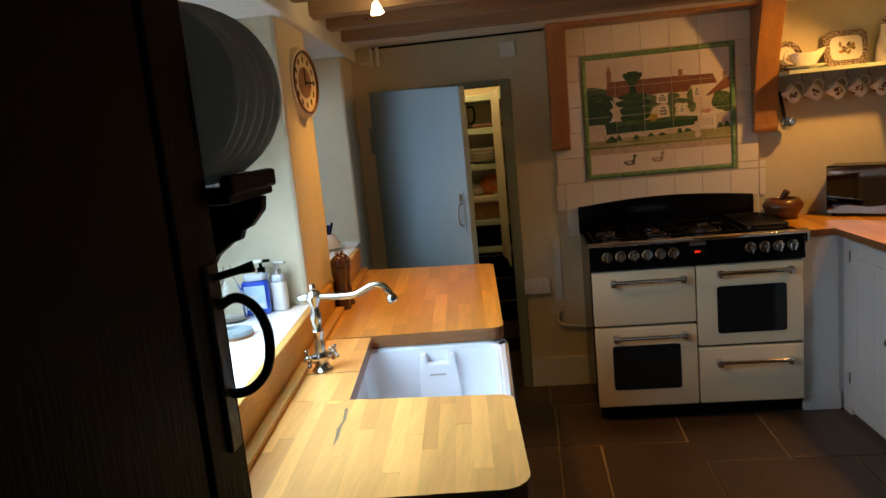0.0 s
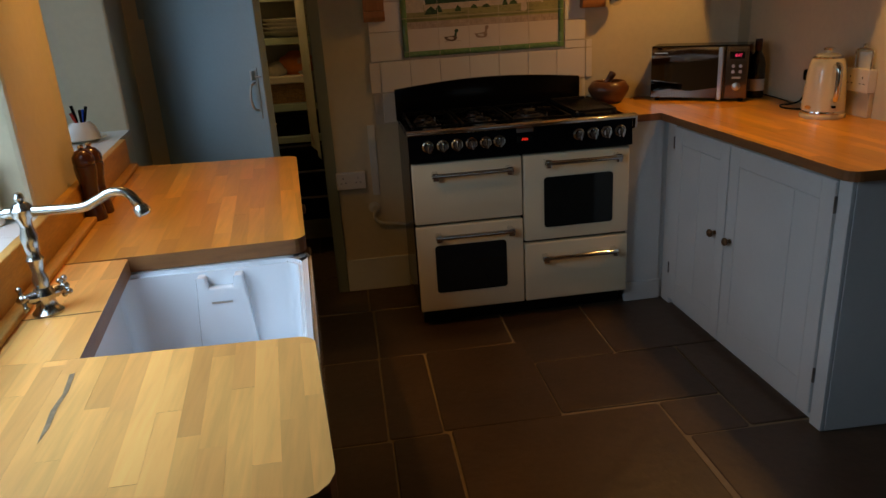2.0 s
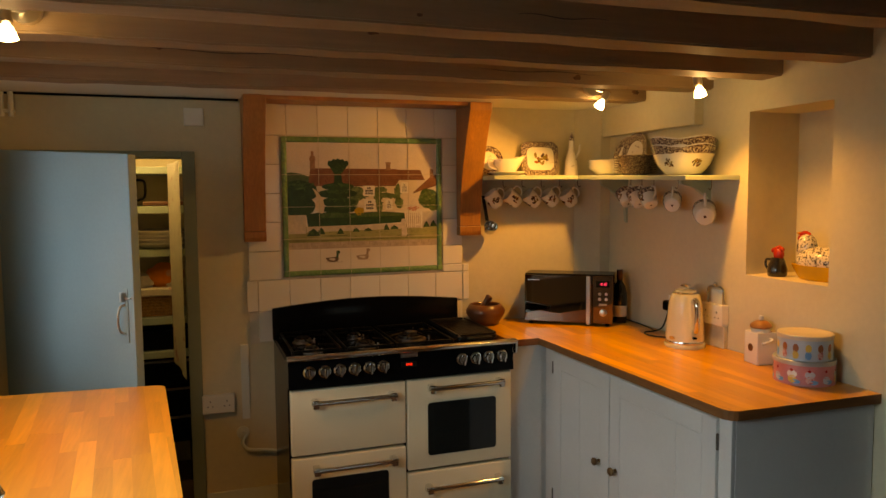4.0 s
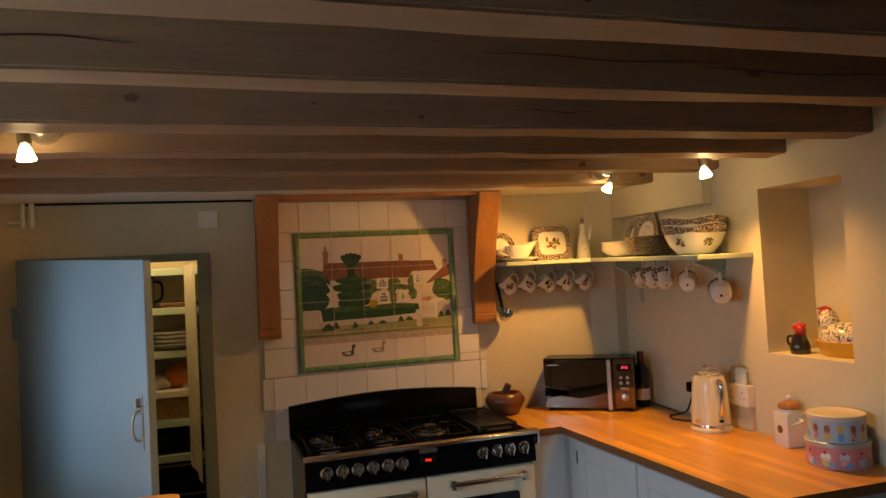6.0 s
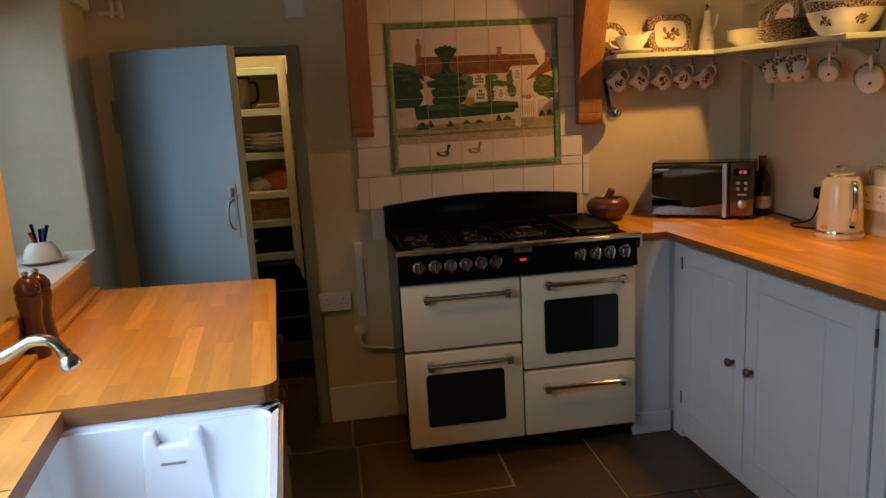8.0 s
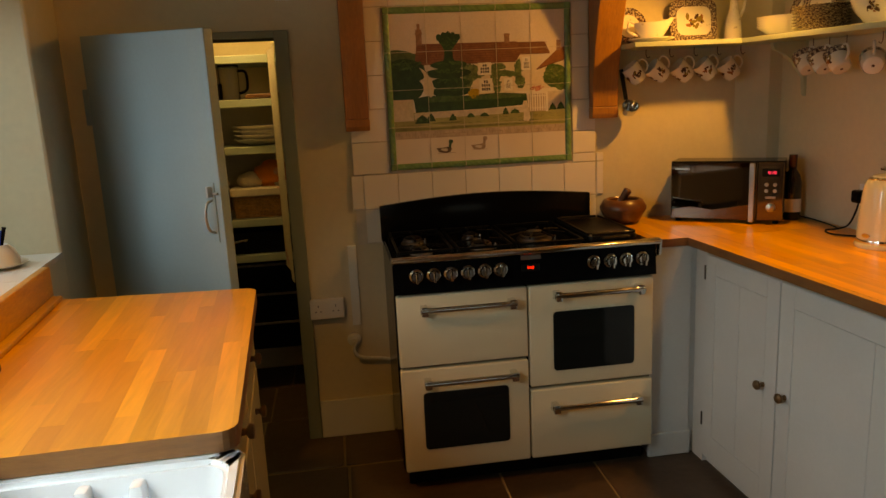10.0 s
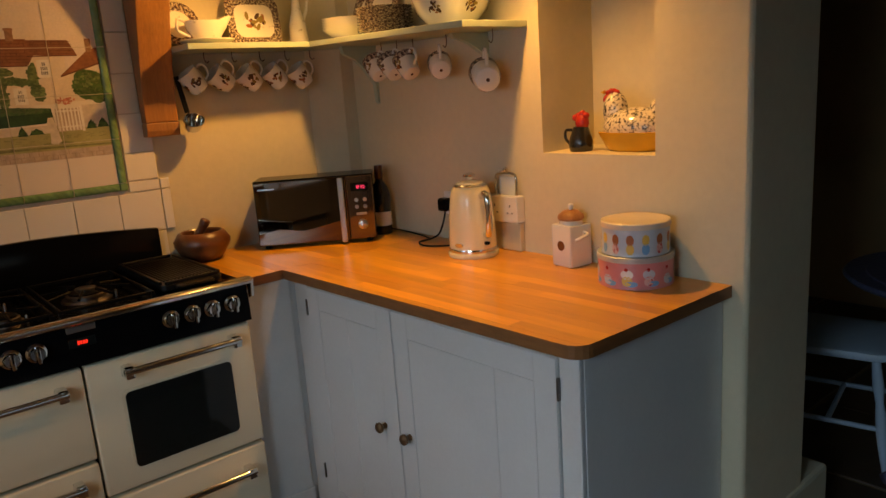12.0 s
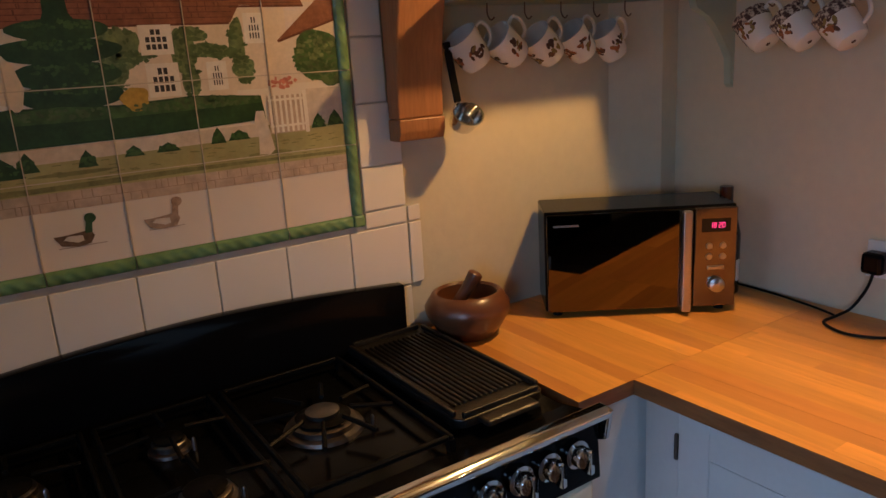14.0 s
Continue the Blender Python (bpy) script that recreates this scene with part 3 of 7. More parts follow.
part("wok_ring", lathe([(0.026, HOB + 0.028), (0.030, HOB + 0.028), (0.031, HOB + 0.036), (0.022, HOB + 0.038), (0, HOB + 0.038)], 24, (1.098, 3.680, 0)), BURNER, stove, "inner flame ring of the wok burner", True)
# splashback with an arched top
top = [(SX0 - 0.005 + (SX1 - SX0 - 0.06) * i / 20, 1.048 + 0.030 * math.sin(math.pi * i / 20)) for i in range(21)]
bm = prism([(SX0 - 0.005, 0.895), *top, (SX1 - 0.065, 0.895)], 3.925, 3.952, 0.003, axis="y")
part("splashback", bm, BLACK, stove, "arched black enamel splashback", True)

# ribbed griddle plate lying over the hob's end
griddle = thing("griddle_plate", "black ribbed cast-iron griddle plate lying on the hob", "griddle", (1.366, 3.715, HOB))
GRIDDLE_IRON = mat("oiled_cast_iron", (0.010, 0.009, 0.008), 0.30, spec=0.45, var=0.3, scale=30, bump=0.12, bump_scale=120)
part("plate", prism(rounded([(-0.100, -0.225), (0.100, -0.225), (0.100, 0.215), (-0.100, 0.215)], [0.022] * 4), 0.012, 0.030, 0.003), GRIDDLE_IRON, griddle)
for sx in (-1, 1):
    part("rim", box(sx * 0.094 - 0.005, sx * 0.094 + 0.005, -0.205, 0.200, 0.0295, 0.041, 0.003), GRIDDLE_IRON, griddle)
for y0 in (-0.222, 0.200):
    part("rim", box(-0.085, 0.085, y0, y0 + 0.010, 0.0295, 0.041, 0.003), GRIDDLE_IRON, griddle)
for i in range(15):
    part("rib", box(-0.0865 + i * 0.0118, -0.0795 + i * 0.0118, -0.175, 0.170, 0.0295, 0.036, 0.002, 1), GRIDDLE_IRON, griddle)
for y0, y1 in ((-0.258, -0.222), (0.212, 0.232)):
    part("handle", box(-0.060, 0.060, y0, y1, 0.018, 0.030, 0.006), GRIDDLE_IRON, griddle)
for x in (-0.085, 0.085):
    for y in (-0.19, 0.18):
        part("foot", lathe([(0, 0), (0.008, 0), (0.008, 0.0125), (0, 0.0125)], 8, (x, y, 0)), BLACK_MATT, griddle)

# ---------------------------------------------------------------- worktop staves


def staves(top_ob, outline, y0, y1, x0, x1, width, z0, z1, material, seed, lo=0.30, hi=0.75, slope=0.0):
    """Glued staves that run along y, cut to a convex outline."""
    r = random.Random(seed)
    outline = ccw(outline)
    x = x0
    while x < x1:
        y = y0 - r.uniform(0, lo)
        w = width * r.uniform(0.92, 1.08)
        while y < y1:
            ln = r.uniform(lo, hi)
            quad = [(x + slope * (y - y0), y), (x + w + slope * (y - y0), y), (x + w + slope * (y + ln - y0), y + ln), (x + slope * (y + ln - y0), y + ln)]
            poly = clip(quad, outline)
            if poly and abs(area_of(poly)) > 2e-5:
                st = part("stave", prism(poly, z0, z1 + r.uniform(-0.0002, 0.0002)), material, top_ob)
                # upright faces take the darker rim brown, tops keep the stave colour
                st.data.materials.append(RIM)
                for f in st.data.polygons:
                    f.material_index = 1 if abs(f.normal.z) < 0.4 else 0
            y += ln
        x += w


# left worktop: near slab, strip behind the sink, far slab
CZ0, CZ1 = 0.865, 0.905
left_top = thing("sink_worktop", "pale scrubbed beech block worktop round the butler sink, water-marked", "worktop")
near = rounded([(-0.425, 1.045), (0.186, 1.085), (0.143, 1.545), (-0.46, 1.566)], [0, 0.055, 0.035, 0])
strip = [(-0.452, 1.5665), (-0.271, 1.5600), (-0.330, 2.1030), (-0.545, 2.1090)]
far = rounded([(-0.545, 2.1095), (0.104, 2.130), (0.026, 3.222), (-0.660, 3.285)], [0, 0.035, 0.045, 0])
SL = -0.088
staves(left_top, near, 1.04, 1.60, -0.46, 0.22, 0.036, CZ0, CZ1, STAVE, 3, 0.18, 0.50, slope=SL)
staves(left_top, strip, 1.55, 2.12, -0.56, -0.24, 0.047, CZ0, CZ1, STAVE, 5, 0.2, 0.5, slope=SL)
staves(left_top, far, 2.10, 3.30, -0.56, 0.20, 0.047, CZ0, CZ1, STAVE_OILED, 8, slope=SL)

part("water_mark", prism([(-0.268, 1.500), (-0.260, 1.503), (-0.250, 1.44), (-0.249, 1.39), (-0.241, 1.33), (-0.243, 1.29), (-0.250, 1.34), (-0.257, 1.38), (-0.256, 1.43)], CZ1 + 0.0003, CZ1 + 0.0006), mat("water_stain", (0.24, 0.16, 0.09), 0.5, var=0.4, scale=60), left_top, "dark water stain along a joint")
part("joint", prism([(-0.530, 1.7640), (-0.296, 1.7720), (-0.296, 1.7755), (-0.530, 1.7675)], CZ1 + 0.0003, CZ1 + 0.0006), EDGE, left_top)

# upstand and batten against the window wall
bm = prism([(left_x(1.0) + 0.028, 1.0), (left_x(3.30) + 0.028, 3.30), (left_x(3.30) + 0.002, 3.30), (left_x(1.0) + 0.002, 1.0)], CZ1 + 0.0005, SILL + 0.004, 0.004)
structure("upstand", bm, UPSTAND, "worn honey-coloured wooden upstand under the window sill", "upstand")
bm = prism([(left_x(1.05) + 0.062, 1.05), (left_x(3.27) + 0.062, 3.27), (left_x(3.27) + 0.029, 3.27), (left_x(1.05) + 0.029, 1.05)], CZ1 + 0.0005, CZ1 + 0.016, 0.004)
structure("batten", bm, UPSTAND, "thin wooden batten along the back of the worktop", "batten")

# white tiled sills
for a, b in ((W0, W1), (W2, W3)):
    xa, xb = left_x(a), left_x(b)
    sill = structure("sill", prism([(xa, a), (xb, b), (xb - DEEP, b), (xa - DEEP, a)], SILL - 0.019, SILL - 0.006), TILE_GROUT, "white tiled window sill", "sill")
    n = max(1, round((b - a) / 0.152))
    for i in range(n):
        for j in range(3):
            y0, y1 = a + (b - a) * i / n + 0.001, a + (b - a) * (i + 1) / n - 0.001
            d0, d1 = 0.14 * j + 0.001, 0.14 * (j + 1) - 0.001
            part("tile", prism([(left_x(y0) - d0, y0), (left_x(y1) - d0, y1), (left_x(y1) - d1, y1), (left_x(y0) - d1, y0)], SILL - 0.008, SILL), SILL_TILE, sill)

# butler sink, open at the front of the worktop
sink = thing("butler_sink", "white fireclay butler sink set into the worktop", "sink")
outer = rounded([(-0.350, 1.535), (0.150, 1.510), (0.112, 2.150), (-0.400, 2.140)], [0.02] * 4)
inner = rounded([(-0.315, 1.575), (0.118, 1.555), (0.082, 2.105), (-0.362, 2.095)], [0.04] * 4)
bm = bmesh.new()
n = len(outer)
RZ, BZ = 0.862, 0.640
o0 = [bm.verts.new((*p, BZ - 0.03)) for p in outer]
o1 = [bm.verts.new((*p, RZ)) for p in outer]
i1 = [bm.verts.new((*p, RZ)) for p in inner]
cx, cy = -0.12, 1.83
i0 = [bm.verts.new((cx + (p[0] - cx) * 0.93, cy + (p[1] - cy) * 0.93, BZ)) for p in inner]
for i in range(n):
    j = (i + 1) % n
    bm.faces.new((o0[i], o0[j], o1[j], o1[i]))
    bm.faces.new((o1[i], o1[j], i1[j], i1[i]))
    bm.faces.new((i1[i], i1[j], i0[j], i0[i]))
bm.faces.new(i0)
bm.faces.new(o0[::-1])
bmesh.ops.recalc_face_normals(bm, faces=bm.faces[:])
bmesh.ops.bevel(bm, geom=[e for e in bm.edges if abs(e.verts[0].co.z - e.verts[1].co.z) < 1e-4 and e.verts[0].co.z > BZ - 0.01], offset=0.009, segments=3, affect="EDGES")
part("bowl", bm, FIRECLAY, sink, "", True)
part("overflow", prism([(-0.188, 0.650), (-0.176, 0.800), (-0.172, 0.846), (-0.150, 0.846), (-0.146, 0.815), (-0.084, 0.815), (-0.080, 0.846), (-0.058, 0.846), (-0.054, 0.800), (-0.042, 0.650)], 2.070, 2.112, 0.006, axis="y"), FIRECLAY, sink, "moulded overflow weir", True)
part("maker_mark", prism([(-0.142, 0.775), (-0.090, 0.775), (-0.090, 0.780), (-0.142, 0.780)], 2.0685, 2.071, axis="y"), BRUSHED, sink)
part("waste", lathe([(0, BZ + 0.001), (0.04, BZ + 0.001), (0.042, BZ + 0.004), (0.02, BZ + 0.003), (0, BZ + 0.002)], 20, (-0.12, 1.75, 0)), CHROME, sink, "", True)

# cabinets under the sink run
left_cab = thing("sink_cabinet", "pale grey painted base cabinet under the sink worktop", "cabinet")
part("body", prism([(-0.40, 1.075), (0.135, 1.105), (0.095, 1.515), (-0.43, 1.540)], 0, CZ0), GREY_PAINT, left_cab)
part("sink_front", prism([(-0.44, 1.541), (0.075, 1.520), (0.04, 2.155), (-0.48, 2.148)], 0, BZ - 0.031), GREY_PAINT, left_cab)
far_cab = thing("drawer_cabinet", "cream painted base cabinet with dark round knobs beside the pantry", "cabinet")
part("body", prism([(-0.50, 2.160), (0.060, 2.165), (-0.012, 3.190), (-0.62, 3.240)], 0, CZ0), CREAM, far_cab)
for j, (a, b) in enumerate(((2.19, 2.66), (2.68, 3.16))):
    def fx(y):
        return 0.060 - 0.0703 * (y - 2.165)
    d = part("door", prism([(fx(a) + 0.001, a), (fx(b) + 0.001, b), (fx(b) + 0.018, b), (fx(a) + 0.018, a)], 0.10, 0.66, 0.003), CREAM, far_cab)
    e = part("drawer", prism([(fx(a) + 0.001, a), (fx(b) + 0.001, b), (fx(b) + 0.018, b), (fx(a) + 0.018, a)], 0.68, 0.85, 0.003), CREAM, far_cab)
    ym = (a + b) / 2
    for zz, dd in ((0.60, d), (0.765, e)):
        part("knob", lathe([(0, 0), (0.010, 0), (0.008, 0.012), (0.018, 0.020), (0.017, 0.030), (0, 0.034)], 16, (fx(ym) + 0.018, ym, zz), m=Matrix.Rotation(radians(90), 4, "Y")), BRASS, dd, "dark turned knob", True)

# ---------------------------------------------------------------- right worktop and cupboards
RZ0, RZ1 = 0.880, 0.912
right_top = thing("corner_worktop", "honey-coloured oiled beech block worktop turning the corner", "worktop")
run = rounded([(1.652, 3.443), (1.690, 2.215), (2.297, 2.200), (2.297, 3.443)], [0, 0.045, 0, 0])
ret = [(1.504, 3.4435), (2.297, 3.4435), (2.297, 3.960), (1.504, 3.960)]
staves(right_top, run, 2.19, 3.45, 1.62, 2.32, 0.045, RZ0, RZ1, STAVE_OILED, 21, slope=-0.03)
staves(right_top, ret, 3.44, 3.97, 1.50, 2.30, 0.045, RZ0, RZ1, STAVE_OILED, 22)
cup = thing("corner_cupboard", "pale grey painted corner cupboard with two doors and dark knobs", "cupboard")


def cx_(y):
    return 1.690 + (3.44 - y) * 0.026


part("body", prism([(cx_(3.44) + 0.020, 3.455), (cx_(2.255) + 0.020, 2.262), (2.296, 2.240), (2.296, 3.955), (1.510, 3.955), (1.510, 3.455)], 0, RZ0), GREY_PAINT, cup)
part("corner_post", prism([(cx_(2.30), 2.300), (cx_(2.245), 2.243), (cx_(2.245) + 0.016, 2.2425), (cx_(2.30) + 0.021, 2.300)], 0.0, RZ0 - 0.001, 0.003), GREY_PAINT, cup)
part("end_panel", prism([(1.7375, 2.242), (2.296, 2.223), (2.296, 2.239), (1.7375, 2.2605)], 0.0, RZ0 - 0.001, 0.002), GREY_PAINT, cup)
part("filler", box(1.497, 1.672, 3.448, 3.4545, 0.0, RZ0 - 0.001, 0.001), GREY_PAINT, cup)
part("skirting", box(1.497, 1.676, 3.437, 3.4478, 0.0, 0.10, 0.004), GREY_PAINT, cup)
part("stile", prism([(cx_(3.445), 3.445), (cx_(3.365), 3.365), (cx_(3.365) + 0.0195, 3.365), (cx_(3.445) + 0.0195, 3.445)], 0.0, RZ0 - 0.001, 0.002), GREY_PAINT, cup)


def cup_door(a, b, hinge_y, knob_y, meet):
    x = [(cx_(b) - 0.003, b), (cx_(a) - 0.003, a), (cx_(a) + 0.018, a), (cx_(b) + 0.018, b)]
    d = part("door", prism(x, 0.035, 0.862, 0.003), GREY_PAINT, cup)
    # raised stiles and rails round a panel
    def slab(y0, y1, z0, z1, t=0.0036):
        return prism([(cx_(y1) - 0.003 - t, y1), (cx_(y0) - 0.003 - t, y0), (cx_(y0) - 0.0035, y0), (cx_(y1) - 0.0035, y1)], z0, z1, 0.002)
    w = 0.068
    for bx in ((a + 0.001, a + w, 0.037, 0.860), (b - w, b - 0.001, 0.037, 0.860), (a + w, b - w, 0.037, 0.037 + 0.10), (a + w, b - w, 0.79, 0.860)):
        part("rail", slab(*bx), GREY_PAINT, d)
    # two boards meet in the panel; their joint has opened a little
    split = a + w + (b - a - 2 * w) * meet
    part("panel", slab(a + w + 0.0012, split - 0.0003, 0.1385, 0.7885, 0.0018), GREY_PAINT, d)
    part("panel", slab(split + 0.0003, b - w - 0.0012, 0.1385, 0.7885, 0.0021), GREY_PAINT, d)
    k = lathe([(0, 0), (0.009, 0), (0.007, 0.012), (0.016, 0.020), (0.0165, 0.028), (0.010, 0.034), (0, 0.035)], 18, (cx_(knob_y) - 0.008, knob_y, 0.485), m=Matrix.Rotation(radians(-90), 4, "Y"))
    part("knob", k, BRASS, d, "small dark bronze knob", True)
    for z in (0.16, 0.76):
        part("hinge", prism([(cx_(hinge_y) - 0.0095, hinge_y - 0.0035), (cx_(hinge_y) - 0.001, hinge_y - 0.0035), (cx_(hinge_y) - 0.001, hinge_y + 0.0035), (cx_(hinge_y) - 0.0095, hinge_y + 0.0035)], z, z + 0.055, 0.0015), BURNER, d)


cup_door(2.909, 3.362, 3.366, 2.975, 0.5)
cup_door(2.303, 2.905, 2.299, 2.858, 0.28)

# ---------------------------------------------------------------- spotlights on the beams


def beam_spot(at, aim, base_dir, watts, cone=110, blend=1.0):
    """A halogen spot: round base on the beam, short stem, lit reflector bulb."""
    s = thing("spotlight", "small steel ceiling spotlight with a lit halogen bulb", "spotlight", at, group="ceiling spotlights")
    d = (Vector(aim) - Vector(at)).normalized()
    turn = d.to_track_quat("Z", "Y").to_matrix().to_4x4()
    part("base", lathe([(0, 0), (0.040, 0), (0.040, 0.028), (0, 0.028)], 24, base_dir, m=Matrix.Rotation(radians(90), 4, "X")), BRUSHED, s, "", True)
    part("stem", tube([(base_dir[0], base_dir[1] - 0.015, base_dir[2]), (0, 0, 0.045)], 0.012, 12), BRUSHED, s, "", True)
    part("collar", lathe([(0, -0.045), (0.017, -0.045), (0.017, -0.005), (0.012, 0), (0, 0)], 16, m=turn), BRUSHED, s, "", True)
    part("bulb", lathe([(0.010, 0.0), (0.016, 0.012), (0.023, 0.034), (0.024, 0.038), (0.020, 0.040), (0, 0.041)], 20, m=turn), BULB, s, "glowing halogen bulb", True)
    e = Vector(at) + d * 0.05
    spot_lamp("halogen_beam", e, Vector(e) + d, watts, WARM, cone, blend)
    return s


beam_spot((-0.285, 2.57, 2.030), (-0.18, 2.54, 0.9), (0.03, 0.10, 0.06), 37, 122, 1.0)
beam_spot((1.985, 3.445, 2.020), (1.25, 3.50, 0.9), (-0.045, 0.034, 0.060), 34, 150, 0.5)
beam_spot((2.035, 2.825, 2.000), (2.07, 2.55, 0.9), (0.045, -0.017, 0.065), 29, 130, 0.8)

# ---------------------------------------------------------------- pantry door, ajar into the kitchen
door = thing("door_1", "blue-grey painted plank pantry door standing ajar", "door", (-0.602, 3.935, 0.0), -45.3, kind="structure")
DW = 0.785
part("leaf", prism([(0, 0.030), (DW, 0.030), (DW, 1.748), (0, 1.790)], -0.036, 0.0, 0.004, axis="y"), BLUE_PAINT, door)
for z in (0.35, 1.45):
    part("hinge", box(-0.03, 0.02, -0.040, -0.0362, z, z + 0.14, 0.002), BLUE_PAINT, door)
part("latch_plate", box(DW - 0.060, DW - 0.030, -0.0395, -0.0362, 1.04, 1.245, 0.001), BLUE_PAINT, door)
part("latch_handle", tube([(DW - 0.047, -0.038, 1.185), (DW - 0.050, -0.060, 1.172), (DW - 0.054, -0.066, 1.125), (DW - 0.050, -0.060, 1.085), (DW - 0.047, -0.038, 1.072)], 0.0048, 10, smooth_steps=5), BRUSHED, door, "old iron pull handle", True)
part("thumb_piece", box(DW - 0.053, DW - 0.041, -0.058, -0.038, 1.195, 1.232, 0.003), BRUSHED, door)
part("keep", box(DW - 0.065, DW - 0.010, -0.044, -0.038, 1.205, 1.213, 0.002), BRUSHED, door)

# ---------------------------------------------------------------- pantry beyond the doorway
PY = 4.95
structure("pantry_wall_back", box(-0.95, 0.55, PY, PY + 0.1, 0, TOP), PLASTER, "cream pantry wall behind the shelves", "wall")
structure("pantry_wall_west", box(-1.05, -0.95, BACK + 0.13, PY + 0.1, 0, TOP), PLASTER, "cream pantry side wall", "wall")
structure("pantry_wall_east", box(0.40, 0.5, BACK + 0.13, PY + 0.1, 0, TOP), PLASTER, "cream pantry side wall", "wall")
PSH = [1.745, 1.535, 1.305, 0.940, 0.757]
for z in PSH:
    dep = 0.40
    s = whole("pantry_shelf", box(-0.945, 0.395, PY - dep, PY - 0.002, z - 0.040, z - 0.002, 0.003), SHELF_GREEN, "sage green painted pantry shelf board", "shelf", group="pantry shelves")
point_lamp("pantry_bulb", (-0.15, 4.32, 2.02), 6.3, (1.0, 0.72, 0.42), 0.04)
lb = thing("pantry_lamp", "small lit pantry bulb under the ceiling", "lamp", (-0.15, 4.32, 2.12))
part("holder", lathe([(0, 0.08), (0.03, 0.08), (0.02, 0.03), (0.016, 0.0), (0, 0.0)], 14), WHITE, lb, "", True)
part("bulb", ball(0.026, (0, 0, -0.024), (1, 1, 1.2)), BULB, lb, "", True)
# floral cloth hanging inside the right jamb
FLORAL = mat("floral_cloth", (0.82, 0.78, 0.66), 0.9, var=0.05, scale=20, dirt=(0.45, 0.04, 0.03), dirt_scale=14, dirt_at=0.64)
cl = bmesh.new()
vs = []
for i in range(9):
    s = i / 8
    x, y = 0.088 - 0.006 * math.sin(s * 9) - 0.065 * s, BACK + 0.135 + 0.46 * s
    vs.append((cl.verts.new((x, y, 0.70)), cl.verts.new((x, y, 1.755))))
for a, b in zip(vs, vs[1:]):
    cl.faces.new((a[0], b[0], b[1], a[1]))
bmesh.ops.solidify(cl, geom=cl.faces[:], thickness=0.004)
whole("hanging_cloth", cl, FLORAL, "cream floral cloth hanging inside the pantry doorway", "cloth", smooth=True)


def stack(name, label, cat, at, r, count, step, material, rise=0.35):
    t = thing(name, label, cat, at)
    for i in range(count):
        z = i * step
        part("plate", lathe([(0, z), (r * 0.55, z), (r * 0.62, z + 0.003), (r * 0.97, z + r * rise * 0.35), (r, z + r * rise * 0.35 + 0.003), (r * 0.95, z + r * rise * 0.35 + 0.004), (r * 0.6, z + 0.008), (0, z + 0.007)], 32), material, t, "", True)
    return t


# what stands on the pantry shelves
jug = thing("blender_jug", "clear glass coffee press with dark lid", "jug", (-0.185, 4.66, 1.535))
part("glass", lathe([(0, 0), (0.048, 0), (0.050, 0.16), (0.046, 0.16), (0.045, 0.008), (0, 0.008)], 24), GLASS, jug, "", True)
part("lid", lathe([(0, 0.16), (0.052, 0.16), (0.050, 0.178), (0.012, 0.186), (0.012, 0.20), (0, 0.205)], 24), BLACK, jug, "", True)
part("handle", tube([(0.048, 0, 0.14), (0.085, 0, 0.13), (0.085, 0, 0.05), (0.048, 0, 0.03)], 0.007, 8, smooth_steps=4), BLACK, jug, "", True)
stack("serving_dishes", "stack of pale oval serving dishes on the pantry shelf", "dishes", (-0.03, 4.70, 1.305), 0.17, 4, 0.022, CHINA, 0.5)
whole("tray", box(-0.11, 0.18, 4.60, 4.85, 1.537, 1.560, 0.006), MORTAR_WOOD, "brown wooden tray on the pantry shelf", "tray")
stack("small_bowls", "small stacked white bowls on the pantry shelf", "bowls", (-0.32, 4.66, 1.305), 0.07, 4, 0.022, CHINA, 0.8)
whole("storage_box", box(-0.36, -0.25, 4.60, 4.78, 1.537, 1.62, 0.006), BLACK_MATT, "small black storage box", "box")


def basket(x0, x1, y0, y1, z, h, lined):
    k = thing("wicker_basket", "brown wicker storage basket with a spotted cloth lining" if lined else "round-edged brown wicker storage basket", "basket", ((x0 + x1) / 2, (y0 + y1) / 2, z), group="pantry baskets")
    w, d = (x1 - x0) / 2, (y1 - y0) / 2
    n = 9
    for i in range(n):
        zz = 0.004 + h * i / n
        s = 0.90 + 0.10 * i / n
        part("strand", prism(rounded([(-w * s, -d * s), (w * s, -d * s), (w * s, d * s), (-w * s, d * s)], [0.02] * 4, 3), zz, zz + h / n - 0.0015, 0.0015), WICKER, k)
    if lined:
        lin = mat("spotted_lining", (0.66, 0.58, 0.46), 0.9, var=0.05, scale=30, dirt=(0.42, 0.05, 0.03), dirt_scale=30, dirt_at=0.60)
        part("lining", prism(rounded([(-w * 1.03, -d * 1.03), (w * 1.03, -d * 1.03), (w * 1.03, d * 1.03), (-w * 1.03, d * 1.03)], [0.025] * 4, 3), h * 0.78, h * 1.06, 0.006), lin, k, "cream cloth lining with red spots")
    return k


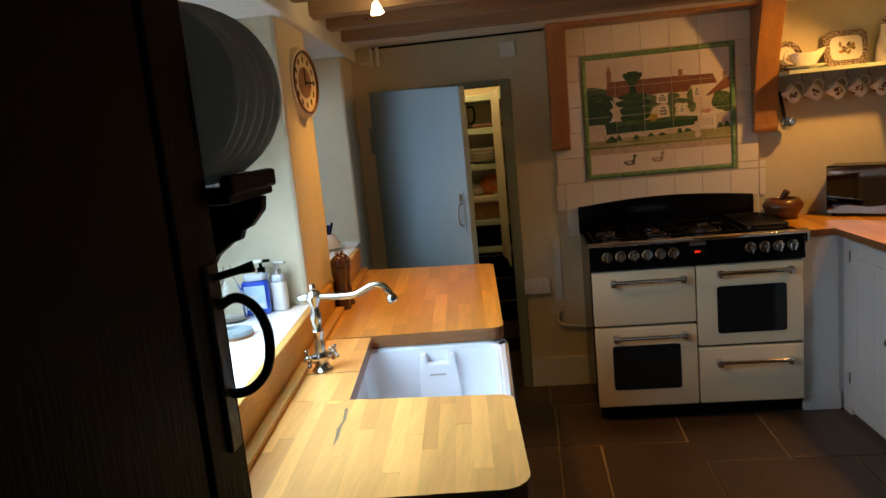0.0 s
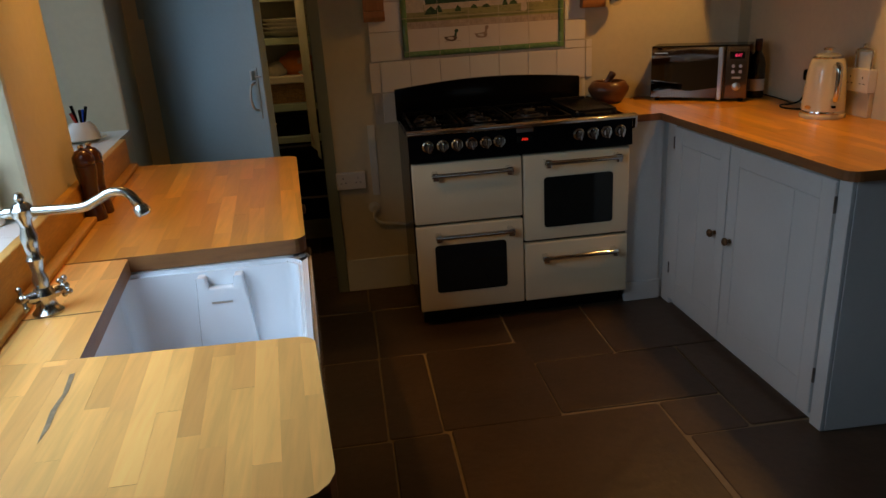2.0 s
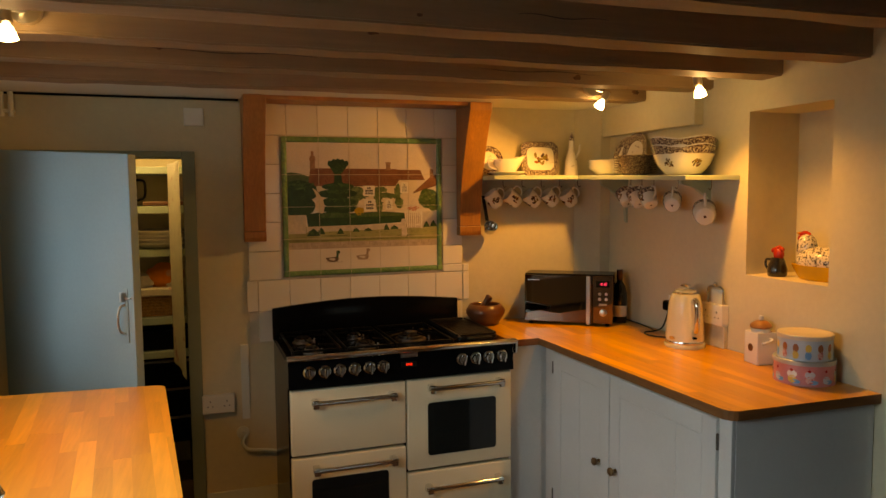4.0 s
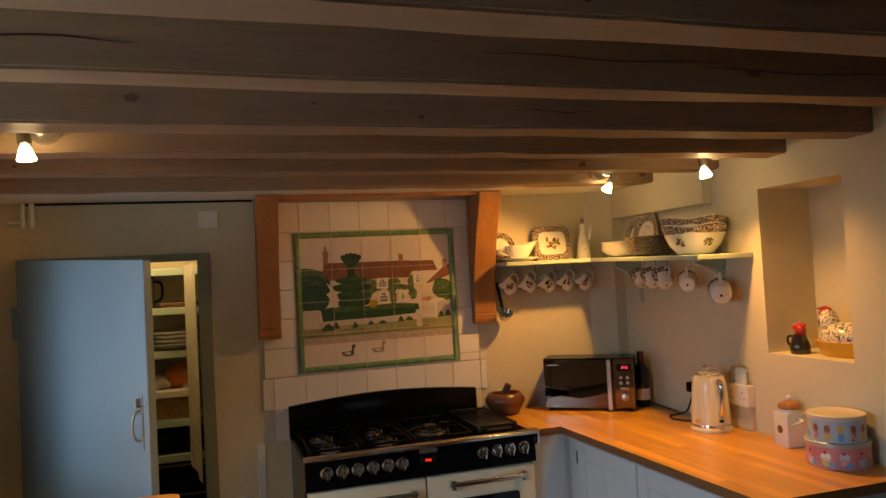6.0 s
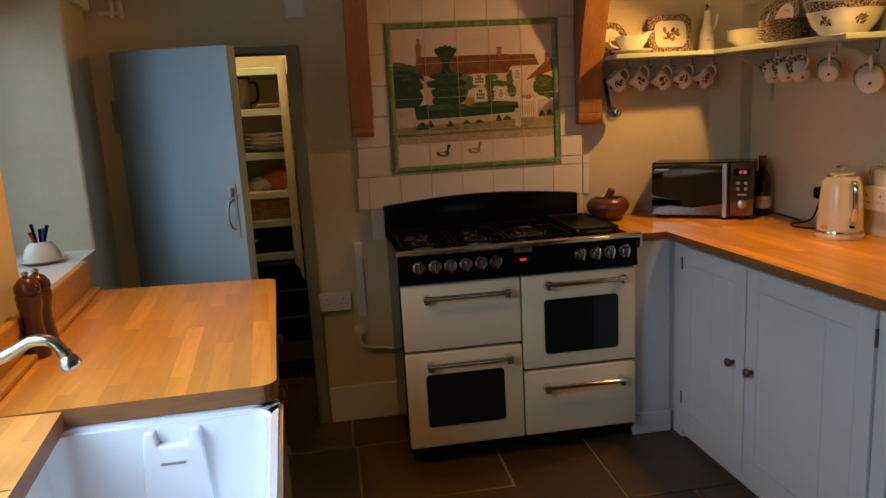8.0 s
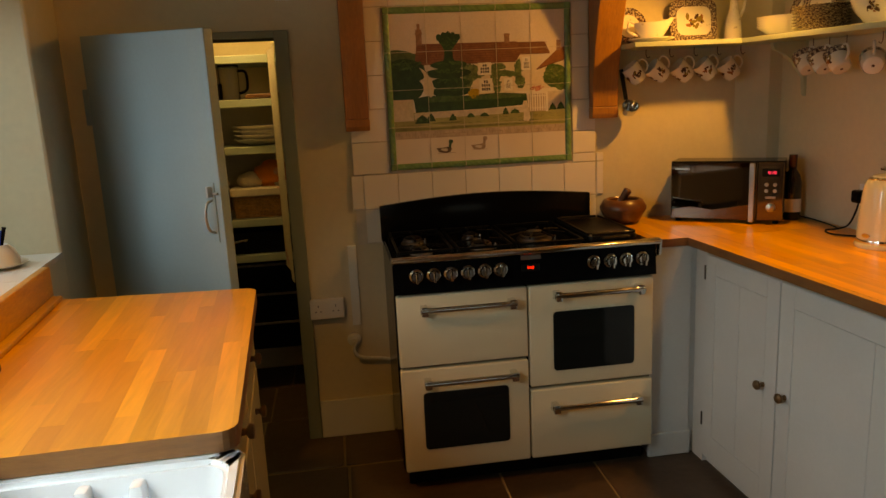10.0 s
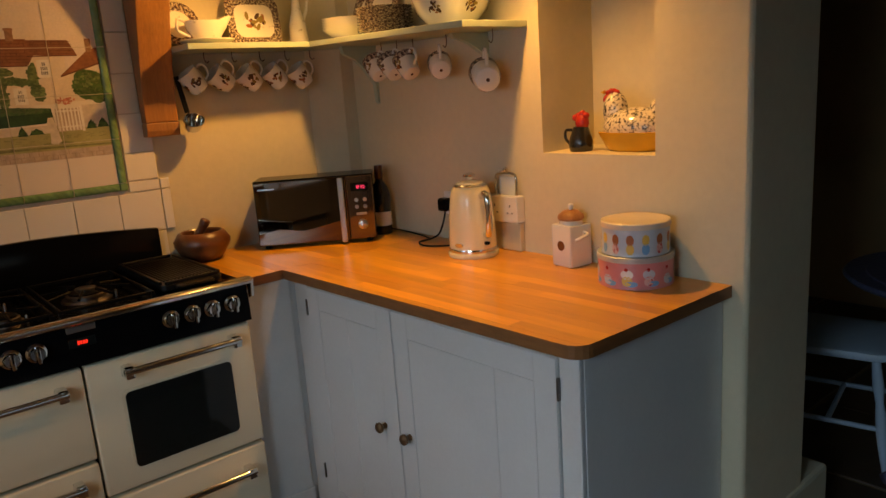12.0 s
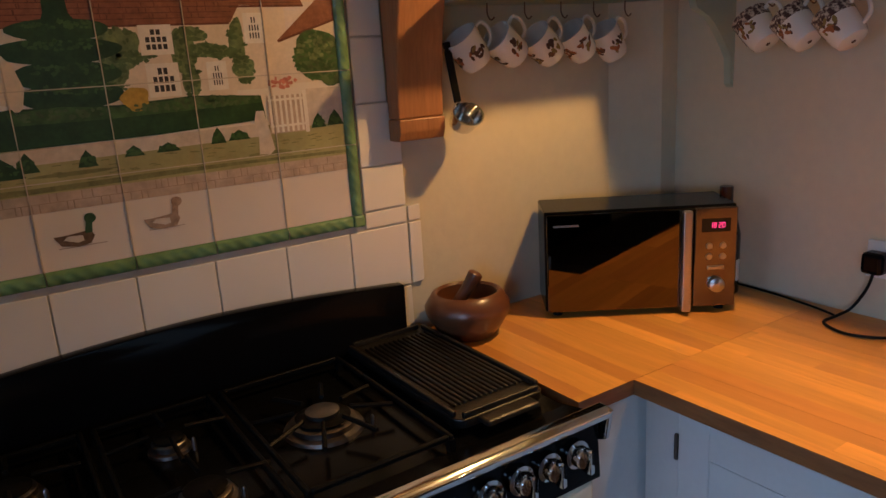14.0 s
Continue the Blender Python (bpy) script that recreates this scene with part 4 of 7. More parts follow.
basket(-0.225, 0.06, 4.56, 4.80, 0.940, 0.145, True)
basket(-0.46, -0.245, 4.57, 4.80, 0.940, 0.14, False)
pk = bmesh.new()
bmesh.ops.create_icosphere(pk, subdivisions=3, radius=1)
rp = random.Random(4)
for v in pk.verts:
    v.co *= 1 + rp.uniform(-0.08, 0.08)
    v.co = Vector((v.co.x * 0.10, v.co.y * 0.05, v.co.z * 0.075))
PACKET = mat("orange_packet", (0.62, 0.16, 0.025), 0.3, var=0.2, scale=12, dirt=(0.55, 0.5, 0.45), dirt_scale=14, dirt_at=0.58, coat=0.4)
whole("snack_packet", pk, PACKET, "crumpled orange and white food packet in the basket", "packet", (-0.01, 4.67, 1.150), smooth=True)
BAGW = mat("pale_bag", (0.62, 0.55, 0.45), 0.5, var=0.2, scale=20, bump=0.6, bump_scale=40)
for bx, bz, bs in ((-0.13, 1.125, 0.06), (-0.32, 1.105, 0.075), (0.02, 1.105, 0.045)):
    one = ball(bs, (0, 0, 0), (1.1, 0.8, 0.75))
    for v in one.verts:
        v.co *= 1 + rp.uniform(-0.1, 0.1)
    whole("food_bag", one, BAGW, "crumpled pale food bag in the basket", "bag", (bx, 4.66, bz), smooth=True)
pan = thing("roasting_tin", "black roasting tin with steel handle on the pantry shelf", "tin", (-0.13, 4.68, 0.757))
part("tin", box(-0.22, 0.26, -0.11, 0.13, 0.0, 0.115, 0.012), BLACK, pan)
part("handle", tube([(-0.19, -0.112, 0.055), (-0.17, -0.135, 0.06), (-0.05, -0.135, 0.075), (-0.03, -0.112, 0.075)], 0.008, 8, smooth_steps=4), CHROME, pan, "", True)
chest = thing("drawer_tower", "black plastic drawer tower under the pantry shelves", "drawers", (-0.14, 4.72, 0.0))
part("case", box(-0.22, 0.26, -0.10, 0.20, 0.225, 0.71, 0.006), BLACK_MATT, chest)
for i in range(3):
    z = 0.232 + i * 0.158
    d = part("drawer", box(-0.21, 0.25, -0.118, -0.101, z, z + 0.150, 0.008), BLACK, chest)
    part("lip", box(-0.20, 0.24, -0.130, -0.1185, z + 0.134, z + 0.148, 0.004), BURNER, d)
for x in (-0.2, 0.24):
    for y in (-0.08, 0.18):
        part("foot", box(x - 0.015, x + 0.015, y - 0.015, y + 0.015, 0.0, 0.226), BLACK_MATT, chest)

# ---------------------------------------------------------------- tiles and tile picture on the range wall
PX0, PX1, PZ0, PZ1 = 0.547, 1.354, 1.194, 1.868
FB = 0.0275
TW = (PX1 - PX0 - 2 * FB) / 5
TH = (PZ1 - PZ0 - 2 * FB) / 4
tf = box(0.384, 1.466, BACK - 0.0025, BACK - 0.0005, 0.88, 1.458)
box(0.47, 1.437, BACK - 0.0025, BACK - 0.0005, 1.458, 2.02, bm=tf)
tile_field = structure("tiled_splashback", tf, TILE_GROUT, "cream glazed wall tiles round the tile picture", "tiles")


def wall_tile(x0, x1, z0, z1, parent, name="tile", material=TILE, proud=0.009):
    return part(name, box(x0 + 0.0012, x1 - 0.0012, BACK - proud, BACK - 0.003, z0 + 0.0012, z1 - 0.0012, 0.0016, 1), material, parent)


xs = [0.425 + 0.1488 * i for i in range(8)]
for i in range(7):
    for z0, z1 in ((0.885, 1.032), (1.034, 1.182)):
        wall_tile(xs[i], xs[i + 1], z0, z1, tile_field)
    wall_tile(xs[i], xs[i + 1], 1.872, 2.018, tile_field)
for k in range(5):
    z0 = 1.184 + k * 0.1376
    if k < 2:
        wall_tile(0.385, 0.543, z0, z0 + 0.1366, tile_field)
    else:
        wall_tile(0.470, 0.543, z0, z0 + 0.1366, tile_field)
    wall_tile(1.358, 1.437, z0, z0 + 0.1366, tile_field) if k >= 2 else wall_tile(1.358, 1.466, z0 + (0.04 if k == 0 else 0), z0 + 0.1366, tile_field)
wall_tile(1.358, 1.466, 1.184, 1.222, tile_field)
wall_tile(1.468, 1.503, 1.184, 1.222, tile_field)
wall_tile(1.468, 1.503, 1.034, 1.182, tile_field)
wall_tile(0.373, 0.424, 1.034, 1.182, tile_field)

picture = thing("tile_picture", "hand-painted tile picture of a cottage and topiary, green rope border", "tile picture")
PAINTED = mat("ivory_glaze", (0.80, 0.73, 0.64), 0.15, var=0.05, scale=7, rnd=0.02, coat=0.4)
part("bed", box(PX0, PX1, BACK - 0.0055, BACK - 0.003, PZ0, PZ1), TILE_GROUT, picture)
ix0, iz0 = PX0 + FB, PZ0 + FB
for i in range(5):
    for j in range(4):
        wall_tile(ix0 + i * TW, ix0 + (i + 1) * TW, iz0 + j * TH, iz0 + (j + 1) * TH, picture, "tile", PAINTED, 0.0095)


def border_piece(length, vertical):
    """A moulded rope border tile: a rounded bar with slanting ridges."""
    b = bmesh.new()
    n = max(6, int(length / 0.0045))
    rings = []
    for a in range(n + 1):
        t = length * a / n
        ring = []
        for k in range(9):
            s = -1 + 2 * k / 8
            w = s * FB * 0.48
            bump = 0.0022 * max(0, math.cos(2 * math.pi * (t / 0.026 + s * 0.55))) if 0 < k < 8 else 0
            h = 0.005 + 0.008 * math.sqrt(max(0, 1 - s * s)) + bump
            ring.append(b.verts.new((w, -h, t) if vertical else (t, -h, w)))
        rings.append(ring)
    for p, q in zip(rings, rings[1:]):
        for k in range(8):
            b.faces.new((p[k], p[k + 1], q[k + 1], q[k]))
    return finish(b, "border", ROPE_GREEN, True)


hb, vb = border_piece(TW - 0.002, False), border_piece(TH - 0.002, True)
for i in range(5):
    for z in (PZ0 + FB / 2, PZ1 - FB / 2):
        o = new("border", hb)
        o.parent, o.location = picture, (ix0 + i * TW + 0.001, BACK - 0.004, z)
for j in range(4):
    for x in (PX0 + FB / 2, PX1 - FB / 2):
        o = new("border", vb)
        o.parent, o.location = picture, (x, BACK - 0.004, iz0 + j * TH + 0.001)
for x in (PX0 + FB / 2, PX1 - FB / 2):
    for z in (PZ0 + FB / 2, PZ1 - FB / 2):
        part("corner", box(x - FB * 0.48, x + FB * 0.48, BACK - 0.019, BACK - 0.004, z - FB * 0.48, z + FB * 0.48, 0.004), ROPE_GREEN, picture)

PW, PH = 5 * TW, 4 * TH
FRAME_UV = [(0.0, 0.0), (1.0, 0.0), (1.0, 1.0), (0.0, 1.0)]


def paint(name, material, shapes, layer, stuff=False):
    """Flat painted shapes, in parts of the picture's width and height, fired on the glaze."""
    y = BACK - 0.0098 - 0.00012 * layer
    groups = [shapes] if stuff else [[sh] for sh in shapes]
    for group in groups:
        b = bmesh.new()
        for k, sh in enumerate(group):
            yy = y - 0.00001 * ((k if stuff else shapes.index(sh)) % 11)
            pts = [(min(1, max(0, u)), min(1, max(0, v))) for u, v in ccw(sh)]
            b.faces.new([b.verts.new((ix0 + u * PW, yy, iz0 + v * PH)) for u, v in pts])
        me = bpy.data.meshes.new(name)
        b.to_mesh(me)
        b.free()
        me.materials.append(material)
        o = new(name, me)
        o.parent = picture
        if stuff:
            o["kind"] = "stuff"


def bar(u0, u1, v0, v1):
    return [(u0, v0), (u1, v0), (u1, v1), (u0, v1)]


def blob(u, v, ru, rv, n=48, rough=0.05, seed=1):
    """A brushed blot with a soft, leafy rim."""
    r = random.Random(seed)
    out = []
    for k in range(n):
        a = 2 * math.pi * k / n
        s = 1 + rough * (0.5 * r.uniform(-1, 1) + math.sin(3 * a + seed) + 0.6 * math.sin(5 * a + 2 * seed))
        out.append((u + ru * s * math.cos(a), v + rv * s * math.sin(a)))
    return out


def dabs(area, count, size, seed, keep=0.96):
    """Small brush dabs strewn over an oval (u, v, ru, rv)."""
    r = random.Random(seed)
    u, v, ru, rv = area
    out = []
    for _ in range(count):
        a, d = r.uniform(0, 2 * math.pi), keep * math.sqrt(r.random())
        out.append(blob(u + ru * d * math.cos(a), v + rv * d * math.sin(a), size * r.uniform(0.5, 1.2), size * r.uniform(0.5, 1.1), 7, 0.18, r.randrange(99)))
    return out


def glaze(name, c, var=0.3, scale=40):
    return mat(name, c, 0.30, var=var, scale=scale, fine=0.16 if max(c) < 0.3 else 0.06, fine_scale=140, spec=0.35)


G_ROOF = glaze("painted_roof", (0.25, 0.105, 0.058), 0.22, 30)
G_ROOF_LINE = glaze("painted_roof_rows", (0.15, 0.060, 0.035), 0.3, 90)
G_HEDGE = glaze("painted_dark_hedge", (0.032, 0.072, 0.024), 0.35, 26)
G_MID = glaze("painted_mid_green", (0.060, 0.118, 0.036), 0.4, 40)
G_IVY = glaze("painted_ivy", (0.150, 0.200, 0.082), 0.4, 45)
G_IVY_DEEP = glaze("painted_deep_ivy", (0.085, 0.130, 0.050), 0.4, 45)
G_LAWN = glaze("painted_lawn", (0.36, 0.345, 0.16), 0.22, 14)
G_LAWN_DEEP = glaze("painted_lawn_shade", (0.20, 0.205, 0.085), 0.3, 30)
G_BANK = glaze("painted_bank", (0.50, 0.39, 0.31), 0.2, 50)
G_BANK_LINE = glaze("painted_bank_joints", (0.34, 0.25, 0.19), 0.3, 60)
G_WALL = glaze("painted_house_wall", (0.70, 0.60, 0.49), 0.08, 20)
G_STONE = glaze("painted_garden_wall", (0.62, 0.54, 0.46), 0.14, 60)
G_DARK = glaze("painted_dark", (0.045, 0.042, 0.040), 0.2)
G_WHITE = glaze("painted_white", (0.78, 0.73, 0.66), 0.05)
G_POND = mat("painted_pond", (0.78, 0.69, 0.60), 0.2, var=0.05, scale=6, coat=0.3)
G_SKY = glaze("painted_sky", (0.70, 0.61, 0.56), 0.05, 10)
G_BRICK = glaze("painted_chimney", (0.33, 0.18, 0.12), 0.3, 80)
G_DUCK = glaze("painted_brown", (0.16, 0.10, 0.06), 0.3, 80)
G_PINK = glaze("painted_flowers", (0.52, 0.20, 0.15), 0.4, 90)
paint("sky", G_SKY, [bar(0, 1, 0.55, 1)], 0)
paint("pond", G_POND, [bar(0, 1, 0, 0.22)], 0)
# far trees, house and roofs
paint("far_trees", G_IVY_DEEP, [blob(0.05, 0.70, 0.09, 0.065, seed=2), blob(0.13, 0.68, 0.06, 0.055, seed=3)], 1)
paint("house_wall", G_WALL, [bar(0.38, 0.71, 0.44, 0.67), bar(0.705, 0.86, 0.46, 0.715), [(0.85, 0.47), (1.0, 0.47), (1.0, 0.67), (0.85, 0.615)]], 1)
paint("roof", G_ROOF, [[(0.13, 0.66), (0.147, 0.80), (0.72, 0.795), (0.742, 0.715), (0.715, 0.663)], [(0.716, 0.714), (0.705, 0.79), (0.884, 0.788), (0.916, 0.708)], [(0.832, 0.604), (0.950, 0.725), (1.0, 0.752), (1.0, 0.668)]], 2)
rows = []
for i in range(8):
    v = 0.678 + 0.0155 * i
    rows.append(bar(0.135 + 0.0015 * i, 0.722 - 0.001 * i, v, v + 0.0026))
    if v > 0.715:
        rows.append(bar(0.725, 0.912 - 0.25 * (v - 0.715), v - 0.006, v - 0.0036))
rt = random.Random(12)
for i in range(150):
    u, v = rt.uniform(0.14, 0.89), rt.choice([0.678 + 0.0155 * k for k in range(7)])
    if u < 0.70 or v > 0.72:
        rows.append(bar(u, u + 0.0022, v + 0.002, v + 0.014))
paint("roof_hatching", G_ROOF_LINE, rows, 3, True)
paint("eaves", G_ROOF_LINE, [bar(0.40, 0.712, 0.658, 0.664), bar(0.716, 0.915, 0.706, 0.712), [(0.832, 0.604), (1.0, 0.668), (1.0, 0.660), (0.836, 0.598)]], 3)
paint("chimney", G_BRICK, [bar(0.145, 0.178, 0.79, 0.895), bar(0.153, 0.170, 0.89, 0.932), bar(0.141, 0.182, 0.862, 0.876), bar(0.648, 0.678, 0.785, 0.850), bar(0.645, 0.681, 0.838, 0.848), bar(0.953, 0.978, 0.725, 0.795)], 3)
# ivy on the house, in loose dabs
IVY = ((0.445, 0.60, 0.045, 0.060), (0.425, 0.53, 0.030, 0.050), (0.59, 0.585, 0.030, 0.065), (0.615, 0.63, 0.035, 0.022), (0.60, 0.50, 0.022, 0.045), (0.725, 0.60, 0.020, 0.075),
       (0.735, 0.52, 0.028, 0.040), (0.47, 0.575, 0.05, 0.014), (0.68, 0.575, 0.045, 0.014), (0.65, 0.585, 0.05, 0.02))
paint("ivy", G_IVY, [blob(*a, seed=50 + i, rough=0.10) for i, a in enumerate(IVY)], 4)
paint("ivy_leaves", G_IVY_DEEP, [d for i, a in enumerate(IVY) for d in dabs((a[0], a[1], a[2] * 1.12, a[3] * 1.1), 26, 0.0075, 60 + i)], 5, True)
paint("bush", G_IVY_DEEP, [blob(0.945, 0.555, 0.072, 0.080, seed=8), blob(0.985, 0.52, 0.05, 0.07, seed=9)], 4)
paint("bush_leaves", G_MID, dabs((0.945, 0.55, 0.075, 0.082), 120, 0.008, 77), 5, True)
paint("bush_light", G_IVY, dabs((0.935, 0.585, 0.055, 0.045), 40, 0.007, 78), 6, True)
paint("flowers", G_PINK, dabs((0.835, 0.475, 0.040, 0.018), 30, 0.007, 79), 6, True)
# sash windows
for u0, u1, v0, v1 in ((0.492, 0.568, 0.578, 0.662), (0.496, 0.572, 0.458, 0.554), (0.640, 0.690, 0.466, 0.551), (0.747, 0.800, 0.599, 0.690)):
    paint("window_frame", G_WHITE, [bar(u0, u1, v0, v1)], 7)
    a, b_, c, d = u0 + 0.012, u1 - 0.012, v0 + 0.012, v1 - 0.010
    du, dv = (b_ - a) / 4, (d - c) / 3
    paint("window_panes", G_DARK, [bar(a + du * i + 0.0018, a + du * (i + 1) - 0.0018, c + dv * j + 0.003, c + dv * (j + 1) - 0.003) for i in range(4) for j in range(3) if not (j == 2 and i in (0, 3))], 8, True)
# hedges and topiary
paint("hedge", G_HEDGE, [blob(0.075, 0.62, 0.115, 0.085, seed=15, rough=0.03), blob(0.06, 0.51, 0.115, 0.09, seed=16, rough=0.03), bar(0.0, 0.14, 0.43, 0.55)], 8)
TIERS = ((0.325, 0.655, 0.105, 0.030), (0.32, 0.600, 0.130, 0.036), (0.325, 0.535, 0.115, 0.038), (0.33, 0.480, 0.11, 0.040))
paint("topiary", G_HEDGE, [blob(*t_, seed=12 + i, rough=0.02) for i, t_ in enumerate(TIERS)] + [[(0.285, 0.66), (0.30, 0.70), (0.302, 0.76), (0.270, 0.815), (0.262, 0.838), (0.392, 0.838), (0.380, 0.805), (0.348, 0.76), (0.350, 0.70), (0.372, 0.66)]]
      + [blob(0.275 + 0.026 * i, 0.838 + 0.016 * math.sin(math.pi * i / 4), 0.017, 0.022, n=24, seed=20 + i) for i in range(5)], 8)
paint("topiary_light", G_MID, [d for i, t_ in enumerate(TIERS) for d in dabs((t_[0] + 0.01, t_[1] + t_[3] * 0.45, t_[2] * 0.85, t_[3] * 0.40), 40, 0.006, 90 + i)]
      + dabs((0.085, 0.665, 0.09, 0.035), 70, 0.007, 95) + dabs((0.325, 0.80, 0.045, 0.045), 24, 0.006, 96), 9, True)
paint("low_hedge", G_HEDGE, [[(0.125, 0.345), (0.115, 0.44), (0.20, 0.455), (0.42, 0.445), (0.60, 0.455), (0.77, 0.44), (0.778, 0.365), (0.50, 0.350)]], 9)
paint("hedge_top", G_MID, [[(0.19, 0.445), (0.30, 0.452), (0.42, 0.440), (0.60, 0.450), (0.77, 0.437), (0.77, 0.418), (0.40, 0.408), (0.20, 0.410)]], 10)
paint("hedge_leaves", G_IVY_DEEP, dabs((0.60, 0.432, 0.17, 0.018), 110, 0.0065, 97) + dabs((0.30, 0.43, 0.12, 0.014), 40, 0.006, 98), 11, True)
paint("pale_gable", G_WALL, [[(0.158, 0.645), (0.185, 0.625), (0.222, 0.565), (0.236, 0.505), (0.226, 0.455), (0.212, 0.440), (0.200, 0.462), (0.178, 0.470), (0.174, 0.520), (0.186, 0.560), (0.176, 0.605)]], 10)
paint("yellow_bush", glaze("painted_yellow", (0.44, 0.29, 0.045), 0.3, 90), [blob(0.463, 0.458, 0.032, 0.034, seed=18, rough=0.08)], 11)
# garden: lawn, walls, gate, shrubs, bank
paint("lawn", G_LAWN, [bar(0, 1, 0.215, 0.345)], 7)
paint("lawn_shade", G_LAWN_DEEP, [[(0.0, 0.222), (0.30, 0.224), (0.70, 0.231), (1.0, 0.226), (1.0, 0.236), (0.55, 0.243), (0.2, 0.238), (0.0, 0.246)]] + [blob(0.78, 0.255, 0.06, 0.008, seed=4), blob(0.30, 0.268, 0.09, 0.006, seed=5)], 8)
paint("grass_strokes", G_LAWN_DEEP, [bar(u, u + 0.018, v, v + 0.0022) for u, v in ((rt.uniform(0, 0.97), rt.uniform(0.24, 0.30)) for _ in range(90))], 8, True)
paint("garden_wall", G_STONE, [bar(0.0, 0.112, 0.290, 0.436), [(0.115, 0.300), (0.115, 0.342), (0.77, 0.352), (0.77, 0.312), (0.45, 0.306)], bar(0.897, 1.0, 0.329, 0.449)], 10)
paint("gate_gap", G_BANK, [bar(0.785, 0.897, 0.315, 0.435)], 10)
paint("gate", G_WHITE, [bar(0.789 + 0.0145 * i, 0.7955 + 0.0145 * i, 0.318, 0.436) for i in range(7)] + [bar(0.787, 0.892, 0.418, 0.425), bar(0.787, 0.892, 0.335, 0.342), bar(0.886, 0.897, 0.310, 0.445)], 11)
BUSHES = [(0.16, 0.300, 0.045, 0.030), (0.21, 0.310, 0.025, 0.028), (0.335, 0.305, 0.022, 0.024), (0.44, 0.312, 0.024, 0.016), (0.52, 0.312, 0.03, 0.014), (0.645, 0.330, 0.020, 0.025), (0.70, 0.325, 0.030, 0.016), (0.925, 0.345, 0.022, 0.024), (0.975, 0.350, 0.025, 0.026)]
paint("shrub", G_HEDGE, [[(u - ru, v - rv), (u - ru * 0.6, v + rv * 0.2), (u, v + rv), (u + ru * 0.5, v + rv * 0.25), (u + ru, v - rv)] for u, v, ru, rv in BUSHES], 12)
paint("shrub_leaves", G_MID, [d for i, (u, v, ru, rv) in enumerate(BUSHES) for d in dabs((u, v - rv * 0.2, ru * 0.8, rv * 0.6), 14, 0.006, 120 + i)], 13, True)
paint("bank", G_BANK, [bar(0, 1, 0.168, 0.220)], 9)
paint("bank_joints", G_BANK_LINE, [bar(0, 1, 0.193, 0.1945)] + [bar(u, u + 0.0022, *rt.choice(((0.170, 0.193), (0.195, 0.219)))) for u in (0.018 * i + rt.uniform(0, 0.008) for i in range(54))], 10, True)
paint("water_line", G_BANK_LINE, [bar(0.24, 0.345, 0.058, 0.0605), bar(0.445, 0.53, 0.070, 0.072)], 9)
# two plain water birds and a pale seated shape by the gate
G_DRAKE = glaze("painted_dark_green", (0.045, 0.095, 0.045), 0.2)
G_PALE = glaze("painted_pale_brown", (0.36, 0.25, 0.18), 0.3, 120)
HULL = [(-0.050, 0.010), (-0.036, -0.012), (0.0, -0.018), (0.028, -0.014), (0.038, 0.002), (0.030, 0.016), (-0.006, 0.012), (-0.034, 0.010)]
for u, v, body, top in ((0.283, 0.082, G_DUCK, G_DRAKE), (0.484, 0.092, G_PALE, G_PALE)):
    paint("plain_hull", body, [[(u + x, v + z * 1.3) for x, z in HULL]], 9)
    paint("plain_side", G_STONE, [[(u - 0.030, v), (u, v - 0.012), (u + 0.014, v - 0.008), (u + 0.012, v + 0.008), (u - 0.020, v + 0.010)]], 10)
    paint("plain_neck", top, [[(u + 0.018, v + 0.012), (u + 0.034, v + 0.012), (u + 0.038, v + 0.048), (u + 0.024, v + 0.048)]], 10)
    paint("plain_tip", top, [blob(u + 0.034, v + 0.054, 0.013, 0.015, rough=0.02, n=16)], 11)
paint("pale_shape", G_STONE, [[(0.748, 0.255), (0.752, 0.315), (0.744, 0.360), (0.752, 0.392), (0.772, 0.392), (0.778, 0.360), (0.786, 0.310), (0.792, 0.265), (0.778, 0.252)]], 13)
# tile joints over the painting
JOINT = mat("picture_joint", (0.56, 0.48, 0.38), 0.8, var=0.1, scale=30)
for i in range(1, 5):
    x = ix0 + i * TW
    part("joint", box(x - 0.0009, x + 0.0009, BACK - 0.0119, BACK - 0.0100, iz0, iz0 + 4 * TH), JOINT, picture)
for j in range(1, 4):
    z = iz0 + j * TH
    part("joint", box(ix0, ix0 + 5 * TW, BACK - 0.0117, BACK - 0.0101, z - 0.0009, z + 0.0009), JOINT, picture)

# corbels and the thin mantel board
for x0, x1 in ((0.367, 0.466), (1.436, 1.552)):
    prof = [(BACK - 0.0095, 1.4205)]
    for i in range(9):
        s = i / 8
        prof.append((BACK - 0.056 - 0.155 * s ** 1.8, 1.42 + 0.575 * s))
    prof += [(BACK - 0.211, 2.034), (BACK - 0.0095, 2.034)]
    cb = thing("corbel", "waxed pine corbel bracket beside the tile picture", "bracket", group="mantel corbels")
    part("arm", prism(prof, x0, x1, 0.004, axis="x"), CORBEL, cb)
    part("foot_block", prism([(BACK - 0.0095, 1.372), (BACK - 0.052, 1.372), (BACK - 0.060, 1.392), (BACK - 0.060, 1.4195), (BACK - 0.0095, 1.4195)], x0 - 0.001, x1 + 0.001, 0.003, axis="x"), CORBEL, cb)
whole("mantel_board", box(0.466, 1.436, BACK - 0.19, BACK - 0.011, 2.018, 2.0355, 0.002), CORBEL, "thin waxed pine mantel board under the ceiling", "board")
spoon = thing("hanging_scoop", "small steel coffee scoop hanging from the corbel", "scoop", (1.572, BACK - 0.070, 1.508))
spoon.scale = (1.3, 1.3, 1.15)
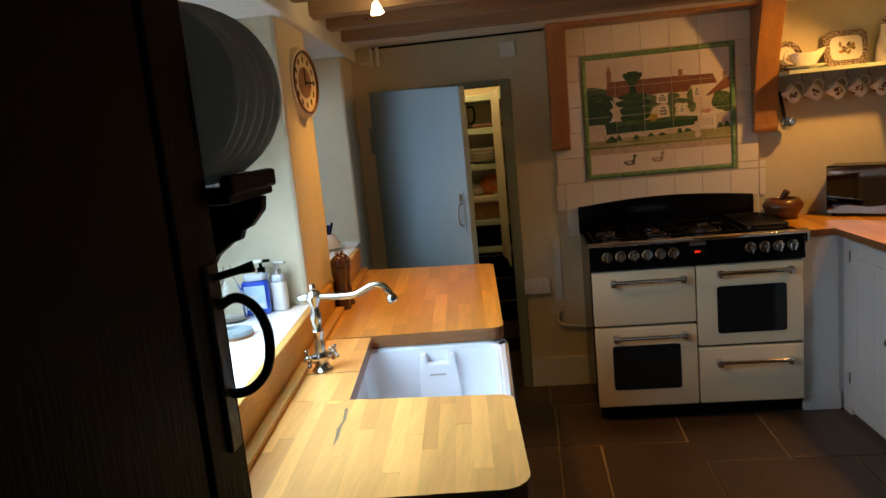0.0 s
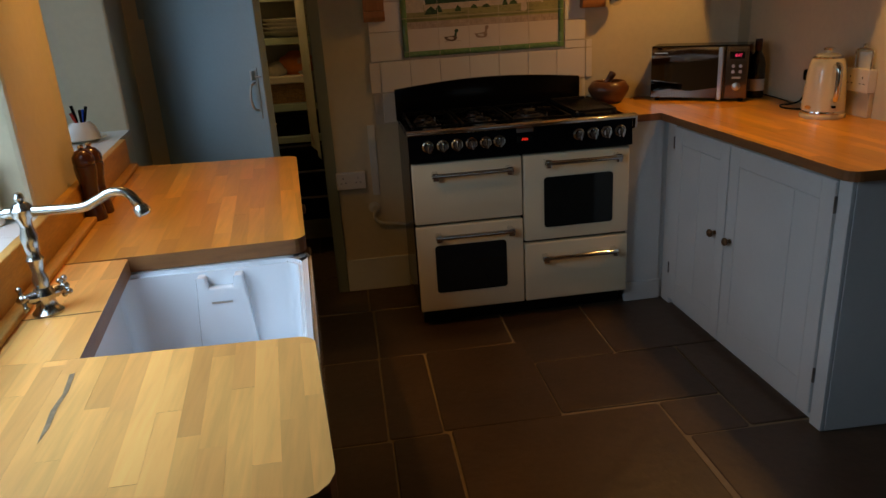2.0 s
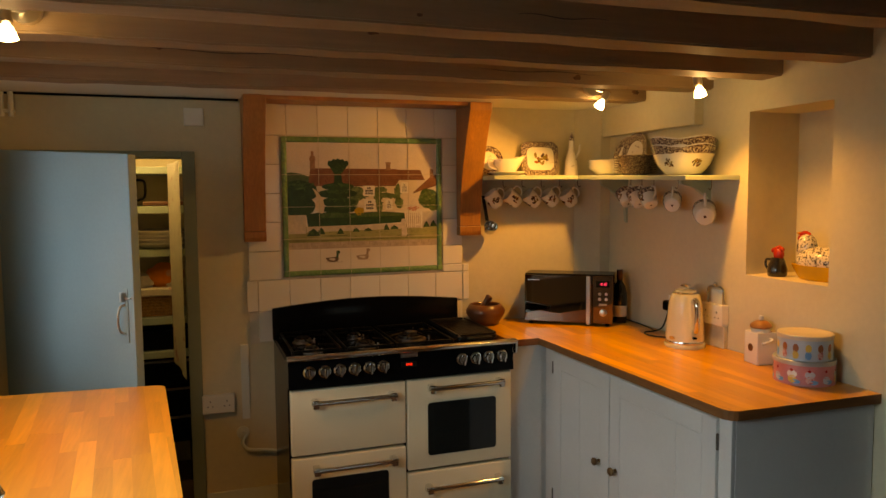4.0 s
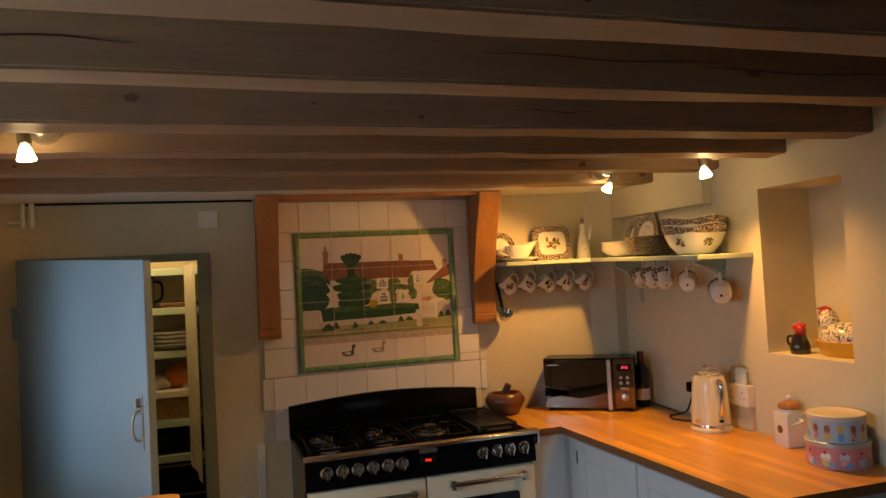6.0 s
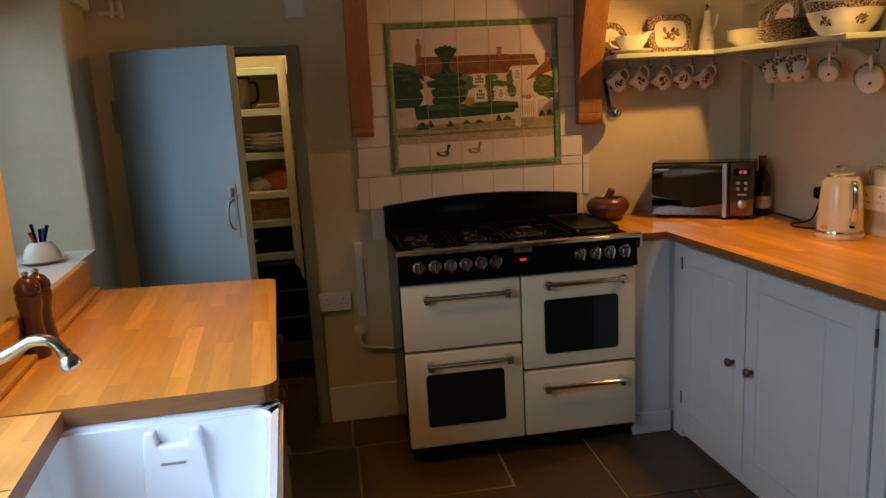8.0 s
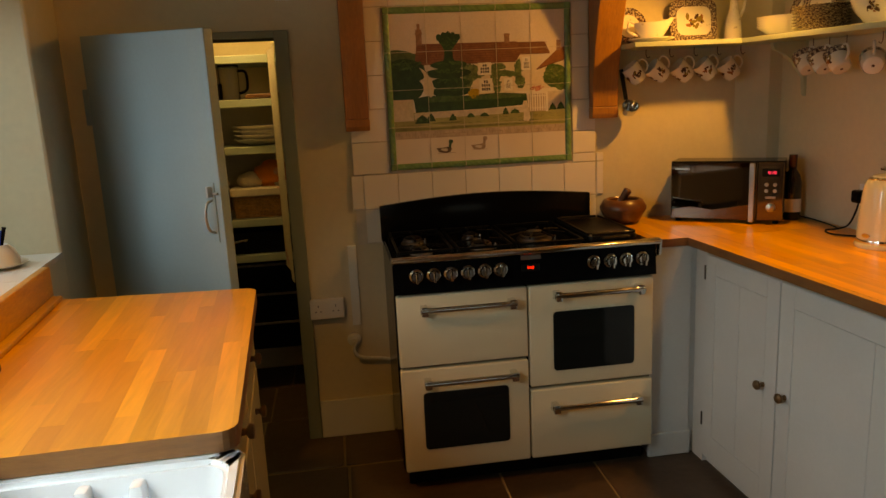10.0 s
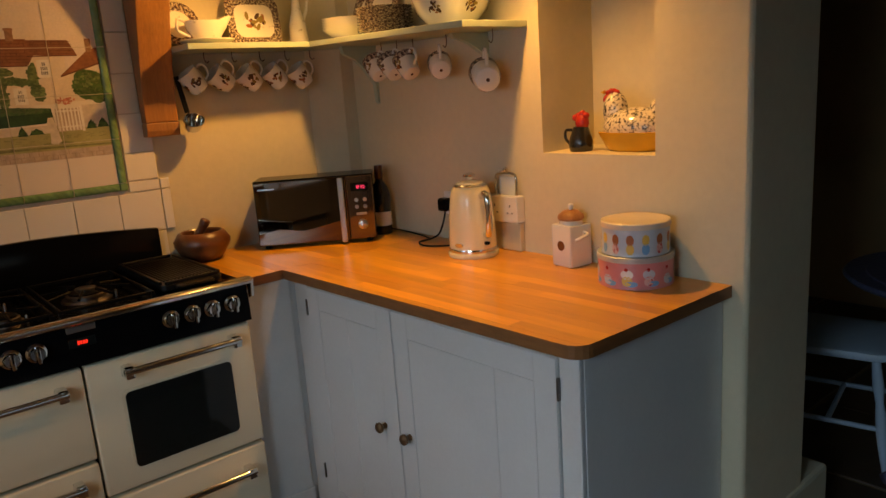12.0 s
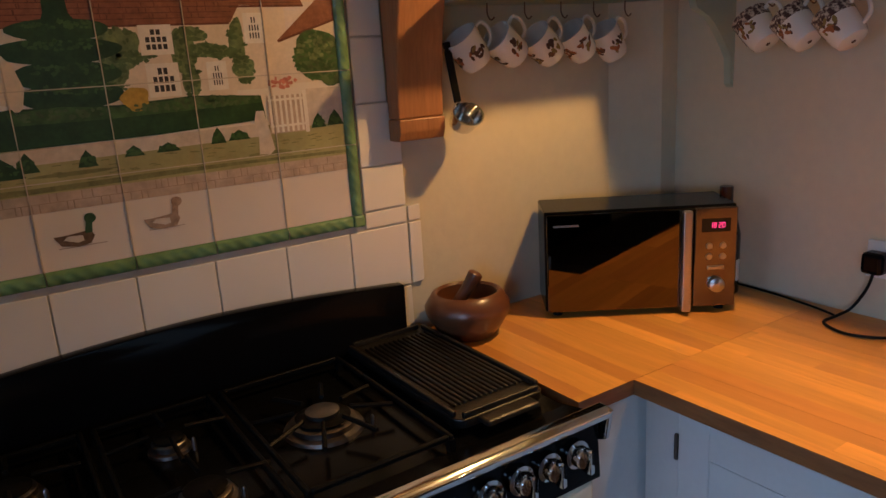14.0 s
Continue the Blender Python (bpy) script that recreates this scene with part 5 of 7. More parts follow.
spoon.rotation_euler = (0, radians(-10), 0)
part("handle", box(-0.007, 0.007, -0.002, 0.003, -0.055, 0.06, 0.002), BLACK_MATT, spoon)
part("cup", lathe([(0, -0.036), (0.024, -0.034), (0.029, 0), (0.026, 0), (0.022, -0.030), (0, -0.031)], 18, (0.006, -0.016, -0.078), m=Matrix.Rotation(radians(50), 4, "X")), CHROME, spoon, "", True)
part("hook", tube([(0.0, 0, 0.038), (-0.004, 0, 0.05), (-0.008, 0, 0.045)], 0.002, 6), CHROME, spoon)

# ---------------------------------------------------------------- switches, sockets, cables on the range wall


def plate_box(name, label, cat, x0, x1, z0, z1, deep, y=BACK):
    return whole(name, box(x0, x1, y - deep, y - 0.0005, z0, z1, 0.004), WHITE, label, cat)


plate_box("light_switch", "cream plastic blank plate high on the wall", "switch", 0.118, 0.205, 1.907, 1.988, 0.014)
so = thing("wall_socket", "cream double wall socket in a surface box", "socket")
part("plate", box(0.155, 0.302, BACK - 0.035, BACK - 0.0005, 0.566, 0.652, 0.004), WHITE, so)
for sx in (0.19, 0.265):
    for dx, dz, w, h in ((0, 0.020, 0.003, 0.009), (-0.011, -0.004, 0.007, 0.003), (0.011, -0.004, 0.007, 0.003)):
        part("slot", box(sx + dx - w / 2, sx + dx + w / 2, BACK - 0.0365, BACK - 0.034, 0.605 + dz - h / 2, 0.605 + dz + h / 2), BLACK, so)
whole("cable_trunking", box(0.335, 0.372, BACK - 0.012, BACK - 0.0005, 0.52, 0.88, 0.002), PLASTER_WHITE, "painted cable trunking on the wall", "trunking")
whole("gas_pipe", tube([(0.345, BACK - 0.02, 0.45), (0.33, BACK - 0.03, 0.41), (0.36, BACK - 0.03, 0.375), (0.45, BACK - 0.025, 0.36), (0.52, BACK - 0.02, 0.34)], 0.008, 8, smooth_steps=5), PLASTER_WHITE, "painted gas hose looping behind the cooker", "pipe", smooth=True)
whole("gas_tap", lathe([(0, 0), (0.03, 0), (0.03, 0.015), (0.012, 0.02), (0.012, 0.03), (0, 0.03)], 16, (0.335, BACK - 0.001, 0.455), m=Matrix.Rotation(radians(90), 4, "X")), PLASTER_WHITE, "painted round gas tap on the wall", "valve", smooth=True)
whole("ceiling_cable", tube([(-0.60, BACK - 0.008, 2.030), (0.36, BACK - 0.008, 2.030)], 0.005, 6), BLACK_MATT, "dark cable along the ceiling line", "cable")
pp = thing("wall_pipes", "short pair of white painted pipes by the ceiling", "pipes")
for x in (-0.60, -0.565):
    part("pipe", tube([(x, BACK - 0.022, 1.93), (x, BACK - 0.022, 2.035)], 0.011, 10), PLASTER_WHITE, pp, "", True)
part("clip", box(-0.66, -0.552, BACK - 0.03, BACK - 0.0005, 1.945, 1.96, 0.003), PLASTER_WHITE, pp)
structure("baseboard", box(0.162, SX0, BACK - 0.016, BACK - 0.0005, 0, 0.175, 0.003), PLASTER_WHITE, "cream painted skirting board", "baseboard")

# ---------------------------------------------------------------- tap, sills and the window side
tap = thing("mixer_tap", "aged nickel bridge tap with swan-neck spout and cross handles", "tap", (-0.408, 1.800, CZ1))
NICKEL = mat("aged_nickel", (0.52, 0.50, 0.46), 0.22, 1.0, var=0.12, scale=25)
part("base", lathe([(0, 0), (0.030, 0), (0.030, 0.004), (0.022, 0.012), (0.017, 0.030), (0.022, 0.042), (0.017, 0.055), (0, 0.058)], 24), NICKEL, tap, "", True)
part("column", lathe([(0, 0.055), (0.013, 0.055), (0.016, 0.075), (0.011, 0.090), (0.014, 0.110), (0.017, 0.118), (0.012, 0.128), (0.015, 0.150), (0.017, 0.165), (0.012, 0.185), (0.013, 0.200),
                      (0.021, 0.210), (0.022, 0.222), (0.014, 0.234), (0.007, 0.237), (0.010, 0.245), (0.007, 0.254), (0, 0.257)], 20), NICKEL, tap, "", True)
part("spout", tube([(0, 0, 0.216), (0.03, 0.0, 0.216), (0.11, -0.004, 0.216), (0.145, -0.006, 0.228), (0.175, -0.008, 0.242), (0.205, -0.010, 0.238), (0.222, -0.011, 0.215)],
                   [0.013, 0.010, 0.010, 0.010, 0.0095, 0.009, 0.010], 12, smooth_steps=6), NICKEL, tap, "", True)
part("nozzle", lathe([(0, 0), (0.011, 0), (0.010, 0.008), (0.014, 0.012), (0.016, 0.026), (0.013, 0.030), (0, 0.030)], 16, (0.220, -0.011, 0.220), m=Matrix.Rotation(radians(160), 4, "Y")), NICKEL, tap, "", True)
part("rear_finial", tube([(0, 0, 0.216), (-0.03, 0.001, 0.216), (-0.045, 0.001, 0.216)], [0.009, 0.012, 0.006], 10), NICKEL, tap, "", True)
for sx, sy in ((0.72, 0.69), (-0.72, -0.69)):
    v = part("valve", tube([(0, 0, 0.040), (sx * 0.024, sy * 0.024, 0.040), (sx * 0.034, sy * 0.034, 0.042)], [0.013, 0.013, 0.009], 12), NICKEL, tap, "", True)
    c = Vector((sx * 0.042, sy * 0.042, 0.044))
    hb = ball(0.010, c)
    for a in range(4):
        q = math.radians(20 + 90 * a)
        p1 = c + Vector((-sy * math.cos(q), sx * math.cos(q), math.sin(q))) * 0.021
        tube([c, p1], [0.005, 0.004], 8, hb)
        ball(0.0062, p1, bm=hb, seg=10)
    part("cross_handle", hb, NICKEL, v, "", True)

for mx, my, hh in ((-0.528, 2.520, 0.225), (-0.530, 2.592, 0.218)):
    mill = thing("pepper_mill", "dark red-brown turned wooden pepper mill on the worktop", "pepper mill", (mx, my, CZ1), group="pepper mills")
    part("body", lathe([(0, 0), (0.032, 0), (0.033, 0.004), (0.030, 0.03), (0.023, 0.085), (0.024, 0.11), (0.030, 0.140), (0.031, hh - 0.062), (0.028, hh - 0.058), (0, hh - 0.058)], 28), MILL, mill, "", True)
    part("cap", lathe([(0, hh - 0.057), (0.029, hh - 0.057), (0.031, hh - 0.050), (0.030, hh - 0.035), (0.018, hh - 0.018), (0.010, hh - 0.014), (0, hh - 0.013)], 28), MILL, mill, "", True)
    part("nut", lathe([(0, hh - 0.014), (0.006, hh - 0.014), (0.009, hh - 0.006), (0.006, hh), (0, hh + 0.001)], 14), CHROME, mill, "steel top nut", True)


def pump_bottle(name, label, at, turn, liquid, cap, w, d, h):
    b = thing(name, label, "bottle", at, turn)
    part("bottle", prism(rounded([(-w, -d), (w, -d), (w, d), (-w, d)], [d * 0.8] * 4, 5), 0, h, 0.006), liquid, b, "", True)
    part("shoulder", prism(rounded([(-w * 0.8, -d * 0.8), (w * 0.8, -d * 0.8), (w * 0.8, d * 0.8), (-w * 0.8, d * 0.8)], [d * 0.7] * 4, 5), h, h + 0.025, 0.008), CLEAR_PLASTIC, b, "", True)
    part("collar", lathe([(0, h + 0.024), (0.014, h + 0.024), (0.014, h + 0.042), (0.006, h + 0.044), (0.006, h + 0.058), (0, h + 0.058)], 16), cap, b, "", True)
    part("pump", box(-0.010, 0.032, -0.008, 0.008, h + 0.058, h + 0.068, 0.003), cap, b, "", True)
    return b


sb = pump_bottle("soap_bottle", "blue washing-up soap pump bottle with pale label", (-0.700, 2.105, SILL), 10, BLUE_LIQUID, WHITE, 0.044, 0.024, 0.112)
LABEL = mat("pale_blue_label", (0.45, 0.66, 0.85), 0.4, var=0.1, scale=30)
part("label", box(-0.034, 0.034, -0.0260, -0.0235, 0.020, 0.098, 0.0005), LABEL, sb, "pale blue label")
for i in range(4):
    part("print", box(-0.020, 0.012 - 0.004 * i, -0.0268, -0.0258, 0.064 - 0.007 * i, 0.068 - 0.007 * i), WHITE, sb)
part("barcode", box(0.006, 0.028, -0.0268, -0.0258, 0.024, 0.040), WHITE, sb)
pump_bottle("dark_cap_bottle", "clear pump bottle with a black cap", (-0.690, 2.150, SILL), 10, CLEAR_PLASTIC, BLACK, 0.030, 0.020, 0.105)
pump_bottle("lotion_bottle", "white hand lotion bottle with steel collar", (-0.632, 2.140, SILL), -10, WHITE, BRUSHED, 0.026, 0.019, 0.098)
carafe = thing("glass_carafe", "clear glass bottle on the window sill", "bottle", (-0.755, 2.030, SILL))
part("glass", lathe([(0, 0), (0.045, 0), (0.047, 0.006), (0.046, 0.07), (0.030, 0.115), (0.013, 0.150), (0.013, 0.180), (0.010, 0.180), (0.010, 0.150), (0.027, 0.113), (0.043, 0.07), (0.043, 0.008), (0, 0.008)], 28), GLASS, carafe, "", True)
dish = thing("soap_dish", "round blue-grey pottery soap dish on the sill", "dish", (-0.672, 1.835, SILL))
POT = mat("blue_grey_pottery", (0.20, 0.26, 0.28), 0.35, var=0.25, scale=30, coat=0.2)
part("dish", lathe([(0, 0), (0.045, 0), (0.054, 0.010), (0.054, 0.022), (0.050, 0.022), (0.046, 0.013), (0, 0.011)], 30), POT, dish, "", True)
part("rim", lathe([(0.0545, 0.002), (0.0555, 0.005), (0.0545, 0.008)], 30), CORBEL, dish)
cut = thing("cutlery_pot", "domed white cutlery pot with penknives on a saucer", "pot", (-0.800, 3.350, SILL))
part("saucer", lathe([(0, 0), (0.05, 0), (0.085, 0.014), (0.084, 0.017), (0.05, 0.006), (0, 0.006)], 30), PLATE_GREY, cut, "", True)
part("dome", lathe([(0, 0.0065), (0.062, 0.0065), (0.062, 0.03), (0.050, 0.06), (0.032, 0.078), (0.030, 0.070), (0, 0.068)], 28), CHINA, cut, "", True)
for i, (a, hgt) in enumerate(((0, 0.135), (75, 0.120), (150, 0.140), (230, 0.115), (300, 0.125))):
    q = math.radians(a)
    part("handle", tube([(0.014 * math.cos(q), 0.014 * math.sin(q), 0.066), (0.032 * math.cos(q), 0.032 * math.sin(q), hgt)], [0.004, 0.007], 8), (BLACK, BLUE_LIQUID, BLACK, RED, BLACK)[i], cut, "", True)

ck = thing("wall_clock", "round cream wall clock with a brown centre and rim", "clock", (left_x(2.45) + 0.002, 2.45, 1.765), -5.5)
CKF = mat("clock_face", (0.66, 0.55, 0.38), 0.4, var=0.05, scale=20)
turn_x = Matrix.Rotation(radians(90), 4, "Y")
part("case", lathe([(0, 0), (0.125, 0), (0.128, 0.010), (0.120, 0.028), (0.108, 0.030), (0.108, 0.024), (0, 0.024)], 40, m=turn_x), CKF, ck, "cream wooden case", True)
part("rim", lathe([(0.1085, 0.0245), (0.112, 0.033), (0.105, 0.034), (0.104, 0.0245)], 40, m=turn_x), MORTAR_WOOD, ck, "", True)
part("centre_print", lathe([(0, 0.0245), (0.055, 0.0245), (0.055, 0.0255), (0, 0.0255)], 30, m=turn_x), mat("brown_print", (0.26, 0.13, 0.06), 0.5, var=0.4, scale=40), ck)
for i in range(12):
    q = math.radians(30 * i)
    part("hour_mark", box(0.0245, 0.0258, 0.080 * math.sin(q) - 0.004, 0.080 * math.sin(q) + 0.004, 0.080 * math.cos(q) - 0.009, 0.080 * math.cos(q) + 0.009), BLACK_MATT, ck)
part("hour_hand", box(0.0265, 0.0280, -0.003, 0.003, -0.010, 0.050), BLACK_MATT, ck)
part("minute_hand", box(0.0285, 0.0300, -0.010, 0.075, -0.0025, 0.0025), BLACK_MATT, ck)

# ---------------------------------------------------------------- on the corner worktop
mw = thing("microwave_oven", "black microwave oven with mirrored door and silver handle", "microwave", (1.753, 3.810, RZ1), -36.0)
MW, MD, MH = 0.451, 0.175, 0.262
part("case", box(0, MW, 0.012, MD, 0.012, MH, 0.004), BLACK, mw)
part("door", box(0.004, 0.348, -0.004, 0.0115, 0.016, MH - 0.004, 0.003), mat("mirror_glass", (0.135, 0.11, 0.09), 0.03, 1.0), mw, "dark mirrored glass door")
part("handle", box(0.318, 0.340, -0.024, -0.0045, 0.010, MH - 0.006, 0.004), BRUSHED, mw, "silver bar handle")
cp = part("control_panel", box(0.350, MW - 0.002, -0.004, 0.0115, 0.016, MH - 0.004, 0.003), mat("bronze_panel", (0.20, 0.165, 0.14), 0.10, 0.9), mw, "dark bronze control panel")


def digit(ch, x, z, w, h, parent, y, material):
    seg = {"0": "abcdef", "1": "bc", "2": "abged", "8": "abcdefg"}[ch]
    t = w * 0.2
    place = {"a": (0, w, h - t, h), "g": (0, w, h / 2 - t / 2, h / 2 + t / 2), "d": (0, w, 0, t), "f": (0, t, h / 2, h), "b": (w - t, w, h / 2, h), "e": (0, t, 0, h / 2), "c": (w - t, w, 0, h / 2)}
    b = None
    for s in seg:
        x0, x1, z0, z1 = place[s]
        b = box(x + x0, x + x1, y - 0.001, y, z + z0, z + z1, bm=b)
    part("digit", b, material, parent)


part("display", box(0.366, 0.432, -0.0052, -0.0042, MH - 0.062, MH - 0.030), OVEN_GLASS, cp)
for i, ch in enumerate("1820"):
    digit(ch, 0.384 + 0.0085 * i + (0.003 if i > 1 else 0), MH - 0.052, 0.0062, 0.0125, cp, -0.0056, PINK_LED)
for i in range(2):
    for j in range(2):
        part("button", lathe([(0, 0), (0.008, 0), (0.007, 0.004), (0, 0.004)], 14, (0.384 + 0.032 * i, -0.004, 0.140 + 0.026 * j), m=Matrix.Rotation(radians(90), 4, "X")), BRUSHED, cp, "", True)
part("button", box(0.380, 0.420, -0.008, -0.004, 0.108, 0.118, 0.002), BRUSHED, cp)
part("dial", lathe([(0, 0), (0.019, 0), (0.018, 0.012), (0.015, 0.014), (0, 0.014)], 24, (0.402, -0.004, 0.072), m=Matrix.Rotation(radians(90), 4, "X")), BRUSHED, cp, "", True)
part("badge", box(0.020, 0.080, -0.0048, -0.0042, MH - 0.034, MH - 0.029), BRUSHED, mw)
for x in (0.03, MW - 0.03):
    for y in (0.03, MD - 0.02):
        part("foot", lathe([(0, 0), (0.012, 0), (0.012, 0.0125), (0, 0.0125)], 12, (x, y, 0)), BLACK_MATT, mw)

wine = thing("wine_bottle", "dark green wine bottle with a pale label", "bottle", (2.226, 3.655, RZ1))
part("glass", lathe([(0, 0), (0.036, 0), (0.038, 0.004), (0.038, 0.155), (0.030, 0.19), (0.015, 0.215), (0.014, 0.262), (0.016, 0.264), (0.016, 0.275), (0, 0.276)], 26), mat("bottle_green", (0.012, 0.014, 0.008), 0.12, coat=0.3), wine, "", True)
part("foil", lathe([(0.0152, 0.222), (0.0165, 0.225), (0.0165, 0.2765), (0, 0.277)], 20), MILL, wine, "", True)
part("label", lathe([(0.0384, 0.035), (0.0386, 0.036), (0.0386, 0.090), (0.0384, 0.091)], 26), CHINA, wine)

mo = thing("pestle_and_mortar", "turned brown wooden mortar with its pestle", "mortar", (1.556, 3.862, RZ1))
mo.scale = (1.13, 1.08, 1.16)
part("mortar", lathe([(0, 0), (0.052, 0), (0.058, 0.004), (0.072, 0.024), (0.089, 0.052), (0.090, 0.066), (0.074, 0.090), (0.066, 0.093), (0.062, 0.088), (0.062, 0.055), (0.04, 0.034), (0, 0.030)], 34), MORTAR_WOOD, mo, "", True)
part("pestle", tube([(-0.030, 0.02, 0.045), (-0.004, 0.0, 0.090), (0.012, -0.010, 0.118), (0.016, -0.012, 0.126), (0.018, -0.013, 0.130)], [0.014, 0.013, 0.016, 0.016, 0.009], 14, smooth_steps=4), MORTAR_WOOD, mo, "", True)

KETTLE = mat("kettle_cream", (0.80, 0.715, 0.46), 0.20, var=0.02, scale=6, coat=0.4)
kt = thing("electric_kettle", "cream enamel electric kettle with chrome handle and lid", "kettle", (2.170, 3.055, RZ1), -100)
part("base", lathe([(0, 0), (0.084, 0), (0.087, 0.005), (0.086, 0.014), (0.080, 0.018), (0, 0.018)], 40), KETTLE, kt, "", True)
part("base_ring", lathe([(0.0, 0.0185), (0.0815, 0.0185), (0.0818, 0.025), (0.0805, 0.030), (0, 0.030)], 40), CHROME, kt, "chrome base band", True)
part("body", lathe([(0, 0.030), (0.0800, 0.030), (0.0805, 0.040), (0.0790, 0.080), (0.0755, 0.130), (0.0715, 0.175), (0.0680, 0.203), (0.0625, 0.222), (0.0560, 0.2335), (0.050, 0.238), (0, 0.238)], 48), KETTLE, kt, "", True)
part("collar", lathe([(0.056, 0.2345), (0.0575, 0.237), (0.052, 0.2425), (0, 0.2425)], 40), CHROME, kt, "chrome band round the lid", True)
part("lid", lathe([(0, 0.2425), (0.046, 0.2425), (0.042, 0.248), (0.020, 0.253), (0.010, 0.255), (0.0095, 0.263), (0.020, 0.266), (0.021, 0.272), (0.012, 0.276), (0, 0.2765)], 36), KETTLE, kt, "cream lid", True)
part("lid_knob", lathe([(0, 0.264), (0.0205, 0.2655), (0.0215, 0.272), (0.012, 0.2768), (0, 0.2775)], 24), CHROME, kt, "chrome lid knob", True)
part("handle", tube([(0.066, 0, 0.205), (0.084, 0, 0.212), (0.100, 0, 0.200), (0.104, 0, 0.160), (0.102, 0, 0.110), (0.095, 0, 0.082), (0.077, 0, 0.078)], [0.011, 0.013, 0.013, 0.012, 0.012, 0.012, 0.010], 14, smooth_steps=6), CHROME, kt, "", True)
part("spout", prism([(-0.064, 0.180), (-0.090, 0.226), (-0.050, 0.232)], -0.020, 0.020, 0.006, axis="y"), KETTLE, kt, "", True)
part("switch", box(0.079, 0.094, -0.008, 0.008, 0.046, 0.056, 0.003), BLACK, kt)
part("badge", lathe([(0, 0), (0.016, 0), (0.015, 0.002), (0, 0.002)], 20, (0.030, -0.0745, 0.046), m=Matrix.Rotation(radians(22), 4, "Z") @ Matrix.Rotation(radians(90), 4, "X") @ Matrix.Diagonal((1, 0.5, 1, 1))), CHROME, kt)
cable = tube([(2.205, 3.130, 0.917), (2.215, 3.190, 0.917), (2.165, 3.255, 0.917), (2.150, 3.305, 0.917), (2.180, 3.362, 0.917), (2.235, 3.362, 0.919), (2.262, 3.345, 0.935), (2.266, 3.318, 0.985), (2.270, 3.307, 1.030)], 0.0035, 8, smooth_steps=6)
whole("power_cable", cable, BLACK_MATT, "black kettle cable looped on the worktop", "cable", smooth=True)
cable = tube([(2.240, 3.372, 0.917), (2.258, 3.430, 0.917), (2.276, 3.520, 0.917), (2.286, 3.610, 0.917), (2.288, 3.720, 0.917)], 0.003, 8, smooth_steps=6)
whole("power_cable", cable, BLACK_MATT, "thin black cable running along the wall", "cable", smooth=True)

sp_ = thing("wall_socket", "flat white double socket plate on the wall", "socket")
part("plate", box(RIGHT - 0.010, RIGHT - 0.0005, 3.190, 3.336, 1.008, 1.094, 0.003), WHITE, sp_)
for dy, dz, w, h in ((0, 0.020, 0.003, 0.009), (-0.011, -0.004, 0.007, 0.003), (0.011, -0.004, 0.007, 0.003)):
    part("slot", box(RIGHT - 0.0115, RIGHT - 0.009, 3.228 + dy - w / 2, 3.228 + dy + w / 2, 1.046 + dz - h / 2, 1.046 + dz + h / 2), BLACK, sp_)
sk = thing("wall_socket", "cream double socket box on the wall behind the kettle", "socket")
part("plate", box(RIGHT - 0.038, RIGHT - 0.0005, 2.932, 3.072, 1.012, 1.102, 0.004), WHITE, sk)
for yy in (2.965, 3.035):
    for dy, dz, w, h in ((0, 0.014, 0.003, 0.009), (-0.011, -0.010, 0.007, 0.003), (0.011, -0.010, 0.007, 0.003)):
        part("slot", box(RIGHT - 0.0395, RIGHT - 0.037, yy + dy - w / 2, yy + dy + w / 2, 1.055 + dz - h / 2, 1.055 + dz + h / 2), BLACK, sk)
whole("socket_panel", box(RIGHT - 0.022, RIGHT - 0.0005, 2.936, 3.068, RZ1 + 0.001, 1.010, 0.003), PLASTER, "painted back panel below the socket", "panel")
plg = whole("plug", box(RIGHT - 0.052, RIGHT - 0.0105, 3.282, 3.330, 1.024, 1.074, 0.010), BLACK, "black three-pin plug beside the kettle", "plug")
rk = thing("wire_rack", "chrome wire holder with a ball finial over the socket", "rack", (RIGHT - 0.022, 2.992, 1.102))
part("loop", tube([(0, -0.046, 0.0), (0, -0.048, 0.05), (0, -0.040, 0.072), (0, 0, 0.076), (0, 0.040, 0.072), (0, 0.048, 0.05), (0, 0.046, 0.0)], 0.0045, 10, smooth_steps=5), CHROME, rk, "", True)
part("finial", ball(0.009, (0, 0, 0.088)), CHROME, rk, "", True)
part("card", box(0.004, 0.012, -0.036, 0.036, 0.0, 0.062, 0.002), PLASTER_WHITE, rk)

can = thing("tea_canister", "square cream pottery canister with a wooden lid", "canister", (2.245, 2.690, RZ1), -8)
part("jar", prism(rounded([(-0.043, -0.043), (0.043, -0.043), (0.043, 0.043), (-0.043, 0.043)], [0.006] * 4, 3), 0, 0.128, 0.004), CHINA, can, "", True)
part("neck", lathe([(0, 0.128), (0.036, 0.128), (0.033, 0.140), (0, 0.140)], 26), CHINA, can, "", True)
part("lid", lathe([(0, 0.1405), (0.037, 0.1405), (0.041, 0.146), (0.038, 0.156), (0.022, 0.168), (0, 0.172)], 28), CORBEL, can, "wooden lid", True)
part("lid_knob", lathe([(0, 0.170), (0.006, 0.171), (0.010, 0.180), (0.008, 0.188), (0, 0.191)], 16), CHINA, can, "", True)
part("emblem", lathe([(0, 0), (0.015, 0), (0.015, 0.0015), (0, 0.0015)], 20, (-0.0430, 0, 0.065), m=Matrix.Rotation(radians(-90), 4, "Y")), BRASS, can, "small dark oval emblem")
part("handle", tube([(-0.020, -0.043, 0.085), (-0.020, -0.060, 0.092), (0.010, -0.060, 0.100), (0.010, -0.043, 0.105)], 0.005, 8, smooth_steps=4), CHINA, can, "", True)


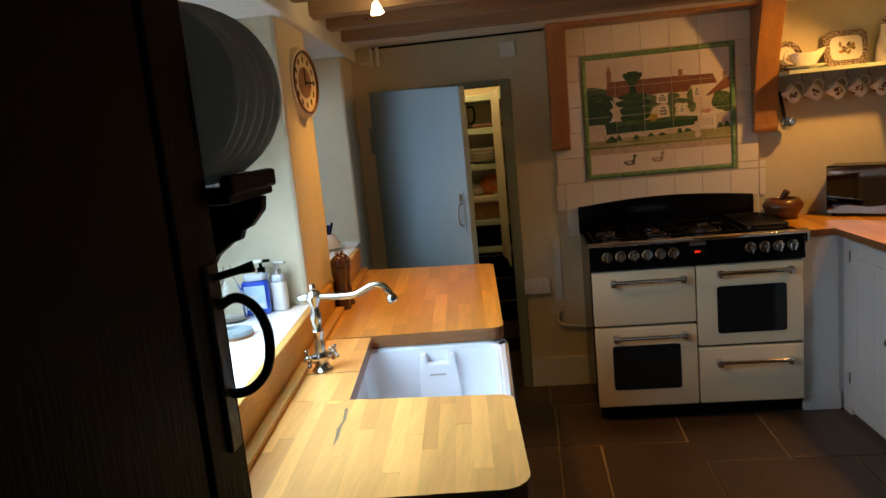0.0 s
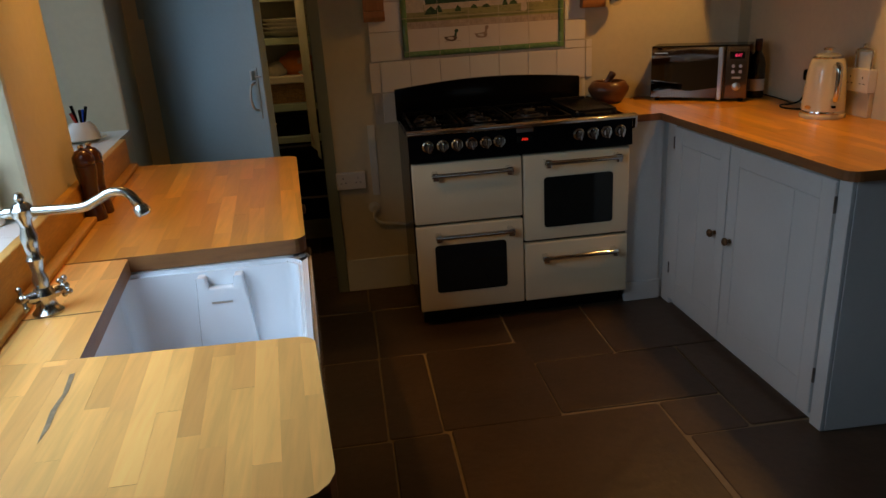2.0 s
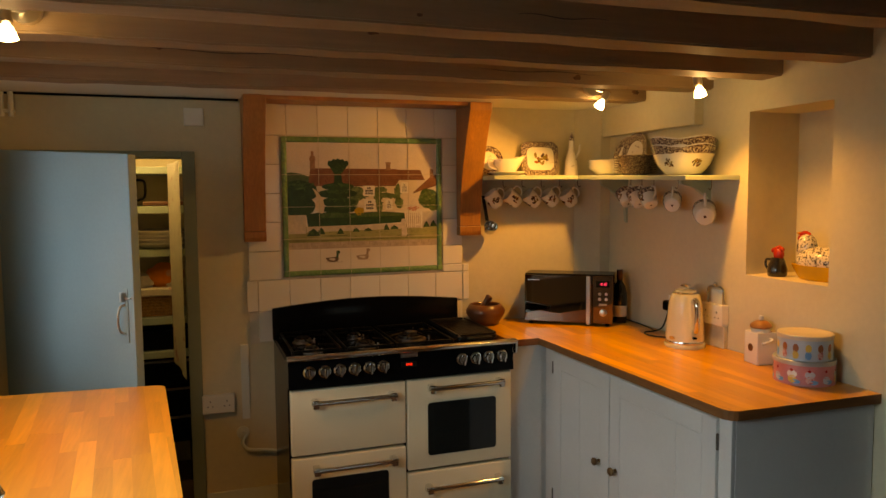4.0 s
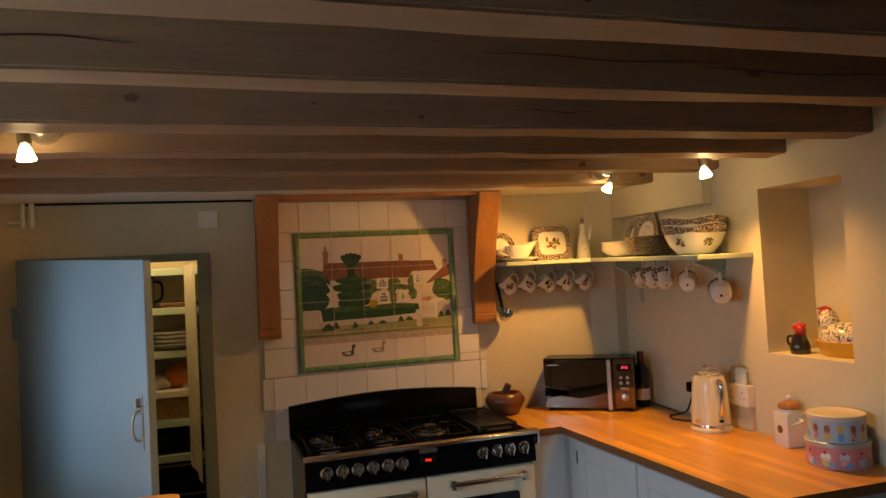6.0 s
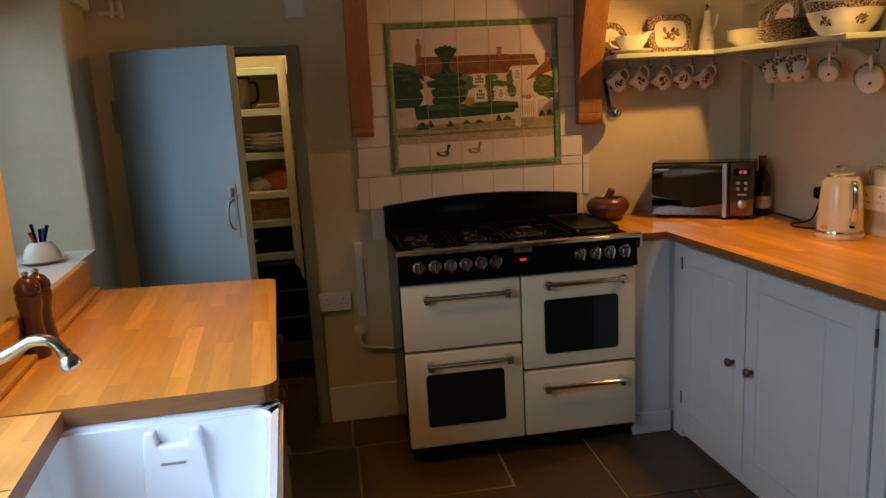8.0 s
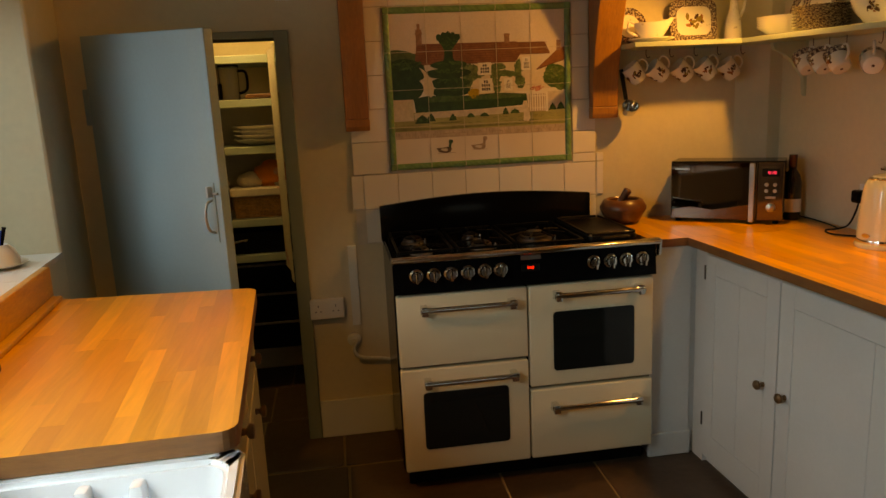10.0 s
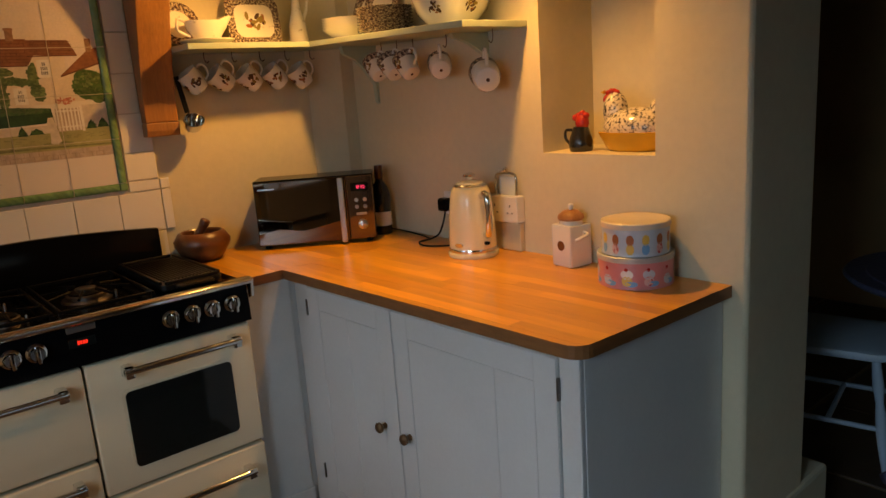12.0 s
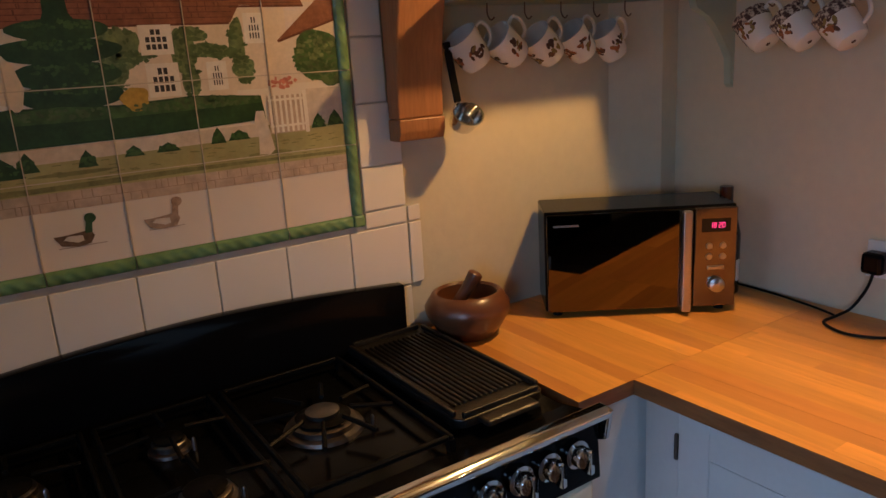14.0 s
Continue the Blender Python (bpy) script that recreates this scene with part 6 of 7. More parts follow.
def tin(name, label, at, r, h, body, lid, art):
    t = thing(name, label, "tin", at, group="stacked cake tins")
    part("body", lathe([(0, 0), (r, 0), (r + 0.001, 0.002), (r, 0.006), (r, h - 0.016), (0, h - 0.016)], 48), body, t, "", True)
    part("lid", lathe([(0, h - 0.016), (r + 0.0025, h - 0.016), (r + 0.003, h - 0.012), (r + 0.0025, h - 0.002), (r, h), (r - 0.004, h - 0.001), (r - 0.006, h - 0.002), (0, h - 0.001)], 48), lid, t, "", True)
    for (ang, z, wr, wh, m) in art:
        b = bmesh.new()
        n, rr = 14, r + 0.0008
        c = b.verts.new((rr * math.cos(ang), rr * math.sin(ang), z))
        ring = [b.verts.new((rr * math.cos(ang + wr / r * math.cos(2 * math.pi * k / n)), rr * math.sin(ang + wr / r * math.cos(2 * math.pi * k / n)), z + wh * math.sin(2 * math.pi * k / n))) for k in range(n)]
        for k in range(n):
            b.faces.new((c, ring[k], ring[(k + 1) % n]))
        part("printed_motif", b, m, t)
    return t


PINK = mat("pink_print", (0.60, 0.22, 0.22), 0.35, var=0.15, scale=14, coat=0.2)
PALE_BLUE = mat("pale_blue_print", (0.48, 0.56, 0.62), 0.35, var=0.1, scale=14, coat=0.2)
TIN_LID = mat("printed_tin_lid", (0.70, 0.60, 0.44), 0.35, var=0.05, scale=10, dirt=(0.58, 0.28, 0.15), dirt_scale=14, dirt_at=0.60, coat=0.2)
TIN_RIM = mat("grey_tin_lid", (0.42, 0.45, 0.43), 0.3, 0.3, var=0.05)
CUPB = mat("cup_blue", (0.14, 0.36, 0.60), 0.35)
EGG = mat("egg_brown", (0.36, 0.12, 0.04), 0.35)
CUPR = mat("cup_dots", (0.66, 0.42, 0.38), 0.35, dirt=(0.45, 0.04, 0.05), dirt_scale=120, dirt_at=0.5)
CUPY = mat("cup_yellow", (0.70, 0.48, 0.10), 0.35)
art1, art2 = [], []
for i in range(14):
    a = 2 * math.pi * i / 14
    art1.append((a, 0.021, 0.0105, 0.015, (CUPB, CUPR, CUPY)[i % 3]))
    art1.append((a, 0.045, 0.0100, 0.015, EGG if i % 3 else CUPY))
for i in range(11):
    a = 2 * math.pi * i / 11 + 0.1
    art2.append((a + 0.12, 0.016, 0.016, 0.008, CUPB))
    art2.append((a, 0.024, 0.014, 0.014, (CUPY, CUPR, PALE_BLUE)[i % 3]))
    art2.append((a, 0.042, 0.017, 0.013, (CHINA, PALE_BLUE, PINK)[i % 3]))
    art2.append((a - 0.02, 0.055, 0.005, 0.005, RED))
tin("cake_tin", "round pink cake tin printed with cupcakes", (2.198, 2.428, RZ1), 0.101, 0.088, PINK, TIN_RIM, art2)
tin("cake_tin", "round pale blue cake tin printed with egg cups", (2.194, 2.424, RZ1 + 0.088), 0.090, 0.088, PALE_BLUE, TIN_LID, art1)

# ---------------------------------------------------------------- niche figures: plain hen-shaped dish and jug
SPECKLE = mat("speckled_glaze", (0.70, 0.62, 0.48), 0.22, dirt=(0.03, 0.025, 0.02), dirt_scale=120, dirt_at=0.47, coat=0.3)
hen = thing("hen_dish", "speckled pottery hen dish on a yellow bowl in the niche", "dish", (2.430, 2.580, NZ0), 0)
hen.scale = (1.1, 1.1, 1.1)
part("bowl", lathe([(0, 0), (0.060, 0), (0.066, 0.004), (0.085, 0.045), (0.088, 0.052), (0.084, 0.053), (0, 0.045)], 32, m=Matrix.Diagonal((0.85, 1.35, 1, 1))), YELLOW, hen, "yellow ribbed bowl", True)
b = ball(0.078, (0, 0, 0.064), (0.85, 1.30, 0.68), seg=24)
ball(0.042, (0, 0.068, 0.108), (0.8, 0.85, 1.25), b, 18)
ball(0.045, (0, -0.085, 0.100), (0.5, 1.0, 1.0), b, 18)
part("lid", b, SPECKLE, hen, "black and cream speckled lid", True)
b = ball(0.017, (0, 0.092, 0.140), (0.7, 1, 0.9), seg=14)
for i in range(4):
    ball(0.008, (0, 0.062 + i * 0.010, 0.164 - abs(i - 1.5) * 0.004), bm=b, seg=10)
part("comb", b, RED, hen, "red glazed top", True)
part("tip", lathe([(0, 0), (0.006, 0), (0, 0.016)], 10, (0, 0.104, 0.160), m=Matrix.Rotation(radians(-90), 4, "X")), YELLOW, hen, "", True)
jg = thing("cockerel_jug", "small black glazed jug with a red top in the niche", "jug", (2.372, 2.745, NZ0))
part("body", lathe([(0, 0), (0.034, 0), (0.038, 0.010), (0.038, 0.032), (0.028, 0.062), (0.024, 0.076), (0, 0.080)], 26), BLACK_GLAZE, jg, "", True)
b = ball(0.024, (0, -0.006, 0.090), (0.8, 1, 1.1), seg=14)
for i in range(4):
    ball(0.011, (0, -0.022 + i * 0.014, 0.116 - abs(i - 1) * 0.006), bm=b, seg=10)
part("top", b, RED, jg, "", True)
part("handle", tube([(0, 0.030, 0.065), (0, 0.058, 0.064), (0, 0.062, 0.040), (0, 0.036, 0.014)], 0.005, 10, smooth_steps=5), BLACK_GLAZE, jg, "", True)
fg = thing("dark_figurine", "small dark pottery bird at the back of the niche", "figurine", (2.520, 2.500, NZ0))
b = lathe([(0, 0), (0.028, 0), (0.030, 0.05), (0.016, 0.12), (0.014, 0.16), (0, 0.165)], 16)
ball(0.018, (0, 0, 0.172), bm=b, seg=12)
part("figure", b, BLACK_GLAZE, fg, "", True)

# ---------------------------------------------------------------- crockery shelf
SZ = 1.676
shelf = thing("crockery_shelf", "pale sage painted corner shelf on shaped brackets", "shelf")


def shelf_z(y):
    return SZ - 0.020 * max(0, (3.74 - y)) / 0.86


part("board", prism([(1.556, 3.740), (2.025, 3.740), (2.130, BACK - 0.0005), (1.556, BACK - 0.0005)], SZ - 0.020, SZ, 0.002), SHELF_GREEN, shelf)
part("board", prism([(2.0255, 3.739), (2.0255, 2.885), (RIGHT - 0.0005, 2.885), (RIGHT - 0.0005, 3.872), (2.235, 3.872), (2.131, 3.955)], lambda p: shelf_z(p[1]) - 0.020, lambda p: shelf_z(p[1]), 0.002), SHELF_GREEN, shelf)
prof = [(0.0, 0.0), (-0.16, 0.0), (-0.155, -0.02)] + [(-0.15 + 0.135 * (i / 6) ** 0.6, -0.03 - 0.12 * (i / 6)) for i in range(7)] + [(-0.010, -0.215), (0.0, -0.225)]
part("bracket", prism([(RIGHT - 0.001 + u, SZ - 0.024 + v) for u, v in prof], 3.700, 3.720, axis="y"), SHELF_GREEN, shelf, "shaped shelf bracket")
part("bracket", prism([(RIGHT - 0.001 + u, shelf_z(3.0) - 0.022 + v * 0.5) for u, v in prof], 3.060, 3.080, axis="y"), SHELF_GREEN, shelf, "shaped shelf bracket")

TRANSFER = mat("brown_transfer_china", (0.60, 0.50, 0.39), 0.15, dirt=(0.085, 0.048, 0.042), dirt_scale=150, dirt_at=0.40, coat=0.4)
SPRIG = mat("sprigged_china", (0.80, 0.75, 0.65), 0.15, dirt=(0.20, 0.12, 0.06), dirt_scale=42, dirt_at=0.62, coat=0.4)


S_BROWN = mat("brown_print_ink", (0.10, 0.055, 0.035), 0.25)
S_OLIVE = mat("olive_print_ink", (0.26, 0.19, 0.06), 0.25)
S_RUST = mat("rust_print_ink", (0.34, 0.13, 0.05), 0.25)


def sprig(parent, radius, ang, z, size, seed, name="printed_sprig"):
    """A little printed bouquet that follows a turned surface; radius gives the surface at a height."""
    r = random.Random(seed)
    b = bmesh.new()
    for k in range(13):
        a, d = r.uniform(0, 2 * math.pi), size * 0.75 * math.sqrt(r.random())
        cu, cv = d * math.cos(a) * 1.1, d * math.sin(a) * 0.9
        pr, tilt = size * r.uniform(0.22, 0.42), r.uniform(0, math.pi)
        lift = 0.0005 + 0.00003 * k
        vs = []
        for j in range(8):
            q = 2 * math.pi * j / 8
            x, y = pr * math.cos(q), pr * 0.5 * math.sin(q)
            pu, pv = cu + x * math.cos(tilt) - y * math.sin(tilt), cv + x * math.sin(tilt) + y * math.cos(tilt)
            rr = radius(z + pv) + lift
            vs.append(b.verts.new((rr * math.cos(ang + pu / rr), rr * math.sin(ang + pu / rr), z + pv)))
        b.faces.new(vs).material_index = r.choice((0, 0, 1, 2))
    part(name, b, [S_BROWN, S_OLIVE, S_RUST], parent)


def mug(at, yaw, tilt, name_label, rimmed=False):
    """A mug hung by its handle: the handle up, the open end tipped down and away."""
    t = thing("mug", name_label, "mug", at, group="hanging mugs")
    t.rotation_euler = (radians(tilt), 0, radians(yaw))
    t.scale = (1.05, 1.05, 1.05)
    cup_ = part("cup", lathe([(0, -0.040), (0.024, -0.040), (0.030, -0.037), (0.0345, -0.026), (0.037, 0.0), (0.040, 0.040), (0.0375, 0.040), (0.034, 0.0), (0.027, -0.033), (0, -0.035)], 30), CHINA, t, "", True)
    part("handle", tube([(0, 0.036, 0.026), (0, 0.058, 0.026), (0, 0.066, 0.006), (0, 0.055, -0.018), (0, 0.033, -0.024)], 0.0045, 8, smooth_steps=5), CHINA, t, "", True)

    def wall(z):
        return 0.037 + 0.075 * z
    seed = round(1000 * (at[0] + 3 * at[1]))
    for k, ang in enumerate((-0.1, math.pi + 0.1, -math.pi / 2)):
        sprig(cup_, wall, ang, 0.002, 0.024, seed + k)
    if rimmed:
        part("printed_rim", lathe([(0.0385, 0.014), (0.0396, 0.028), (0.0405, 0.0395)], 30), TRANSFER, cup_, "brown printed rim", True)
    part("base_mark", lathe([(0, -0.0405), (0.005, -0.0405), (0.005, -0.0400), (0, -0.0400)], 12), S_BROWN, cup_)
    return t


HUNG = "white china mug with brown sprig hanging from a hook"
for i, mx in enumerate((1.634, 1.742, 1.854, 1.962, 2.072)):
    t = mug((mx - 0.012, 3.897, 1.556 + 0.003 * (i % 2)), 0, 0, HUNG)
    q = radians(45 + 5 * ((i * 3) % 4) - 6)
    up, out = Vector((-math.sin(q), 0, math.cos(q))), Vector((math.cos(q), -0.1, math.sin(q))).normalized()
    t.rotation_euler = Matrix((out.cross(up), out, up)).transposed().to_euler()
    whole("cup_hook", tube([(mx + 0.034, 3.885, SZ - 0.021), (mx + 0.034, 3.885, SZ - 0.045), (mx + 0.040, 3.880, SZ - 0.058), (mx + 0.048, 3.878, SZ - 0.052)], 0.0018, 6, smooth_steps=4), BRASS, "small brass cup hook under the shelf", "hook", group="cup hooks", smooth=True)
for i, my in enumerate((3.575, 3.480, 3.385, 3.205, 2.985)):
    z = shelf_z(my) - 0.112 - (0.0, 0.0, 0.0, 0.010, 0.050)[i]
    t = mug((2.205, my, z), 0, 0, HUNG, True)
    if i < 3:
        q = radians(42 + 4 * (i % 2))
        up, out = Vector((0.1, math.sin(q), math.cos(q))).normalized(), Vector((0, -math.cos(q), math.sin(q)))
    else:
        # turned on its hook, the foot towards the room
        up = Vector((0.52, 0.70, 0.32 if i == 3 else 0.24)).normalized()
        out = (Vector((0, 0, 1)) - up * up.z).normalized()
    t.rotation_euler = Matrix((out.cross(up).normalized(), out, up)).transposed().to_euler()
    if i == 4:
        t.scale = (1.25, 1.25, 1.25)
    whole("cup_hook", tube([(2.205, my - 0.04, shelf_z(my) - 0.021), (2.205, my - 0.04, shelf_z(my) - 0.05), (2.205, my - 0.032, shelf_z(my) - 0.062), (2.205, my - 0.022, shelf_z(my) - 0.055)], 0.0018, 6, smooth_steps=4), BRASS, "small brass cup hook under the shelf", "hook", group="cup hooks", smooth=True)


def flat_plate(r):
    return lathe([(0, 0), (r * 0.58, 0), (r * 0.64, 0.003), (r * 0.98, 0.013), (r, 0.016), (r * 0.97, 0.017), (r * 0.62, 0.008), (0, 0.006)], 40)


def stood(name, label, r, at, m, centre=0.62):
    t = thing(name, label, "plate", at)
    t.rotation_euler = m.to_euler()
    part("plate", flat_plate(r), TRANSFER, t, "", True)
    part("centre", lathe([(0, 0.0075), (r * centre, 0.0095), (0, 0.0098)], 36), SPRIG, t, "pale centre with a printed scene")
    return t


TO_FRONT = Matrix.Rotation(radians(78), 3, "X")
stood("saucer", "brown transfer-printed saucer leaning on the wall", 0.078, (1.605, 3.930, SZ + 0.078), TO_FRONT)
TO_LEFT = Matrix.Rotation(radians(-78), 3, "Y")
stood("dinner_plate", "brown transfer-printed plate leaning on the wall", 0.108, (2.272, 3.590, shelf_z(3.59) + 0.107), TO_LEFT)
stood("dinner_plate", "brown transfer-printed plate leaning behind another", 0.100, (2.282, 3.690, shelf_z(3.69) + 0.099), TO_LEFT)
pl = thing("square_platter", "square brown transfer platter standing on the shelf", "platter", (1.900, 3.905, SZ + 0.001))
pl.scale = (1.12, 1.0, 1.12)
pl.rotation_euler = (radians(-8), 0, 0)
part("platter", prism(rounded([(-0.098, 0), (0.098, 0), (0.098, 0.165), (-0.098, 0.165)], [0.035] * 4, 5), 0, 0.012, 0.004, axis="y"), TRANSFER, pl, "", True)
part("centre", prism(rounded([(-0.070, 0.028), (0.070, 0.028), (0.070, 0.137), (-0.070, 0.137)], [0.03] * 4, 5), -0.0012, 0.0, axis="y"), SPRIG, pl, "printed country scene")
rm = random.Random(6)
for k in range(16):
    # overlapping printed strokes of a country scene
    a, d = rm.uniform(0, 2 * math.pi), math.sqrt(rm.random())
    mx, mz, mr, ti = 0.042 * d * math.cos(a), 0.082 + 0.024 * d * math.sin(a), rm.uniform(0.006, 0.015), rm.uniform(0, math.pi)
    ring = [(mx + mr * math.cos(q) * math.cos(ti) - 0.5 * mr * math.sin(q) * math.sin(ti), mz + mr * math.cos(q) * math.sin(ti) + 0.5 * mr * math.sin(q) * math.cos(ti)) for q in (2 * math.pi * j / 9 for j in range(9))]
    part("motif", prism(ring, -0.0016 - 0.00004 * k, -0.0013, axis="y"), (S_BROWN, S_OLIVE, S_RUST, S_OLIVE)[k % 4], pl)
gb = thing("sauce_boat", "white china sauce boat with brown sprigs on its stand", "sauce boat", (1.682, 3.865, SZ))
gb.scale = (1.2, 1.1, 1.3)
part("stand", flat_plate(0.082), CHINA, gb, "", True)
b = lathe([(0, 0.009), (0.026, 0.009), (0.030, 0.016), (0.048, 0.045), (0.050, 0.066), (0.047, 0.066), (0.044, 0.045), (0, 0.018)], 28, m=Matrix.Diagonal((1.25, 0.8, 1, 1)))
for v in b.verts:
    if v.co.z > 0.05 and v.co.x > 0.03:
        v.co.x += 0.022
        v.co.z += 0.012
part("boat", b, SPRIG, gb, "", True)
part("handle", tube([(-0.055, 0, 0.060), (-0.082, 0, 0.070), (-0.085, 0, 0.040), (-0.050, 0, 0.026)], 0.004, 8, smooth_steps=5), CHINA, gb, "", True)
oil = thing("oil_bottle", "slim white china oil bottle with stopper and spout", "bottle", (2.066, 3.885, SZ))
oil.scale = (1.1, 1.1, 1.12)
part("bottle", lathe([(0, 0), (0.034, 0), (0.035, 0.01), (0.030, 0.07), (0.016, 0.12), (0.012, 0.16), (0.014, 0.168), (0, 0.168)], 26), SPRIG, oil, "", True)
part("stopper", lathe([(0, 0.168), (0.012, 0.168), (0.011, 0.190), (0.006, 0.194), (0.006, 0.205), (0, 0.207)], 16), TRANSFER, oil, "", True)
part("spout", tube([(0.024, 0, 0.085), (0.040, 0, 0.115), (0.046, 0, 0.145), (0.052, 0, 0.150)], [0.007, 0.006, 0.005, 0.005], 8, smooth_steps=4), CHINA, oil, "", True)


def shelf_stack(name, label, y, x, r, count, step, deep, material):
    t = thing(name, label, "crockery", (x, y, shelf_z(y)))
    for i in range(count):
        z = i * step
        part("bowl", lathe([(0, z), (r * 0.5, z), (r * 0.55, z + 0.004), (r * 0.97, z + deep), (r, z + deep + 0.003), (r * 0.96, z + deep + 0.003), (r * 0.52, z + 0.009), (0, z + 0.007)], 36), material, t, "", True)
    return t


shelf_stack("soup_bowls", "stack of white soup bowls with thin brown rims", 3.680, 2.165, 0.100, 5, 0.0095, 0.036, CHINA)
shelf_stack("side_plates", "stack of brown-rimmed side plates on the shelf", 3.455, 2.175, 0.102, 8, 0.0110, 0.014, TRANSFER)
for i, (dz, rr) in enumerate(((0.0, 0.150), (0.034, 0.152))):
    t = thing("salad_bowl", "large fluted china bowl with brown transfer rim", "bowl", (2.185, 3.105, shelf_z(3.105) + dz), group="nested salad bowls")
    b = bmesh.new()
    prof = [(0.072, 0.0), (0.080, 0.004), (0.118, 0.045), (0.140, 0.090), (0.150, 0.122), (0.147, 0.124), (0.136, 0.090), (0.112, 0.047), (0.07, 0.012)]
    rings = []
    for r, z in prof:
        rings.append([b.verts.new((rr / 0.15 * r * (1 + 0.035 * (z / 0.12) * math.cos(4 * 2 * math.pi * k / 48)) * math.cos(2 * math.pi * k / 48),
                                   rr / 0.15 * r * (1 + 0.035 * (z / 0.12) * math.cos(4 * 2 * math.pi * k / 48)) * math.sin(2 * math.pi * k / 48),
                                   z + 0.006 * (z / 0.12) * math.cos(4 * 2 * math.pi * k / 48))) for k in range(48)])
    for p, q in zip(rings, rings[1:]):
        for k in range(48):
            b.faces.new((p[k], p[(k + 1) % 48], q[(k + 1) % 48], q[k]))
    b.faces.new(rings[0][::-1])
    b.faces.new(rings[-1])
    part("bowl", b, CHINA, t, "", True)
    bb = bmesh.new()
    ra, rc = [], []
    for k in range(49):
        f = 1 + 0.035 * 0.78 * math.cos(4 * 2 * math.pi * k / 48)
        g = 1 + 0.035 * 1.0 * math.cos(4 * 2 * math.pi * k / 48)
        q = 2 * math.pi * k / 48
        ra.append(bb.verts.new((rr / 0.15 * 0.1402 * f * math.cos(q), rr / 0.15 * 0.1402 * f * math.sin(q), 0.088)))
        rc.append(bb.verts.new((rr / 0.15 * 0.1520 * g * math.cos(q), rr / 0.15 * 0.1520 * g * math.sin(q), 0.119 + 0.006 * math.cos(4 * q))))
    for k in range(48):
        bb.faces.new((ra[k], ra[k + 1], rc[k + 1], rc[k]))
    part("printed_band", bb, TRANSFER, t, "dense brown transfer border")
    t.scale = (0.94, 0.94, 1.02)

    def bowl_wall(z):
        return rr / 0.15 * ((0.080 + 0.93 * (z - 0.004) if z < 0.045 else 0.118 + 0.49 * (z - 0.045)) + 0.0045)
    for k in range(6):
        sprig(t, bowl_wall, 2 * math.pi * k / 6 + 0.35, 0.050, 0.024, 300 + 10 * i + k)

# ---------------------------------------------------------------- black oak dresser, ring handle, plate shelf
dr = thing("dark_dresser", "tall black oak cupboard with wrought iron ring handle", "dresser")
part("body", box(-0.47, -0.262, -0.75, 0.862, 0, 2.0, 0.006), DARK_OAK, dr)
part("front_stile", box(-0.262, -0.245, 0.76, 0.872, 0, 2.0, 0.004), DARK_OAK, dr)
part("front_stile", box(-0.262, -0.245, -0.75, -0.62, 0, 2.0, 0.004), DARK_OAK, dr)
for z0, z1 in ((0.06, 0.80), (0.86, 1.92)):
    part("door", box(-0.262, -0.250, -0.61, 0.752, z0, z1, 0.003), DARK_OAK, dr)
part("latch_plate", box(-0.2455, -0.238, 0.815, 0.850, 1.12, 1.40, 0.003), IRON_BLACK, dr)
part("ring_handle", tube([(-0.240, 0.845, 1.335), (-0.215, 0.850, 1.345), (-0.190, 0.855, 1.325), (-0.178, 0.858, 1.285), (-0.185, 0.857, 1.235), (-0.212, 0.852, 1.205), (-0.240, 0.846, 1.200)], 0.0075, 10, smooth_steps=6), IRON_BLACK, dr, "black iron pull ring", True)
part("thumb_latch", tube([(-0.240, 0.84, 1.378), (-0.205, 0.85, 1.385), (-0.185, 0.855, 1.388)], [0.006, 0.006, 0.009], 8), IRON_BLACK, dr, "", True)
ps = thing("plate_shelf", "dark oak plate shelf with a scrolled end bracket", "shelf")
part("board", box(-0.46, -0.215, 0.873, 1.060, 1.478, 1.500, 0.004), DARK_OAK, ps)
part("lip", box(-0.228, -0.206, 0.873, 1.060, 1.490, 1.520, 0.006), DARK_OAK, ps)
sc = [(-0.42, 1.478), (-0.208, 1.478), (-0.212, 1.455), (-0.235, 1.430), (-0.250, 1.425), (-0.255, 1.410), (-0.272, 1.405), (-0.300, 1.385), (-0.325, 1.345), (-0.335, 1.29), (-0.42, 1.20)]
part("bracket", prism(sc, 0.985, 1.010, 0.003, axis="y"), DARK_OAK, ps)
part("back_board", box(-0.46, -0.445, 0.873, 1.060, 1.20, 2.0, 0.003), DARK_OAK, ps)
whole("price_card", prism([(-0.255, 0.905), (-0.205, 0.895), (-0.205, 0.935), (-0.258, 0.945)], 1.521, 1.5225), PAPER, "small white card on the plate shelf", "card")
for i in range(6):
    t = thing("dinner_plate", "grey-white stoneware plate standing in the rack", "plate", (-0.335 + 0.006 * i, 0.897 + 0.0205 * i, 1.645 - 0.0015 * (i % 2)), group="plates in the rack")
    t.rotation_euler = (radians(86), 0, radians(12))
    part("plate", flat_plate(0.143 - 0.0015 * (i % 2)), PLATE_GREY, t, "", True)

